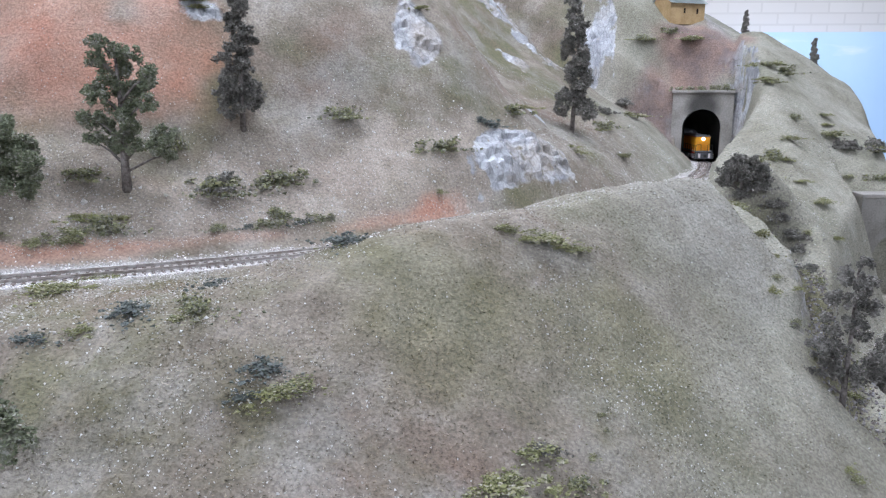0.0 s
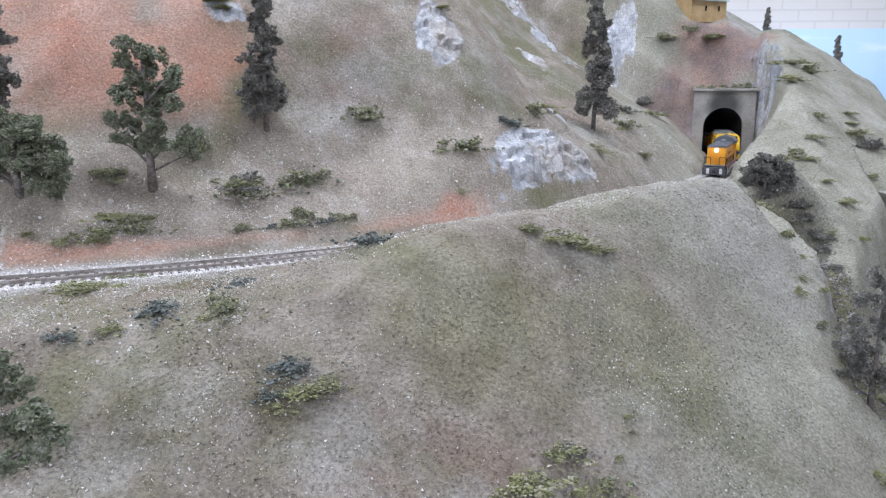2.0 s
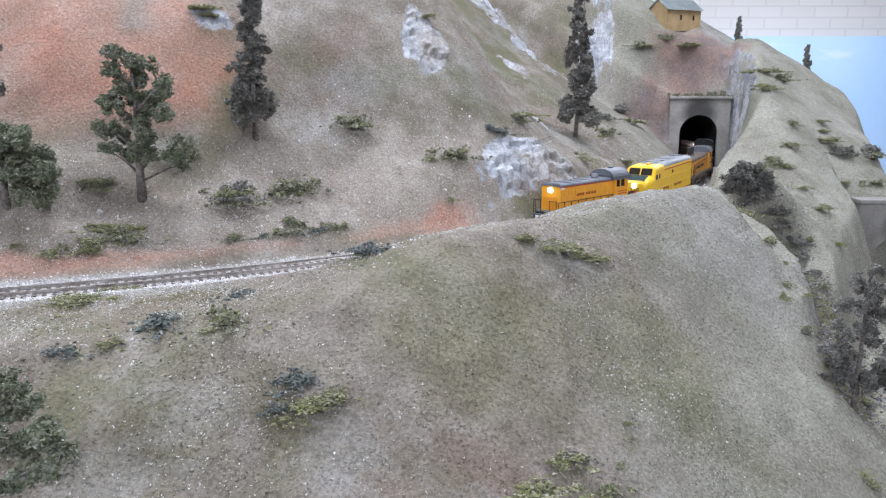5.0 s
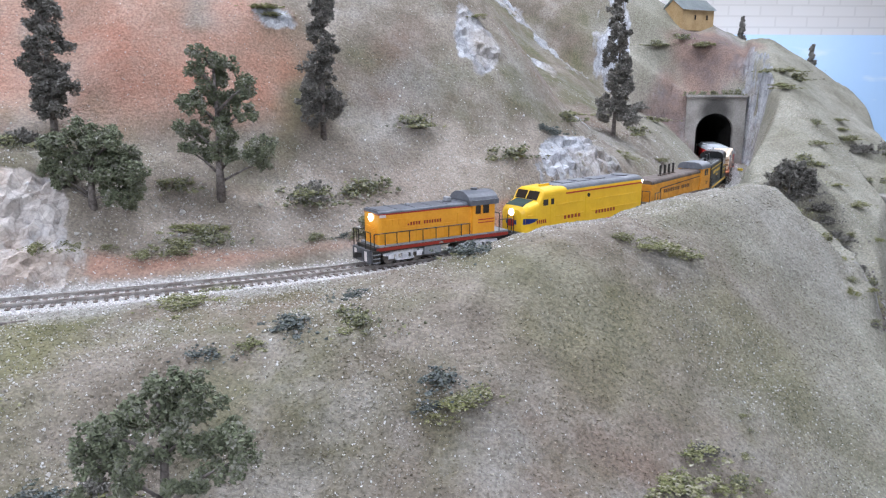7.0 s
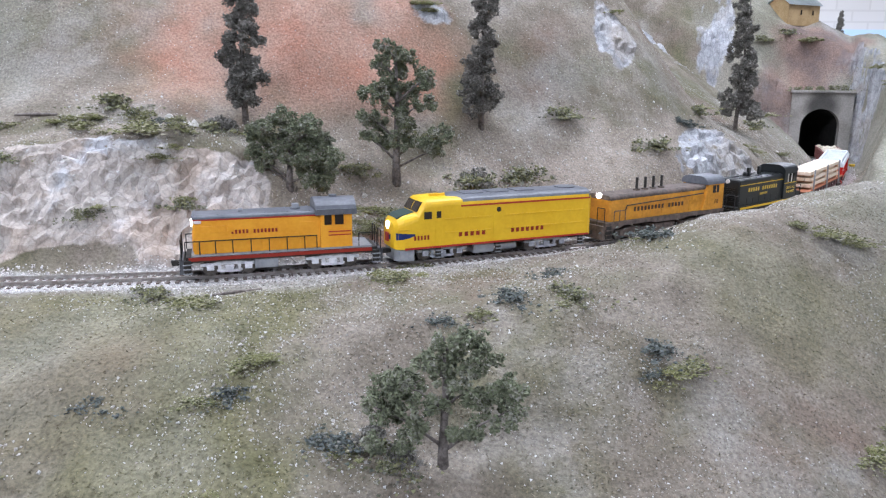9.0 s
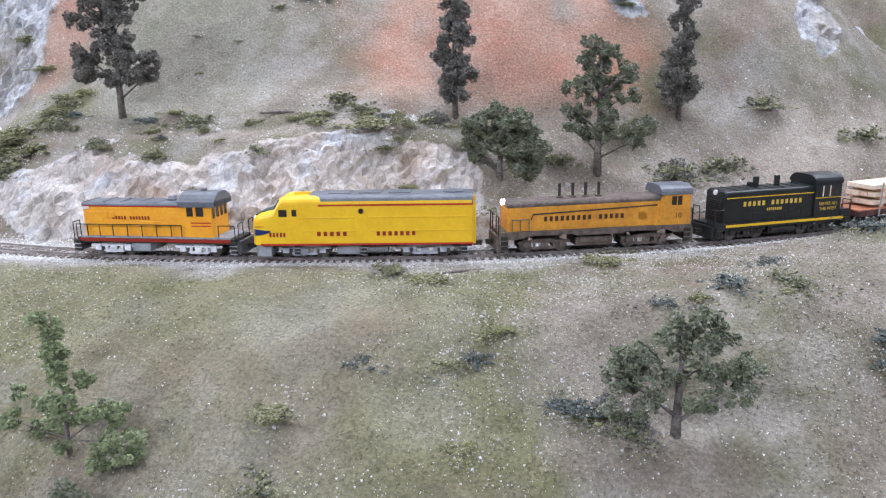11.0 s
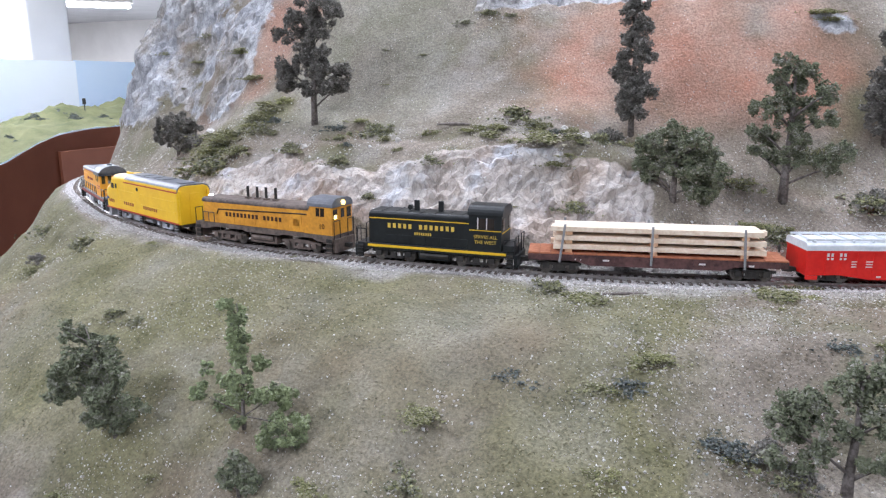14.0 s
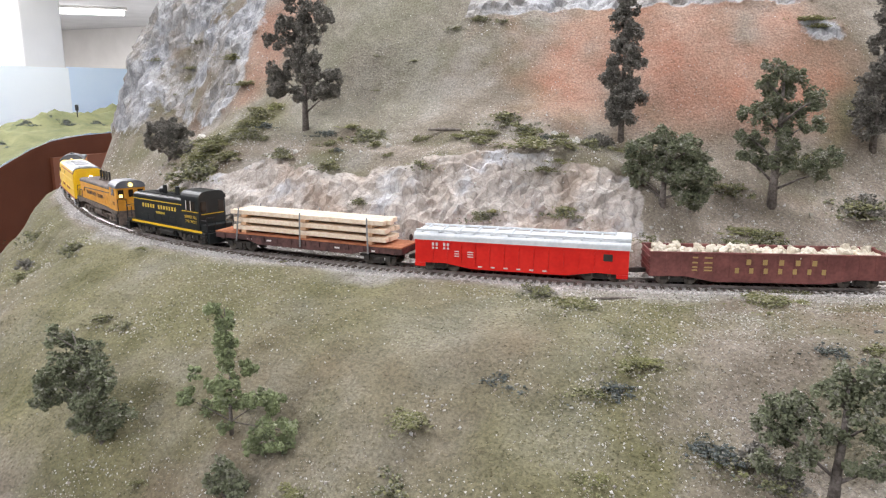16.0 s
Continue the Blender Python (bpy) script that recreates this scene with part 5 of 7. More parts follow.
def maroon_gondola(start):
    ob = tagged(new("open_gondola"), "dull maroon model gondola loaded with pale broken stone", "railway car", "train on the track")
    side = [(-91, 8), (-64, 8.5), (-42, 4.6), (42, 4.6), (64, 8.5), (91, 8), (91, 27), (-91, 27)]
    for y in (-17, 15.8):
        wall = part("side_wall", prism(side, y, y + 1.2), gon_maroon, ob)
        for k in range(14):
            part("side_post", mm_box(-79 + 12 * k, -77.4 + 12 * k, -17.7 if y < 0 else 16.9, -16.9 if y < 0 else 17.7, 8.6, 26.6), gon_maroon, wall)
        part("top_rail", mm_box(-91.5, 91.5, -18 if y < 0 else 15.4, -15.4 if y < 0 else 18, 26.4, 27.8), gon_maroon, wall)
    for x in (-91, 89.8):
        end = part("end_wall", mm_box(x, x + 1.2, -16, 16, 8, 27), gon_maroon, ob)
        for z in (12, 17, 22):
            part("end_rib", mm_box(x - 1, x + 2.2, -16.6, 16.6, z, z + 1.6, 0.3), gon_maroon, end)
    part("floor", mm_box(-90, 90, -16, 16, 9, 11), gon_maroon, ob)
    bm = bmesh.new()
    random.seed(11)
    for k in range(150):
        m = Matrix.Translation((random.uniform(-0.084, 0.084), random.uniform(-0.0135, 0.0135), random.uniform(0.0235, 0.0275))) @ Euler([random.uniform(0, 6) for _ in range(3)]).to_matrix().to_4x4()
        r = random.uniform(0.0022, 0.0046)
        made = bmesh.ops.create_icosphere(bm, subdivisions=1, radius=r, matrix=m)["verts"]
        for v in made:
            v.co += Vector([random.uniform(-0.25, 0.25) * r for _ in range(3)])
    part("stone_load", bm, load_stone, ob, "pale broken stone load")
    part("load_bed", mm_box(-89, 89, -15.6, 15.6, 11, 23.5), load_stone, ob)
    letters(ob, -20, 35, 18.8, 23.0, -17.85, "x x x x x", faded_ink, "faded gold railway name as plain bars")
    letters(ob, -28, 42, 12.0, 16.2, -17.85, "x x x x x x x", faded_ink, "faded gold railway name as plain bars")
    for x, w in ((-59, 5), (-50, 6)):
        for z in (13, 15.4, 19, 23):
            part("lettering", mm_box(x, x + w, -17.5, -16.95, z, z + 1.1), faded_ink, ob, "small faded bars of lettering")
    for x in (-69, 69):
        truck(ob, x, truck_black, 21, 2.6, False)
    for x, w in ((-91, -1), (91, 1)):
        coupler(ob, x, w)
    put_on(ob, start, 0.184, 0.138)


orange_switcher(0.0)
yellow_streamliner(0.157)
dock_switcher(0.352)
black_switcher(0.537)
lumber_flatcar(0.688)
red_covered_gondola(0.896)
maroon_gondola(1.083)

# ---- loose stones, turf and ballast ----
def per_island(name, colours, rough=0.95, tuft=0.0):
    """One colour for each loose piece, out of a row of colours; tuft: how far neighbours share a tone."""
    m, t, b = shader(name, rough)
    g = t.nodes.new("ShaderNodeNewGeometry")
    r = t.nodes.new("ShaderNodeValToRGB")
    while len(r.color_ramp.elements) < len(colours):
        r.color_ramp.elements.new(0.5)
    for k, c in enumerate(colours):
        r.color_ramp.elements[k].position, r.color_ramp.elements[k].color = k / (len(colours) - 1), (*c, 1)
    pick = g.outputs["Random Per Island"]
    if tuft:
        at = t.nodes.new("ShaderNodeTexCoord")
        n = node(t, "ShaderNodeTexNoise", Scale=tuft, Detail=2.0)
        spread = t.nodes.new("ShaderNodeMapRange")
        spread.inputs["From Min"].default_value, spread.inputs["From Max"].default_value = 0.32, 0.68
        t.links.new(at.outputs["Object"], n.inputs["Vector"])
        t.links.new(n.outputs["Fac"], spread.inputs["Value"])
        both = t.nodes.new("ShaderNodeMix")
        both.inputs["Factor"].default_value = 0.55
        t.links.new(pick, both.inputs[2])
        t.links.new(spread.outputs[0], both.inputs[3])
        pick = both.outputs[0]
    t.links.new(pick, r.inputs[0])
    t.links.new(r.outputs[0], b.inputs["Base Color"])
    return m


TETRA = np.array([(1, 1, 1), (1, -1, -1), (-1, 1, -1), (-1, -1, 1)]) / 1.7
TETRA_F = np.array([(0, 1, 2), (0, 3, 1), (0, 2, 3), (1, 3, 2)])
OCTA = np.array([(1, 0, 0), (-1, 0, 0), (0, 1, 0), (0, -1, 0), (0, 0, 1), (0, 0, -1)], float)
OCTA_F = np.array([(0, 2, 4), (2, 1, 4), (1, 3, 4), (3, 0, 4), (2, 0, 5), (1, 2, 5), (3, 1, 5), (0, 3, 5)])
dice = np.random.default_rng(4)


def pieces(name, centres, sizes, shape, faces, material, flat=1.0):
    """Many small jagged pieces in one mesh."""
    n, k = len(centres), len(shape)
    q = dice.normal(size=(n, 4))
    q /= np.linalg.norm(q, axis=1)[:, None]
    w, x, y, z = q.T
    rot = np.stack([1 - 2 * (y * y + z * z), 2 * (x * y - z * w), 2 * (x * z + y * w), 2 * (x * y + z * w), 1 - 2 * (x * x + z * z), 2 * (y * z - x * w), 2 * (x * z - y * w), 2 * (y * z + x * w), 1 - 2 * (x * x + y * y)], 1).reshape(n, 3, 3)
    local = shape[None] * dice.uniform(0.55, 1.35, (n, k, 3)) * np.asarray(sizes)[:, None, None]
    v = np.einsum("nij,nkj->nki", rot, local)
    v[..., 2] *= flat
    v += np.asarray(centres)[:, None]
    f = faces[None] + (np.arange(n) * k)[:, None, None]
    me = bpy.data.meshes.new(name)
    me.from_pydata(v.reshape(-1, 3).tolist(), [], f.reshape(-1, 3).tolist())
    me.materials.append(material)
    return me


def dyed(me, centres, corners):
    """Gives loose pieces the ground's own dye at the place where they lie."""
    i = np.clip(((centres[:, 0] - X0) / STEP).round().astype(int), 0, gx.shape[0] - 1)
    j = np.clip(((centres[:, 1] - Y0) / STEP).round().astype(int), 0, gx.shape[1] - 1)
    for key, layer in LAYERS.items():
        add_layer(me, key, np.repeat(layer[i, j], corners))
    return me


def scattered(count, weight, sink=0.0):
    """Random places on the ground, by a weight for each cell of the grid."""
    w = (weight * keep * (np.abs(gd) > 0.0)).reshape(-1)
    at = dice.choice(w.size, size=count, p=w / w.sum())
    i, j = np.unravel_index(at, gx.shape)
    u, v = dice.uniform(0, 1, (2, count))
    i1, j1 = np.minimum(i + 1, gx.shape[0] - 1), np.minimum(j + 1, gx.shape[1] - 1)
    p = verts[i, j] * ((1 - u) * (1 - v))[:, None] + verts[i1, j] * (u * (1 - v))[:, None] + verts[i, j1] * ((1 - u) * v)[:, None] + verts[i1, j1] * (u * v)[:, None]
    p[:, 2] -= sink
    return p


off_track = np.abs(gd) > 0.03
seen = (gy < 1.15) & (gx > -1.25) & (gx < 0.55) & off_track & (gd > -0.36)
front = seen & (gd < 0)
behind = seen & (gd > 0) & (height < 0.28)
clumpy = np.clip(0.35 + 2.2 * (patch + 0.12), 0.08, 2.0)
grit_mat = per_island("grit", [(0.30, 0.27, 0.24), (0.50, 0.48, 0.45), (0.38, 0.33, 0.28), (0.56, 0.55, 0.53), (0.70, 0.69, 0.68), (0.45, 0.42, 0.38)])
turf_mat = terrain_mat.copy()
turf_mat.name = "dyed_turf"
tint_t = turf_mat.node_tree
tint_in = tint_t.nodes["Principled BSDF"].inputs["Base Color"]
tint_g = tint_t.nodes.new("ShaderNodeNewGeometry")
tint_r = tint_t.nodes.new("ShaderNodeValToRGB")
for at, tone in ((0.25, (0.72, 0.68, 0.58)), (0.55, (1.05, 1.05, 1.0)), (0.8, (1.4, 1.36, 1.28))):
    tint_r.color_ramp.elements.new(at).color = (*tone, 1)
tint_r.color_ramp.elements[0].color, tint_r.color_ramp.elements[-1].color = (0.5, 0.5, 0.44, 1), (1.65, 1.63, 1.6, 1)
tint_t.links.new(tint_g.outputs["Random Per Island"], tint_r.inputs[0])
tint_t.links.new(mixed(tint_t, "MULTIPLY", 1.0, tint_in.links[0].from_socket, tint_r.outputs[0]), tint_in)
CHIP = TETRA * np.array((1.75, 0.6, 0.5))
soft_front = clumpy * front * (1 - 0.9 * rock)
gritty = np.clip(3.0 * fractal(gp * 9, 71, 3) + 0.35, 0.05, 1.5) * (1 - 0.6 * olive) * (1 + 0.4 * np.maximum.reduce([blob(-0.29, 0.40, 0.06, 0.8), blob(-0.27, 0.33, 0.08, 0.8)])) * (1 - 0.6 * blob(-0.09, 0.39, 0.12, 0.8))
p = scattered(42000, soft_front * gritty * (1 + 0.6 * pale))
tagged(new("grit", pieces("grit", p, 0.0003 + 0.0008 * dice.uniform(0, 1, len(p))**2, TETRA, TETRA_F, grit_mat)), "pale stone grit strewn over the slope", "grit", kind="stuff")
p = scattered(150000, front * (1 - rock) * (gd > -0.33) * (0.45 + clumpy), 0.0001)
tagged(new("turf", dyed(pieces("turf", p, dice.uniform(0.0005, 0.0013, len(p)), CHIP, TETRA_F, turf_mat, 0.6), p, 4)), "coarse dry model turf on the slope", "turf", kind="stuff")
p = scattered(16000, clumpy * behind * np.clip(1 - 1.4 * rock, 0, 1) * (1 + 4 * smooth01((0.11 - height) / 0.04)))
tagged(new("grit", pieces("grit", p, dice.uniform(0.0004, 0.0009, len(p)), TETRA, TETRA_F, grit_mat)), "pale stone grit below the mountain", "grit", kind="stuff")
p = scattered(36000, (0.3 + clumpy) * behind * (1 - 0.85 * red) * (1 - 0.5 * dust) * np.clip(1 - 1.6 * rock, 0, 1), 0.0001)
tagged(new("turf", dyed(pieces("turf", p, dice.uniform(0.0004, 0.0011, len(p)), CHIP, TETRA_F, turf_mat, 0.5), p, 4)), "coarse dry model turf below the mountain", "turf", kind="stuff")
stone_mat = per_island("ballast_stone", [(0.36, 0.33, 0.32), (0.56, 0.54, 0.53), (0.68, 0.64, 0.62), (0.80, 0.78, 0.77), (0.48, 0.44, 0.42)])
shoulder = smooth01((np.where(gd > 0, 0.025, 0.034) + 0.01 * patch - np.abs(gd)) / 0.006) * (gx > -1.5) * ((gq < 0) | (gs < 2.2))
p = scattered(34000, shoulder)
p[:, 2] += dice.uniform(-0.0006, 0.0006, len(p))
tagged(new("ballast", pieces("ballast", p, dice.uniform(0.0006, 0.0013, len(p)), OCTA, OCTA_F, stone_mat, 0.8)), "pale grey crushed stone ballast along the track", "ballast", kind="stuff")
p = scattered(450, behind * smooth01((gd - 0.03) / 0.02) * smooth01((0.13 - gd) / 0.02) * clumpy)
tagged(new("rubble", pieces("rubble", p, dice.uniform(0.0008, 0.0021, len(p)), OCTA, OCTA_F, grit_mat)), "small fallen rocks at the foot of the slope", "rocks", kind="stuff")

# ---- trees and shrubs ----
bark_mat = mottled("bark_grey", (0.10, 0.085, 0.075), (0.22, 0.195, 0.18), 200, 0.95, bump=0.4)
oak_leaf = per_island("leaf_green", [(0.073, 0.077, 0.061), (0.132, 0.146, 0.094), (0.176, 0.200, 0.118), (0.247, 0.247, 0.194), (0.388, 0.382, 0.335)], tuft=110.0)
pine_leaf = per_island("leaf_dark", [(0.065, 0.062, 0.056), (0.137, 0.130, 0.114), (0.215, 0.204, 0.182), (0.338, 0.319, 0.289)], tuft=110.0)
olive_leaf = per_island("leaf_olive", [(0.085, 0.09, 0.04), (0.155, 0.16, 0.07), (0.22, 0.225, 0.10), (0.28, 0.265, 0.16), (0.36, 0.34, 0.27)])
grey_leaf = per_island("leaf_bluegrey", [(0.05, 0.06, 0.06), (0.10, 0.115, 0.112), (0.16, 0.178, 0.17), (0.08, 0.092, 0.068), (0.22, 0.22, 0.20)])
bright_leaf = per_island("leaf_bright", [(0.111, 0.124, 0.085), (0.182, 0.215, 0.117), (0.247, 0.293, 0.143), (0.364, 0.384, 0.273)], tuft=110.0)
shrub_leaf = per_island("leaf_shrub", [(0.085, 0.09, 0.06), (0.15, 0.157, 0.09), (0.21, 0.215, 0.115), (0.28, 0.275, 0.14), (0.23, 0.225, 0.19), (0.38, 0.36, 0.30)])


moss_leaf = per_island("leaf_moss", [(0.12, 0.125, 0.05), (0.19, 0.20, 0.075), (0.26, 0.265, 0.10), (0.24, 0.225, 0.13), (0.36, 0.34, 0.22)])


def foliage(clumps, crumb=0.0016, density=1.0):
    """Crumbs of leaf over clumps (x, y, z, r), each broken into upright ragged tufts: places and sizes."""
    places = []
    for x, y, z, r in clumps:
        for _ in range(9):
            way = dice.normal(size=3)
            way *= r * dice.uniform(0.45, 0.95) / np.linalg.norm(way)
            tuft = r * dice.uniform(0.26, 0.48)
            n = int(density * 230 * (tuft / 0.008)**2 * (0.0016 / crumb)) + 14
            d = dice.normal(size=(n, 3))
            d /= np.linalg.norm(d, axis=1)[:, None]
            bumps = 0.45 + 1.0 * value_noise(d * 2.6 + 900 * tuft + 700 * z, 9)
            places.append(np.array((x, y, z)) + way * np.array((1.1, 1.1, 0.9)) + d * (tuft * bumps * dice.uniform(0.6, 1.15, n))[:, None] * np.array((1.0, 1.0, 1.05)))
    places = np.concatenate(places)
    return places, dice.uniform(0.4, 1.35, len(places)) * crumb


def tree(name, x, y, high, clumps, leaf, label, trunk_r=0.0022, lean=0.0, limbs=True, crumb=0.0016, density=1.0, wide=1.0):
    """A model tree: tapered trunk with limbs to its leaf clumps. Clumps in shares of the height: (across, up, radius)."""
    ob = tagged(new(name), label, "tree", "model trees")
    z = ground_z(x, y)
    ob.matrix_world = pose(x, y, z - 0.002, 0, 0, 0)
    placed = []
    for k, (a, b, r) in enumerate(clumps):
        side = ((k * 37) % 11 / 10 - 0.5) * min(0.22, 0.6 * abs(a) + 0.10)
        placed.append((a * wide * high, side * wide * high, b * high, 1.03 * r * high * (0.55 + 0.5 * wide)))
    tops = max(c[2] for c in placed)
    bm = tube([(0, 0, -0.004), (lean * 0.2 * high, 0, 0.2 * high), (lean * 0.5 * high + 0.001, 0.001, 0.5 * high), (lean * high, 0, tops)], [trunk_r * 1.35, trunk_r, trunk_r * 0.7, trunk_r * 0.2], 8)
    if limbs:
        for cx, cy, cz, r in placed[::3]:
            foot = max(0.12 * high, cz - 0.55 * math.hypot(cx, cy) - 0.05 * high)
            tube([(lean * foot, 0, foot), (cx * 0.55, cy * 0.55, foot + 0.65 * (cz - foot)), (cx, cy, cz)], [trunk_r * 0.42, trunk_r * 0.28, trunk_r * 0.12], 5, bm)
    part("trunk", bm, bark_mat, ob, "grey-brown bark", True)
    centres, sizes = foliage(placed, crumb, density)
    crown = new("crown", pieces("crown", centres, sizes, TETRA, TETRA_F, leaf, 0.85))
    crown.parent = ob
    return ob


OAK = [(-0.08, 0.96, 0.06), (0.01, 0.90, 0.075), (0.09, 0.88, 0.065), (-0.10, 0.85, 0.065), (0.0, 0.79, 0.085), (0.14, 0.73, 0.075), (0.22, 0.74, 0.065), (-0.06, 0.69, 0.085), (-0.20, 0.64, 0.065), (-0.11, 0.62, 0.07), (0.05, 0.64, 0.085),
       (0.23, 0.58, 0.06), (0.16, 0.56, 0.05), (0.0, 0.53, 0.085), (0.05, 0.46, 0.075), (-0.20, 0.48, 0.07), (-0.13, 0.44, 0.065), (0.02, 0.38, 0.07), (-0.17, 0.31, 0.075), (-0.08, 0.30, 0.075), (0.02, 0.31, 0.06), (0.11, 0.30, 0.05), (0.32, 0.36, 0.085), (0.24, 0.30, 0.075), (0.30, 0.25, 0.06)]
ELM = [(-0.30, 0.82, 0.17), (-0.08, 0.92, 0.17), (0.14, 0.94, 0.16), (0.34, 0.80, 0.18), (-0.44, 0.66, 0.16), (-0.2, 0.74, 0.2), (0.06, 0.76, 0.22), (0.30, 0.66, 0.2), (0.50, 0.58, 0.17), (-0.48, 0.48, 0.14), (-0.28, 0.52, 0.17), (0.0, 0.58, 0.2), (0.22, 0.48, 0.2),
       (0.46, 0.36, 0.19), (0.58, 0.44, 0.14), (0.36, 0.22, 0.18), (0.56, 0.22, 0.13), (0.24, 0.30, 0.16), (-0.40, 0.34, 0.12), (0.40, 0.08, 0.12)]
SPREAD = [(0.09, 0.95, 0.085), (0.20, 0.89, 0.091), (-0.02, 0.85, 0.098), (-0.13, 0.80, 0.085), (0.09, 0.77, 0.110), (0.27, 0.74, 0.098), (-0.29, 0.65, 0.098), (-0.40, 0.58, 0.098), (-0.20, 0.58, 0.091), (-0.46, 0.47, 0.098), (-0.30, 0.47, 0.110), (-0.14, 0.52, 0.091),
          (0.15, 0.57, 0.110), (0.30, 0.53, 0.110), (0.10, 0.33, 0.079), (0.25, 0.32, 0.104), (-0.36, 0.37, 0.085), (0.42, 0.62, 0.110), (0.44, 0.42, 0.110), (0.02, 0.66, 0.085), (-0.20, 0.34, 0.09), (0.0, 0.47, 0.07), (-0.44, 0.24, 0.08), (-0.28, 0.20, 0.08)]
TALL = [(-0.02, 0.97, 0.08), (0.10, 0.92, 0.07), (-0.12, 0.90, 0.07), (-0.06, 0.82, 0.08), (0.1, 0.76, 0.09), (0.2, 0.70, 0.08), (0.28, 0.72, 0.05), (-0.2, 0.70, 0.07), (-0.14, 0.62, 0.09), (-0.28, 0.58, 0.07), (0.06, 0.62, 0.09),
        (-0.02, 0.50, 0.10), (0.12, 0.47, 0.08), (-0.12, 0.44, 0.08), (-0.26, 0.36, 0.10), (-0.34, 0.39, 0.06), (0.02, 0.36, 0.09), (0.2, 0.32, 0.10), (0.3, 0.36, 0.07), (0.1, 0.25, 0.08), (-0.06, 0.24, 0.07), (0.24, 0.24, 0.08), (-0.2, 0.27, 0.08), (0.0, 0.68, 0.08), (0.0, 0.42, 0.09)]
LAYERED = [(0.0, 0.97, 0.045), (-0.07, 0.87, 0.06), (0.09, 0.83, 0.06), (0.0, 0.80, 0.05), (-0.10, 0.73, 0.07), (0.12, 0.67, 0.075), (0.0, 0.62, 0.06), (-0.12, 0.57, 0.07), (0.10, 0.51, 0.07), (-0.19, 0.43, 0.075), (-0.05, 0.42, 0.07), (0.14, 0.37, 0.08), (-0.12, 0.30, 0.07), (0.22, 0.28, 0.065), (0.05, 0.27, 0.06), (-0.24, 0.26, 0.05)]
CONE = [(0.0, 0.94, 0.09), (-0.02, 0.84, 0.11), (0.08, 0.76, 0.12), (-0.14, 0.70, 0.12), (0.0, 0.64, 0.14), (0.18, 0.58, 0.13), (-0.24, 0.54, 0.12), (-0.06, 0.48, 0.15), (0.26, 0.44, 0.13), (-0.34, 0.40, 0.10), (0.12, 0.36, 0.14), (-0.16, 0.36, 0.12), (0.3, 0.30, 0.11), (0.1, 0.22, 0.10)]
FORKED = [(-0.04, 0.97, 0.055), (0.0, 0.88, 0.07), (-0.05, 0.81, 0.055), (0.03, 0.78, 0.07), (0.02, 0.70, 0.065), (-0.08, 0.63, 0.06), (0.03, 0.65, 0.06), (-0.02, 0.54, 0.06), (0.12, 0.53, 0.06), (0.08, 0.46, 0.055), (-0.14, 0.38, 0.065), (-0.02, 0.35, 0.08), (0.09, 0.31, 0.07), (-0.37, 0.40, 0.055), (-0.32, 0.30, 0.06),
          (-0.41, 0.22, 0.055), (-0.24, 0.16, 0.075), (0.27, 0.37, 0.075), (0.37, 0.35, 0.065), (0.28, 0.27, 0.065), (0.33, 0.15, 0.09), (0.46, 0.12, 0.08), (0.28, 0.04, 0.075), (0.43, 0.04, 0.075), (-0.02, 0.21, 0.055), (-0.02, 0.10, 0.05)]
BUSHY = [(-0.33, 0.95, 0.084), (-0.28, 0.84, 0.108), (-0.19, 0.74, 0.120), (-0.30, 0.70, 0.132), (-0.40, 0.60, 0.120), (-0.17, 0.60, 0.144), (-0.51, 0.54, 0.096), (-0.05, 0.63, 0.120), (-0.30, 0.46, 0.156), (-0.12, 0.44, 0.156), (0.05, 0.54, 0.120), (-0.50, 0.39, 0.120), (-0.62, 0.38, 0.084), (-0.40, 0.32, 0.120), (0.07, 0.39, 0.132), (-0.09, 0.28, 0.144), (0.16, 0.28, 0.108), (-0.18, 0.18, 0.108), (0.05, 0.18, 0.108), (0.0, 0.09, 0.084)]


def spire(k=0.0):
    rng = np.random.default_rng(int(10 * k) + 1)
    out = []
    for b in np.arange(0.14, 0.99, 0.052):
        w = 0.014 + 0.068 * (1.0 - b)**0.7
        out.append((rng.uniform(-1, 1) * w * 1.2, b, 0.036 + 0.040 * (1 - b)))
        out.append((rng.uniform(-1, 1) * w * 1.5, b + 0.02, 0.028 + 0.032 * (1 - b)))
    return out


tree("oak_tree", -0.273, 0.623, 0.130, OAK, oak_leaf, "grey-green leafy model tree on the slope", 0.0034, crumb=0.0013)
tree("conifer", -0.192, 0.706, 0.160, spire(0.1), pine_leaf, "slim dark model conifer on the slope", 0.0024, 0, False, 0.0013)
tree("conifer", -0.414, 0.640, 0.165, spire(0.5), pine_leaf, "dark ragged model conifer above the cliff", 0.0026, -0.02, False, 0.0013)
tree("conifer", 0.172, 0.972, 0.185, spire(0.9), pine_leaf, "slim dark model conifer by the rocks", 0.0024, 0.03, False, 0.0014)
tree("elm_tree", -0.361, 0.573, 0.064, ELM, oak_leaf, "round spreading model tree at the cliff's end", 0.0028, crumb=0.0013)
tree("pine_tree", -0.760, 0.598, 0.172, TALL, pine_leaf, "tall layered dark model pine above the cliff", 0.0030, 0, True, 0.0014, wide=0.72)
tree("oak_tree", -0.228, 0.298, 0.076, SPREAD, oak_leaf, "spreading green model tree on the near slope", 0.0024, 0, True, 0.0012)
tree("leafy_tree", -0.670, 0.228, 0.080, BUSHY, oak_leaf, "bushy cone-shaped model tree on the near slope", 0.0018, -0.25, True, 0.0013)
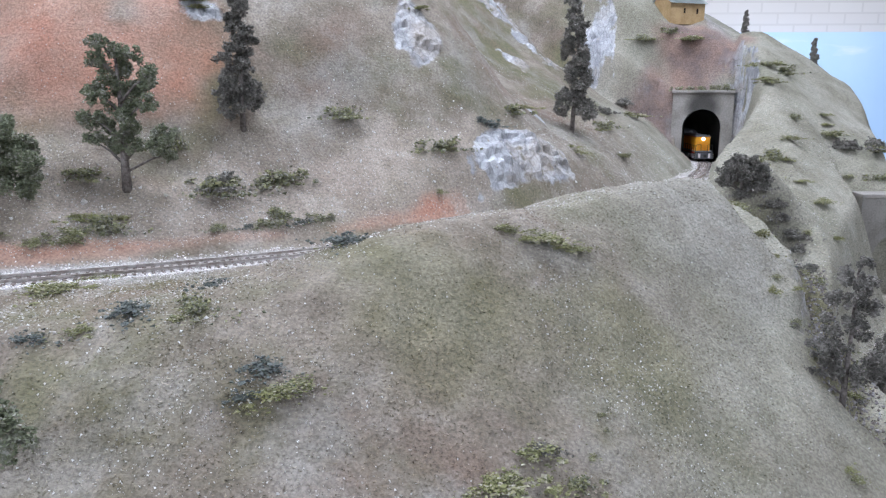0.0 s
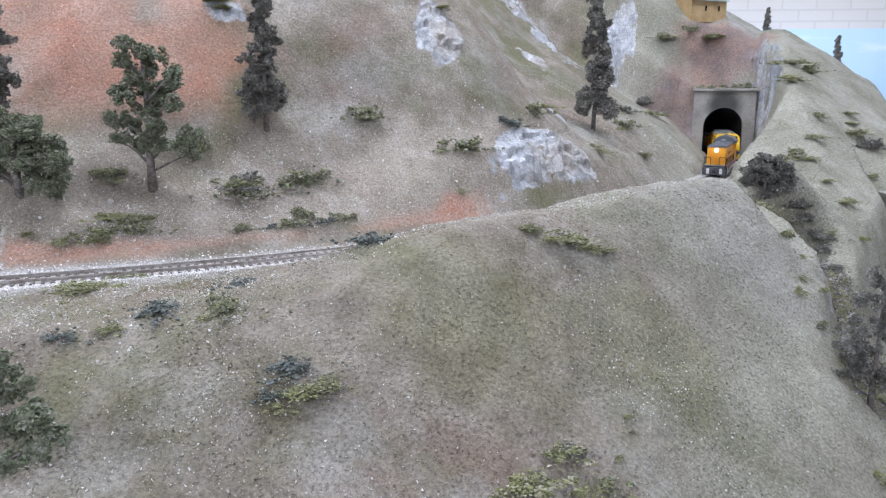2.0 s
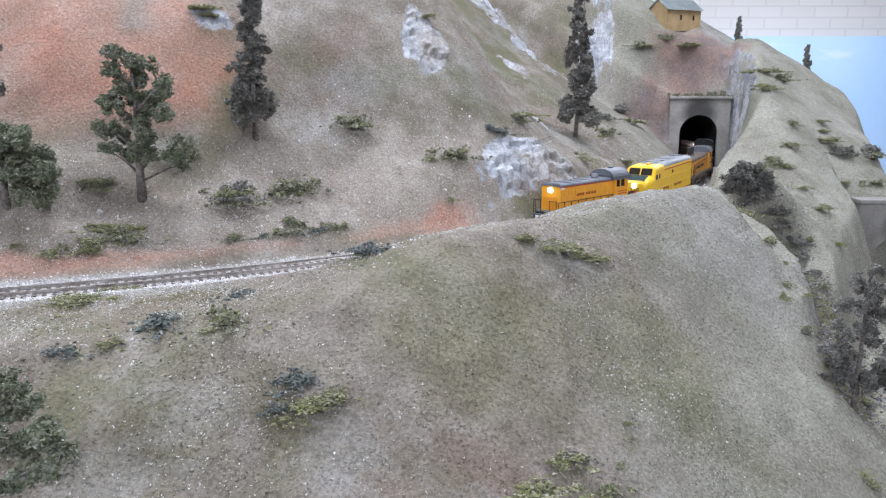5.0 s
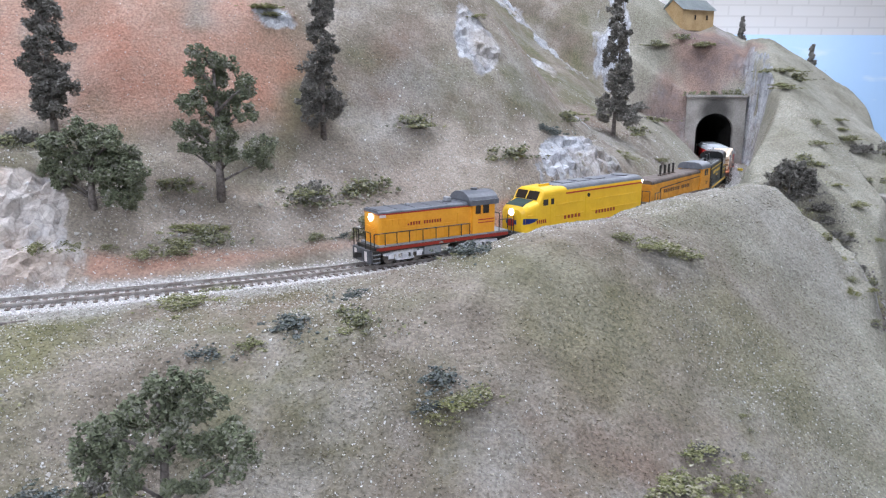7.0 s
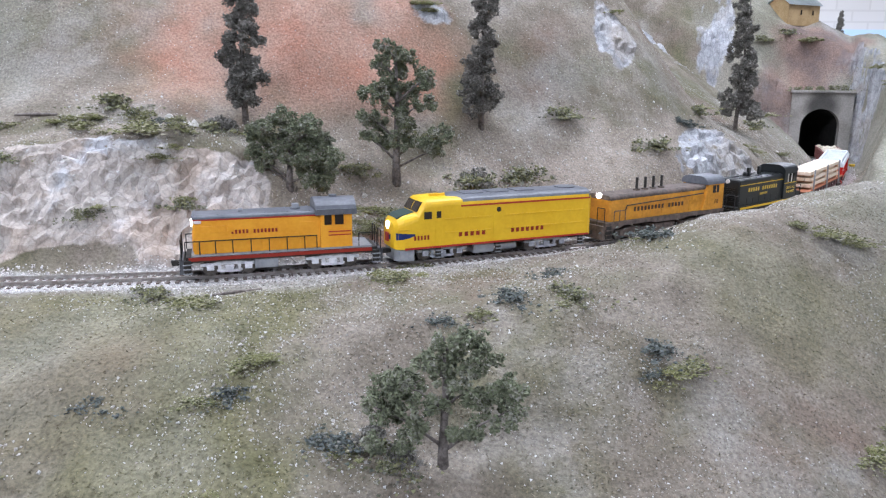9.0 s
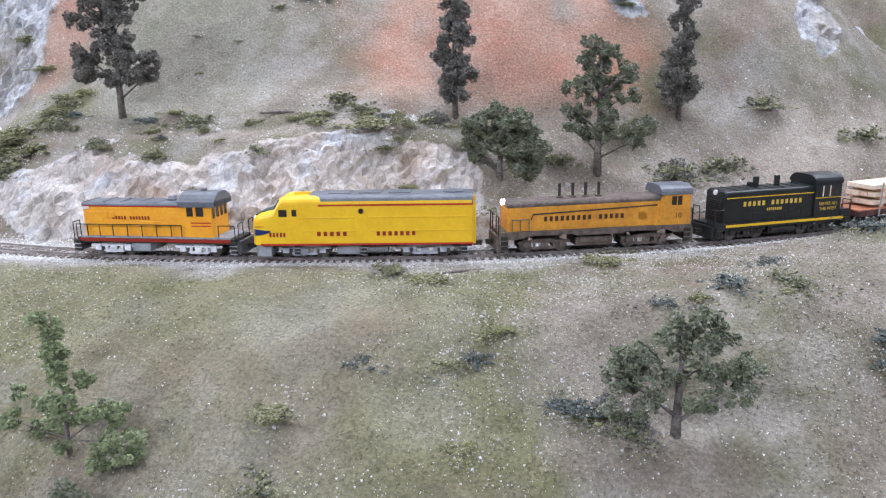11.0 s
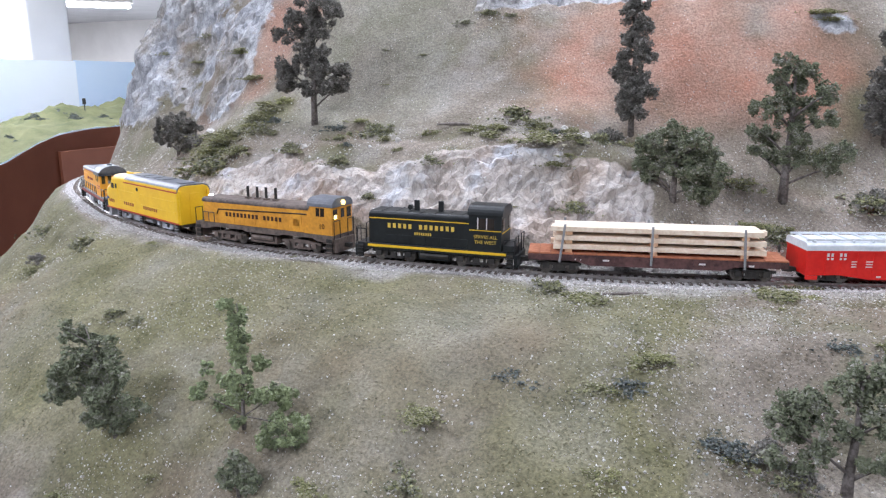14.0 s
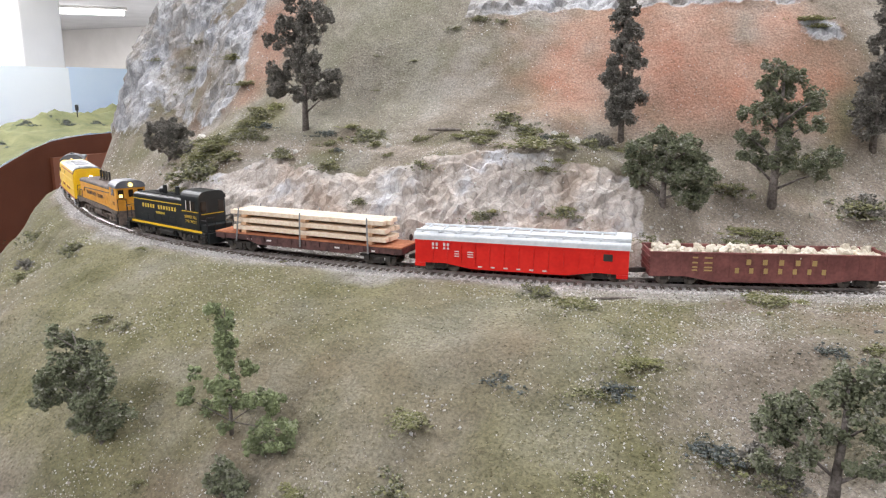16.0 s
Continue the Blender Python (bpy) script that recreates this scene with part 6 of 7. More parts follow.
tree("leafy_tree", -0.577, 0.251, 0.091, FORKED, bright_leaf, "sparse forked green model tree on the near slope", 0.0012, 0, True, 0.0013)
tree("leafy_tree", -0.555, 0.219, 0.034, CONE, oak_leaf, "small green model sapling on the near slope", 0.0010, -0.2, True, 0.0012)
tree("leafy_bush", -0.991, 0.618, 0.052, ELM, pine_leaf, "rounded dark model bush at the cliff's foot", 0.0020, 0, True, 0.0014, wide=1.1)
tree("pine_tree", 0.309, 0.522, 0.125, LAYERED, pine_leaf, "layered dark model pine in the gully", 0.0022, 0, True, 0.0013)
tree("leafy_tree", 0.378, 0.582, 0.070, CONE, pine_leaf, "bushy dark model tree in the gully", 0.0022, 0, True, 0.0015, wide=0.75)
tree("leafy_bush", 0.333, 0.803, 0.044, ELM, pine_leaf, "dense dark model bush near the tunnel", 0.0018, 0, True, 0.0014, wide=1.05)
tree("conifer", 0.775, 1.560, 0.078, spire(0.3), pine_leaf, "small dark model conifer on the ridge", 0.0016, 0, False, 0.0020)
tree("conifer", 0.705, 1.750, 0.062, spire(0.7), pine_leaf, "small dark model conifer on the ridge", 0.0016, 0, False, 0.0020)
tree("leafy_tree", -0.820, 0.180, 0.090, CONE, pine_leaf, "dark bushy model tree at the slope's edge", 0.0018, 0, True, 0.0014)


def shrub_mesh(name, lumps, leaf, seed, crumb=0.042, density=1.0):
    """A ragged low clump, about one metre wide before it is scaled: a few bigger tufts, many small ones, loose crumbs between."""
    rng = np.random.default_rng(seed)
    places = []
    for k in range(lumps + 12):
        big = k < lumps
        a, far = rng.uniform(0, 2 * math.pi), rng.uniform(0, 0.36 if big else 0.62)
        x, y, r = far * math.cos(a), 0.6 * far * math.sin(a), rng.uniform(0.09, 0.17) if big else rng.uniform(0.03, 0.08)
        z = rng.uniform(0.03, 0.16) if big else rng.uniform(0.0, 0.04)
        d = rng.normal(size=(int(density * (13 + 1650 * r * r)), 3))
        d /= np.linalg.norm(d, axis=1)[:, None]
        bumps = 0.55 + 0.8 * value_noise(d * 2.4 + 31 * k, seed)
        places.append(np.array((x, y, z)) + d * (r * bumps * rng.uniform(0.35, 1.08, len(d)))[:, None] * np.array((1, 1, 0.75)))
    loose = np.stack([rng.normal(0, 0.36, 90), rng.normal(0, 0.22, 90), rng.uniform(0.0, 0.03, 90)], -1)
    places = np.concatenate(places + [loose])
    return pieces(name, places, rng.uniform(0.35, 1.25, len(places)) * crumb * 0.95, TETRA, TETRA_F, leaf, 0.85)


KINDS = [([shrub_mesh("shrub", 6, shrub_leaf, k, 0.033, 1.5) for k in (1, 2, 3)], "dark green clump of model shrubbery", 1.0), ([shrub_mesh("shrub", 8, olive_leaf, k, 0.030, 1.3) for k in (4, 5, 6)], "low olive tuft of model ground foam", 0.55),
         ([shrub_mesh("shrub", 7, grey_leaf, k, 0.036, 1.0) for k in (7, 8, 9)], "blue-grey twiggy model sagebrush", 0.8),
         ([shrub_mesh("shrub", 9, pine_leaf, k, 0.040, 1.4) for k in (10, 11, 12)], "dense dark model shrub", 1.15), ([shrub_mesh("shrub", 6, moss_leaf, k, 0.026, 1.9) for k in (13, 14, 15)], "low mat of yellow-olive model moss", 0.38)]
CLIFF_AND_LOOP_MORE = [(-1.193, 0.802, 0.018, 0), (-1.122, 0.775, 0.017, 1), (-1.110, 0.790, 0.024, 1), (-1.103, 0.805, 0.021, 0), (-1.092, 0.495, 0.036, 0), (-0.983, 0.400, 0.035, 1), (-0.973, 0.735, 0.038, 1), (-0.945, 0.434, 0.041, 0), (-0.925, 0.698, 0.036, 1), (-0.903, 0.614, 0.052, 1), (-0.897, 0.546, 0.035, 1), (-0.879, 0.556, 0.063, 0), (-0.851, 0.574, 0.055, 1), (-0.843, 0.601, 0.042, 0), (-0.763, 0.313, 0.028, 0), (-0.763, 0.560, 0.029, 0), (-0.761, 0.556, 0.038, 1), (-0.735, 0.309, 0.017, 0), (-0.719, 0.689, 0.011, 0), (-0.704, 0.661, 0.011, 1), (-0.683, 0.533, 0.032, 0), (-0.683, 0.536, 0.026, 1), (-0.679, 0.193, 0.026, 1), (-0.678, 0.586, 0.040, 0)]
CLIFF_AND_LOOP = [(-0.678, 0.599, 0.037, 0), (-0.664, 0.687, 0.014, 1), (-0.633, 0.504, 0.019, 0), (-0.628, 0.715, 0.017, 0), (-0.623, 0.216, 0.016, 1)]
CLIFF_TOP = [(-0.600, 0.722, 0.021, 0), (-0.599, 0.724, 0.021, 1), (-0.578, 0.541, 0.028, 0), (-0.577, 0.544, 0.025, 1), (-0.573, 0.727, 0.017, 0), (-0.539, 0.588, 0.045, 1), (-0.525, 0.623, 0.047, 0), (-0.508, 0.514, 0.028, 0), (-0.483, 0.578, 0.066, 1), (-0.459, 0.557, 0.026, 1), (-0.457, 0.584, 0.033, 1), (-0.440, 0.531, 0.028, 0), (-0.431, 0.597, 0.033, 0)]
NEAR_SLOPE = [(-0.508, 0.229, 0.021, 1), (-0.460, 0.280, 0.021, 1), (-0.456, 0.278, 0.025, 1), (-0.452, 0.241, 0.027, 0), (-0.431, 0.434, 0.022, 0), (-0.423, 0.431, 0.022, 0), (-0.411, 0.311, 0.021, 2), (-0.403, 0.429, 0.026, 1), (-0.397, 0.424, 0.030, 1), (-0.358, 0.315, 0.021, 1), (-0.343, 0.320, 0.024, 2), (-0.343, 0.263, 0.019, 1), (-0.337, 0.342, 0.023, 1), (-0.336, 0.341, 0.029, 1), (-0.290, 0.306, 0.031, 2), (-0.270, 0.304, 0.027, 1), (-0.253, 0.296, 0.024, 0), (-0.229, 0.384, 0.025, 2), (-0.204, 0.393, 0.022, 1), (-0.185, 0.410, 0.031, 2), (-0.149, 0.460, 0.024, 2), (-0.148, 0.404, 0.021, 1), (-0.146, 0.412, 0.028, 0), (-0.104, 0.357, 0.017, 2)]
MID_SLOPE = [(-0.308, 0.623, 0.039, 0), (-0.306, 0.572, 0.032, 1), (-0.301, 0.570, 0.036, 1), (-0.280, 0.585, 0.032, 0), (-0.272, 0.579, 0.035, 0), (-0.267, 0.485, 0.042, 1), (-0.264, 0.484, 0.034, 1), (-0.252, 0.515, 0.029, 1), (-0.204, 0.644, 0.045, 0), (-0.202, 0.644, 0.052, 0), (-0.150, 0.676, 0.049, 0), (-0.148, 0.637, 0.034, 0), (-0.114, 0.648, 0.024, 0), (-0.100, 0.752, 0.044, 0), (-0.063, 0.496, 0.044, 2), (-0.002, 0.753, 0.047, 0)]
FRONT_HILL = [(-0.099, 0.374, 0.029, 2), (-0.087, 0.365, 0.024, 1), (0.022, 0.344, 0.022, 1), (0.035, 0.353, 0.038, 1), (0.052, 0.513, 0.025, 1), (0.052, 0.371, 0.030, 1), (0.072, 0.512, 0.037, 1), (0.076, 0.361, 0.020, 0), (0.085, 0.378, 0.009, 1), (0.096, 0.514, 0.019, 1), (0.096, 0.405, 0.007, 1), (0.096, 0.396, 0.005, 0)]
RIGHT_MORE = [(0.053, 0.812, 0.032, 2), (0.085, 0.871, 0.041, 0), (0.164, 0.890, 0.028, 1), (0.229, 1.056, 0.038, 0), (0.243, 0.986, 0.028, 1), (0.277, 0.444, 0.018, 1), (0.286, 0.562, 0.013, 0), (0.304, 0.749, 0.038, 1), (0.315, 1.237, 0.055, 1), (0.323, 0.731, 0.032, 0), (0.365, 0.730, 0.026, 1), (0.373, 0.710, 0.029, 0), (0.375, 1.394, 0.040, 0), (0.392, 0.918, 0.031, 1), (0.421, 1.391, 0.040, 0), (0.430, 0.949, 0.041, 0), (0.443, 0.849, 0.030, 1), (0.460, 1.380, 0.057, 1), (0.470, 0.993, 0.039, 1), (0.512, 1.075, 0.028, 0), (0.523, 1.186, 0.046, 1), (0.547, 1.261, 0.059, 1), (0.574, 1.034, 0.028, 1), (0.577, 1.251, 0.049, 0)]
RIGHT = [(0.592, 1.148, 0.030, 1), (0.592, 1.109, 0.044, 1), (0.650, 1.101, 0.060, 1)]
count = 0
for patch_of in (CLIFF_AND_LOOP_MORE, CLIFF_AND_LOOP, CLIFF_TOP, NEAR_SLOPE, MID_SLOPE, FRONT_HILL, RIGHT_MORE, RIGHT):
    for x, y, wide, kind in patch_of:
        meshes, label, flat = KINDS[kind]
        wide = (1.45 if kind < 2 else 1.25) * wide * (1.2 if patch_of in (NEAR_SLOPE, FRONT_HILL) else 1.0)
        ob = tagged(new("shrub", meshes[count % 3]), label, "shrub", "shrubs on the hillside")
        ob.matrix_world = pose(x, y, ground_z(x, y) - 0.03 * wide, 0, 0, (count * 67) % 360) @ Matrix.Diagonal((wide, wide, wide * flat * 0.85, 1))
        count += 1
for k in range(26):
    u, side = (k * 0.381966) % 1.0, ((k * 0.618034) % 1.0 - 0.5)
    x, y, wide = -0.945 + 0.12 * u + 0.035 * side, 0.572 + 0.055 * u - 0.055 * side, 0.03 + 0.012 * ((k * 7) % 4)
    ob = tagged(new("shrub", KINDS[(0, 4, 1)[k % 3]][0][k % 3]), "olive green shrubs filling the recess", "shrub", "shrubs on the hillside")
    ob.matrix_world = pose(x, y, ground_z(x, y) - 0.05 * wide, 0, 0, (k * 67) % 360) @ Matrix.Diagonal((wide, wide, wide * 0.5, 1))
# tufts along the cliff's brow, the track's foot and the slope at the loop
for k in range(44):
    s, pick = (k * 0.618034) % 1.0, k % 4
    if pick < 2:
        x, d = -0.88 + 0.46 * s, 0.105 + 0.02 * ((k * 5) % 3)
    elif pick == 2:
        x, d = -0.38 + 0.42 * s, 0.045 + 0.012 * ((k * 3) % 3)
    else:
        x, d = -1.12 + 0.3 * s, -0.07 - 0.05 * ((k * 5) % 4)
    near = int(np.abs(LINE[:, 0] - x)[200:-80].argmin()) + 200
    px, py = LINE[near][0] - along[near][1] * d, LINE[near][1] + along[near][0] * d
    wide = 0.022 + 0.009 * ((k * 11) % 3)
    ob = tagged(new("shrub", KINDS[(1, 0, 1, 2)[(k // 4) % 4]][0][k % 3]), KINDS[(1, 0, 1, 2)[(k // 4) % 4]][1], "shrub", "shrubs on the hillside")
    ob.matrix_world = pose(px, py, ground_z(px, py) - 0.05 * wide, 0, 0, (k * 67) % 360) @ Matrix.Diagonal((wide, wide, wide * 0.7, 1))
GULLY = [(0.315, 0.765, 0.035, 1), (0.335, 0.705, 0.035, 1), (0.35, 0.68, 0.035, 0), (0.34, 0.655, 0.03, 2), (0.365, 0.64, 0.03, 1), (0.315, 0.515, 0.03, 1), (0.33, 0.50, 0.03, 0), (0.285, 0.60, 0.022, 0), (0.62, 1.03, 0.05, 0), (0.66, 1.0, 0.05, 0), (0.30, 0.68, 0.03, 1)]
GULLY_EDGE = [(0.346, 0.807, 0.044, 3), (0.354, 0.802, 0.044, 3), (0.367, 0.799, 0.038, 3), (0.379, 0.798, 0.042, 3), (0.391, 0.794, 0.042, 3), (0.403, 0.791, 0.030, 1), (0.392, 0.777, 0.034, 3), (0.389, 0.741, 0.036, 3), (0.303, 0.641, 0.016, 4), (0.274, 0.583, 0.024, 4), (0.298, 0.590, 0.015, 4), (0.285, 0.560, 0.015, 3), (0.438, 0.791, 0.025, 4), (0.339, 0.554, 0.026, 3), (0.300, 0.554, 0.018, 2), (0.329, 0.820, 0.036, 3), (0.333, 0.803, 0.038, 3)]
RIGHT_MATS = [(0.523, 1.200, 0.055, 4), (0.435, 0.936, 0.041, 4), (0.440, 0.882, 0.031, 4), (0.588, 1.127, 0.038, 4), (0.599, 1.084, 0.054, 3), (0.653, 1.107, 0.066, 3), (0.460, 1.380, 0.068, 4), (0.375, 1.394, 0.057, 4), (0.337, 1.364, 0.055, 3), (0.258, 1.169, 0.040, 3), (0.222, 1.036, 0.036, 4), (0.158, 0.898, 0.032, 4), (0.100, 0.915, 0.055, 4), (0.048, 0.816, 0.034, 2), (-0.028, 0.876, 0.038, 4), (-0.251, 0.770, 0.044, 4)]
FRONT_MATS = [(-0.089, 0.363, 0.036, 4), (-0.102, 0.353, 0.022, 4), (0.025, 0.349, 0.036, 4), (0.060, 0.356, 0.030, 4), (0.055, 0.371, 0.022, 3), (-0.075, 0.513, 0.030, 4), (0.059, 0.507, 0.034, 4), (0.088, 0.511, 0.030, 4), (0.275, 0.449, 0.020, 4), (-0.514, 0.231, 0.026, 4), (-0.455, 0.281, 0.018, 4), (-0.339, 0.269, 0.022, 4), (-0.336, 0.344, 0.034, 4), (-0.265, 0.310, 0.030, 3), (-0.250, 0.299, 0.028, 3), (-0.834, 0.423, 0.021, 4), (-0.669, 0.429, 0.018, 4), (-0.401, 0.426, 0.036, 4), (-0.252, 0.485, 0.034, 4)]
CLIFF_MATS = [(-0.500, 0.521, 0.030, 4), (-0.439, 0.536, 0.028, 4), (-0.580, 0.544, 0.030, 4), (-0.454, 0.565, 0.034, 4), (-0.975, 0.734, 0.040, 4), (-0.932, 0.698, 0.034, 4), (-0.710, 0.612, 0.042, 4), (-0.543, 0.603, 0.050, 4), (-0.566, 0.599, 0.036, 4), (-0.494, 0.602, 0.042, 4), (-0.434, 0.612, 0.040, 3), (-0.410, 0.626, 0.040, 4), (-0.300, 0.585, 0.050, 4), (-0.273, 0.591, 0.040, 4), (-0.202, 0.649, 0.052, 3), (-0.310, 0.628, 0.038, 4), (-0.252, 0.776, 0.056, 4), (-1.015, 0.425, 0.032, 3)]
for x, y, wide, kind in GULLY + GULLY_EDGE:
    ob = tagged(new("shrub", KINDS[kind][0][count % 3]), KINDS[kind][1] + " in the gully", "shrub", "shrubs on the hillside")
    ob.matrix_world = pose(x, y, ground_z(x, y) - 0.04 * wide, 0, 0, (count * 67) % 360) @ Matrix.Diagonal((wide, wide, wide * (1.0 if kind == 3 else 0.8), 1))
    count += 1
for x, y, wide, kind in RIGHT_MATS + FRONT_MATS + CLIFF_MATS:
    meshes, label, flat = KINDS[kind]
    ob = tagged(new("shrub", meshes[count % 3]), label, "shrub", "shrubs on the hillside")
    ob.matrix_world = pose(x, y, ground_z(x, y) - 0.02 * wide, 0, 0, (count * 67) % 360) @ Matrix.Diagonal((1.1 * wide, 1.1 * wide, wide * flat, 1))
    count += 1
for k in range(22):
    y = 0.54 + 0.25 * ((k * 0.618034) % 1.0)
    x = float(np.interp(y, LIP_Y, (0.347, 0.321, 0.298, 0.281, 0.277, 0.288, 0.311, 0.328, 0.325, 0.311, 0.300))) + 0.010 + 0.035 * ((k * 0.381966) % 1.0)
    wide = (0.020 + 0.008 * (k % 3)) * (1.6 if y > 0.64 else 1.0)
    ob = tagged(new("shrub", KINDS[(0, 1, 0, 2)[k % 4]][0][k % 3]), KINDS[(0, 1, 0, 2)[k % 4]][1] + " in the gully", "shrub", "shrubs on the hillside")
    ob.matrix_world = pose(x, y, ground_z(x, y) - 0.05 * wide, 0, 0, (k * 67) % 360) @ Matrix.Diagonal((wide, wide, wide * 0.8, 1))
gully_stone = per_island("gully_stone", [(0.11, 0.095, 0.085), (0.20, 0.18, 0.17), (0.30, 0.285, 0.30), (0.16, 0.135, 0.11), (0.42, 0.41, 0.42)])
p = scattered(4200, by_gully * smooth01((past - 0.004) / 0.01) * smooth01((0.08 - past) / 0.02))
tagged(new("rubble", pieces("rubble", p, dice.uniform(0.0006, 0.0020, len(p)), OCTA, OCTA_F, gully_stone)), "brown and grey rubble in the gully", "rocks", kind="stuff")
around = np.zeros_like(height)
for x, y, wide, kind in MID_SLOPE + CLIFF_TOP + CLIFF_AND_LOOP_MORE + NEAR_SLOPE:
    around += np.exp(-((gx - x)**2 + (gy - y)**2) / (0.55 * wide)**2)
p = scattered(5200, around * off_track * (1 - 0.7 * rock))
tagged(new("rubble", pieces("rubble", p, 0.0004 + 0.0011 * dice.uniform(0, 1, len(p))**2, OCTA, OCTA_F, grit_mat)), "pale broken stones among the shrubs", "rocks", kind="stuff")
# bigger bushes and the hedge on the portal
for x, y, wide, kind in ((-0.249, 0.667, 0.036, 0), (0.375, 0.86, 0.05, 0)):
    ob = tagged(new("bush", KINDS[kind][0][count % 3]), "dense dark green model bush", "shrub", "bushes")
    ob.matrix_world = pose(x, y, ground_z(x, y) - 0.02 * wide, 0, 0, (count * 67) % 360) @ Matrix.Diagonal((wide, wide, wide * 1.9, 1))
    count += 1
for k in range(5):
    a = -0.042 + 0.021 * k
    x, y = PORTAL[0] + AHEAD[1] * a + AHEAD[0] * 0.012, PORTAL[1] - AHEAD[0] * a + AHEAD[1] * 0.012
    ob = tagged(new("shrub", KINDS[0][0][k % 3]), "dark shrub growing on the portal's top", "shrub", "shrubs on the portal")
    ob.matrix_world = pose(x, y, 0.131, 0, 0, 70 * k) @ Matrix.Diagonal((0.034, 0.034, 0.040 + 0.014 * (k > 2), 1))

# ---- small things ----
wood_grey = mottled("weathered_wood", (0.13, 0.11, 0.10), (0.24, 0.21, 0.19), 200, 0.9)
for x, y, length, r, turn_by in ((-0.591, 0.607, 0.036, 0.0017, 4), (-0.372, 0.441, 0.034, 0.0012, 24)):
    z = ground_z(x, y) + r * 0.5
    c, s = math.cos(radians(turn_by)) * length / 2, math.sin(radians(turn_by)) * length / 2
    tagged(part("fallen_log", tube([(x - c, y - s, z), (x, y, z + 0.0006), (x + c, y + s, z + 0.0004)], [r * 0.7, r, r * 0.9], 7), wood_grey), "grey weathered log lying on the ground", "log")
rock_white = mottled("white_rock", (0.52, 0.50, 0.47), (0.72, 0.70, 0.67), 90, 0.9)
for k, (x, y, r) in enumerate(((-0.779, 0.555, 0.0035), (-0.744, 0.556, 0.0035), (-0.638, 0.572, 0.004), (-0.446, 0.589, 0.005), (-0.47, 0.60, 0.004), (-0.96, 0.645, 0.006), (-0.30, 0.60, 0.003))):
    bm = bmesh.new()
    bmesh.ops.create_icosphere(bm, subdivisions=2, radius=r)
    for v in bm.verts:
        v.co *= 0.8 + 0.5 * noise.noise(v.co / r * 1.1 + Vector((k * 3.1, 0, 0)))
    ob = tagged(part("rock", bm, rock_white), "pale broken rock lying on the slope", "rock", "loose rocks")
    ob.matrix_world = pose(x, y, ground_z(x, y) + r * 0.3, 20 * k, 0, 50 * k)

# the marker post by the tunnel
post_white, cap_yellow = plain("post_white", (0.75, 0.75, 0.72)), plain("cap_yellow", (0.80, 0.55, 0.05))
mx, my = 0.441, 1.152
mz = ground_z(mx, my)
marker = tagged(new("marker_post"), "white post with a yellow cap beside the track", "post")
marker.matrix_world = pose(mx, my, mz - 0.001)
part("post", mm_tube([(0, 0, 0), (0, 0, 8)], 1.6, 8), post_white, marker)
part("cap", mm_box(-4, 4, -2.5, 2.5, 7.5, 11.5, 0.8), cap_yellow, marker, "yellow cap")

# the cabin on the ridge
cabin_tan = mottled("cabin_tan_boards", (0.34, 0.23, 0.11), (0.46, 0.33, 0.17), 60, 0.85)
cabin_roof = mottled("cabin_roof_grey", (0.34, 0.38, 0.38), (0.46, 0.50, 0.50), 40, 0.6)
hx, hy = 0.452, 1.448
cabin = tagged(new("cabin"), "small tan wooden cabin with a grey roof on the ridge", "house")
cabin.matrix_world = pose(hx, hy, 0.254, 0, 0, 22)
bm = bmesh.new()
side = [(-27, 0), (27, 0), (27, 40), (0, 58), (-27, 40)]
a = [bm.verts.new((-0.040, y / 1000, z / 1000)) for y, z in side]
b = [bm.verts.new((0.040, y / 1000, z / 1000)) for y, z in side]
bm.faces.new(a[::-1])
bm.faces.new(b)
for k in range(5):
    bm.faces.new((a[k], a[(k + 1) % 5], b[(k + 1) % 5], b[k]))
bmesh.ops.recalc_face_normals(bm, faces=bm.faces)
part("wall", bm, cabin_tan, cabin)
for way in (-1, 1):
    bm = bmesh.new()
    v = [bm.verts.new(p) for p in ((-0.044, way * 0.032, 0.0375), (0.044, way * 0.032, 0.0375), (0.044, 0, 0.0600), (-0.044, 0, 0.0600))]
    bm.faces.new(v)
    bmesh.ops.solidify(bm, geom=bm.faces[:], thickness=0.0025)
    part("roof", bm, cabin_roof, cabin, "grey sheet roof")
for x in (-8, 22):
    win = part("window", mm_box(x - 3, x + 3, -27.6, -26.8, 19, 30), cabin_tan, cabin)
    part("pane", mm_box(x - 2, x + 2, -27.9, -27.4, 20, 29), pane_mat, win)

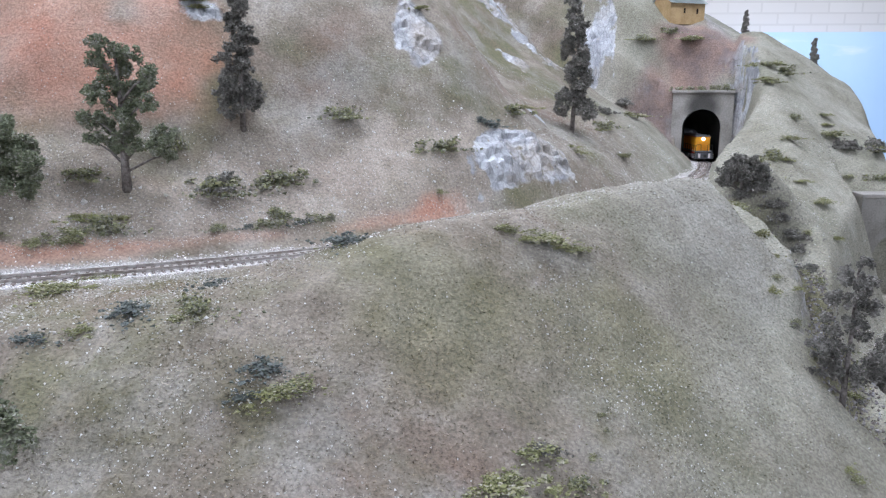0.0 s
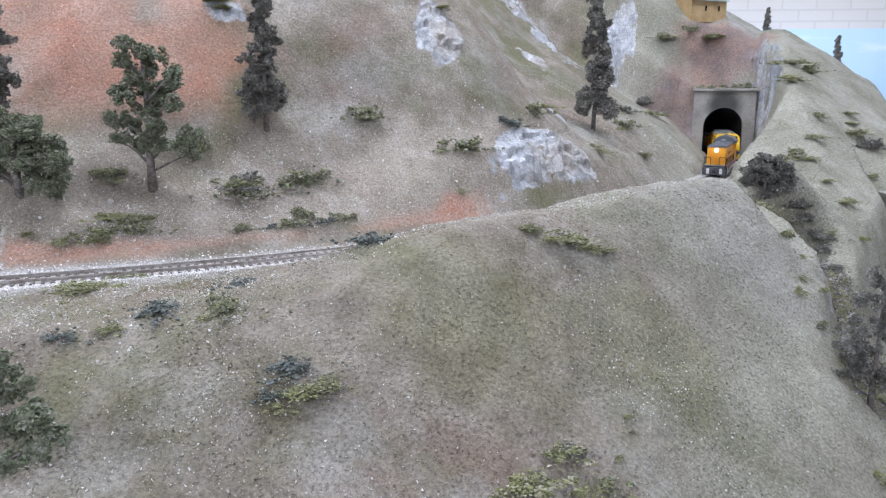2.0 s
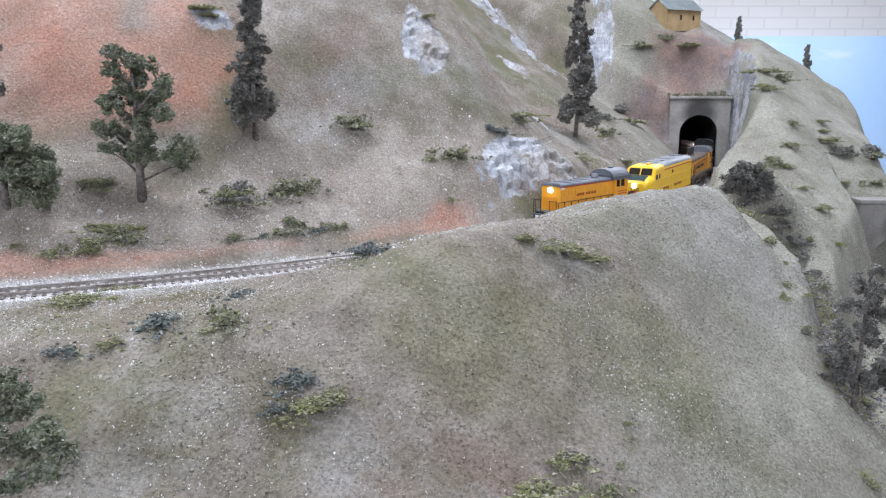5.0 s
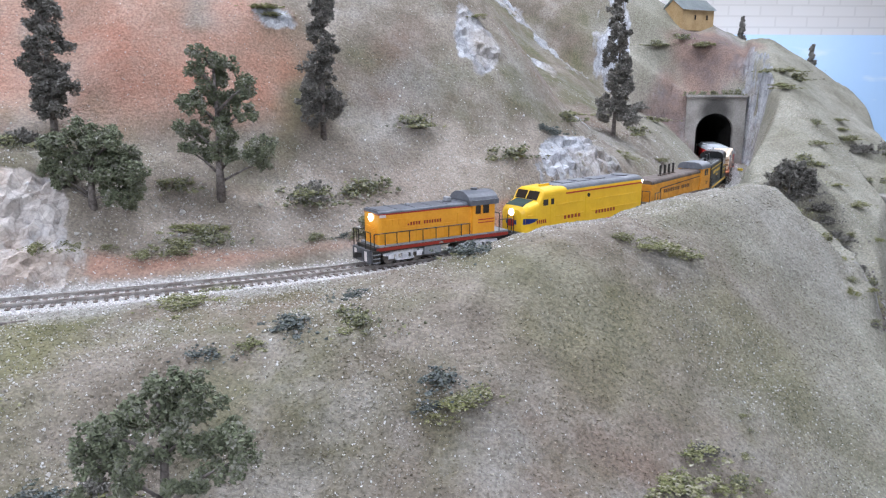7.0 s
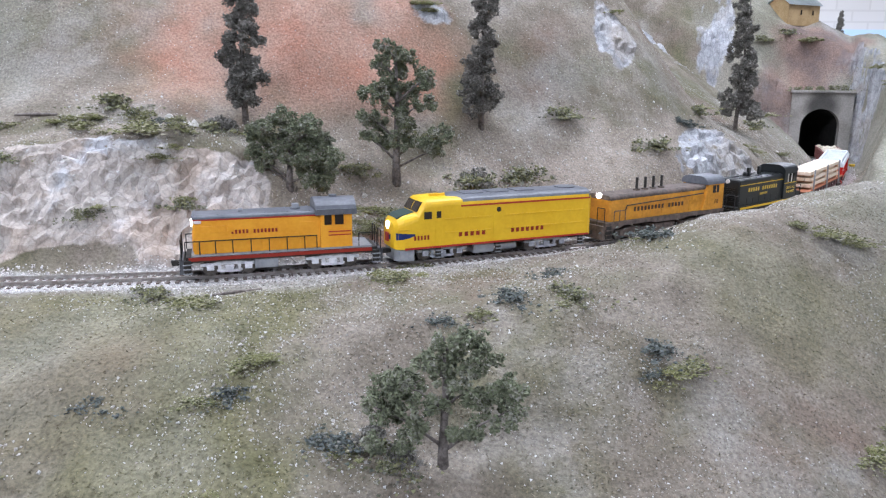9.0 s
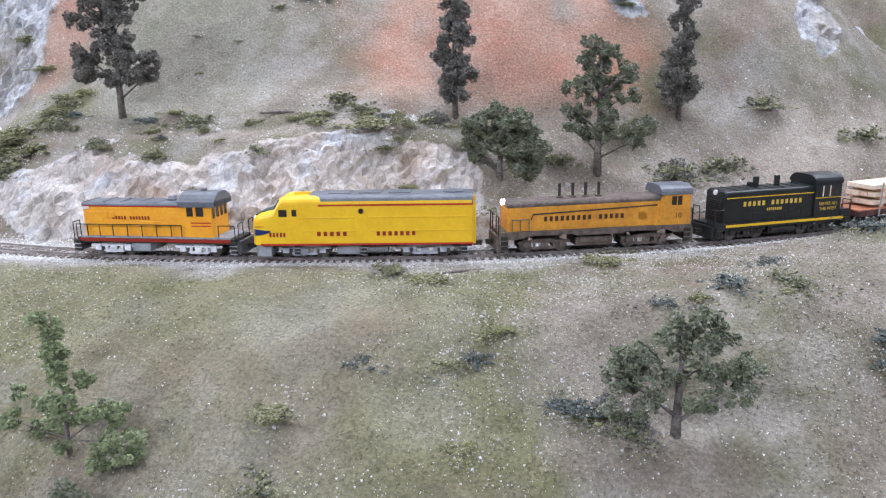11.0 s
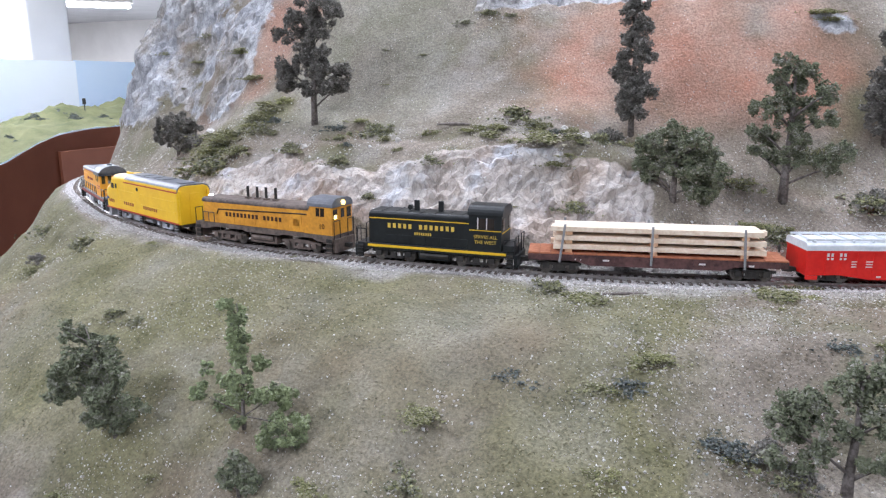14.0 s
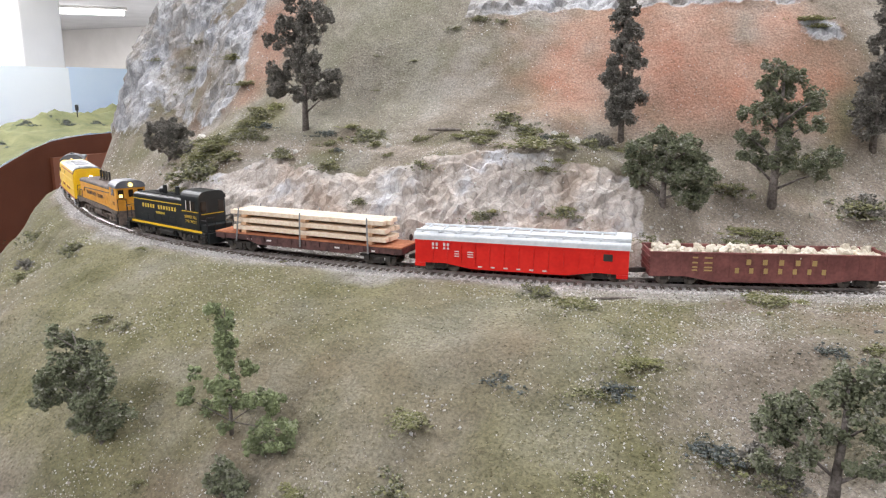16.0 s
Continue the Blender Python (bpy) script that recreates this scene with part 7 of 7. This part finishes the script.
# small things on the far hill
for u, v, h in ((0.60, 0.45, 0.05), (0.40, 0.3, 0.045), (0.47, 0.5, 0.05), (0.53, 0.5, 0.05), (0.57, 0.35, 0.04), (0.65, 0.3, 0.04)):
    p, top = fascia_line(u)
    way = (p - eye_at).normalized()
    q = p + way * 0.85 * v
    z = top + 0.004 + 0.088 * float(np.interp(u, (0.39, 0.7), (0.85, 0.42))) * smooth01(v * 1.8)
    if u == 0.60:
        # A post with a box head for a dark shape not made out.
        mast = tagged(new("dark_upright"), "small dark upright shape on the far hill, not made out", "signal")
        mast.matrix_world = pose(q.x, q.y, z - 0.01)
        part("mast", mm_tube([(0, 0, 0), (0, 0, 42)], 2.2, 8), rail_black, mast)
        part("box_head", mm_box(-6, 6, -4, 4, 36, 58, 2), rail_black, mast)
    else:
        ob = tagged(new("shrub", KINDS[2][0][0]), "grey shrub on the far green hill", "shrub", "far shrubs")
        ob.matrix_world = pose(q.x, q.y, z - 0.01) @ Matrix.Diagonal((0.07, 0.07, 0.09, 1))

# ---- ties ----
for k in range(290):
    x, y, z, dx, dy = on_track(0.62 + 0.0066 * k)
    ob = new("tie", tie_mesh)
    ob.parent = track
    ob.matrix_basis = pose(x, y, z, 0, 0, math.degrees(math.atan2(dy, dx)))
bm = bmesh.new()
for s in [0.02 + 0.0066 * k for k in range(91)] + [0.62 + 0.0066 * k for k in range(290, 500)]:
    x, y, z, dx, dy = on_track(s)
    made = bmesh.ops.create_cube(bm, size=1.0, matrix=pose(x, y, z - 0.0034, 0, 0, math.degrees(math.atan2(dy, dx))) @ Matrix.Diagonal((0.0028, 0.032, 0.0023, 1)))
far_ties = part("far_ties", bm, tie_mat, track)
tagged(far_ties, "dark ties of the far track", kind="stuff")

# ---- motion of the train ----
# where the front of the train is along the line, by the second
FRONT_AT = [(0.0, 2.668), (1.5, 2.458), (2.5, 2.312), (3.5, 2.166), (7.0, 1.655), (8.5, 1.437), (11.0, 1.083), (16.0, 0.349)]


def car_pose(t, centre, base):
    s = float(np.interp(t, *zip(*FRONT_AT))) + centre
    a, b = on_track(s - base / 2), on_track(s + base / 2)
    dx, dy, dz = b[0] - a[0], b[1] - a[1], b[2] - a[2]
    return pose((a[0] + b[0]) / 2, (a[1] + b[1]) / 2, (a[2] + b[2]) / 2, 0, -math.degrees(math.atan2(dz, math.hypot(dx, dy))), math.degrees(math.atan2(dy, dx)))


def motions():
    for ob, centre, base in CARS:
        walk(ob, [(0.5 * k, car_pose(0.5 * k, centre, base)) for k in range(33)])


motions()
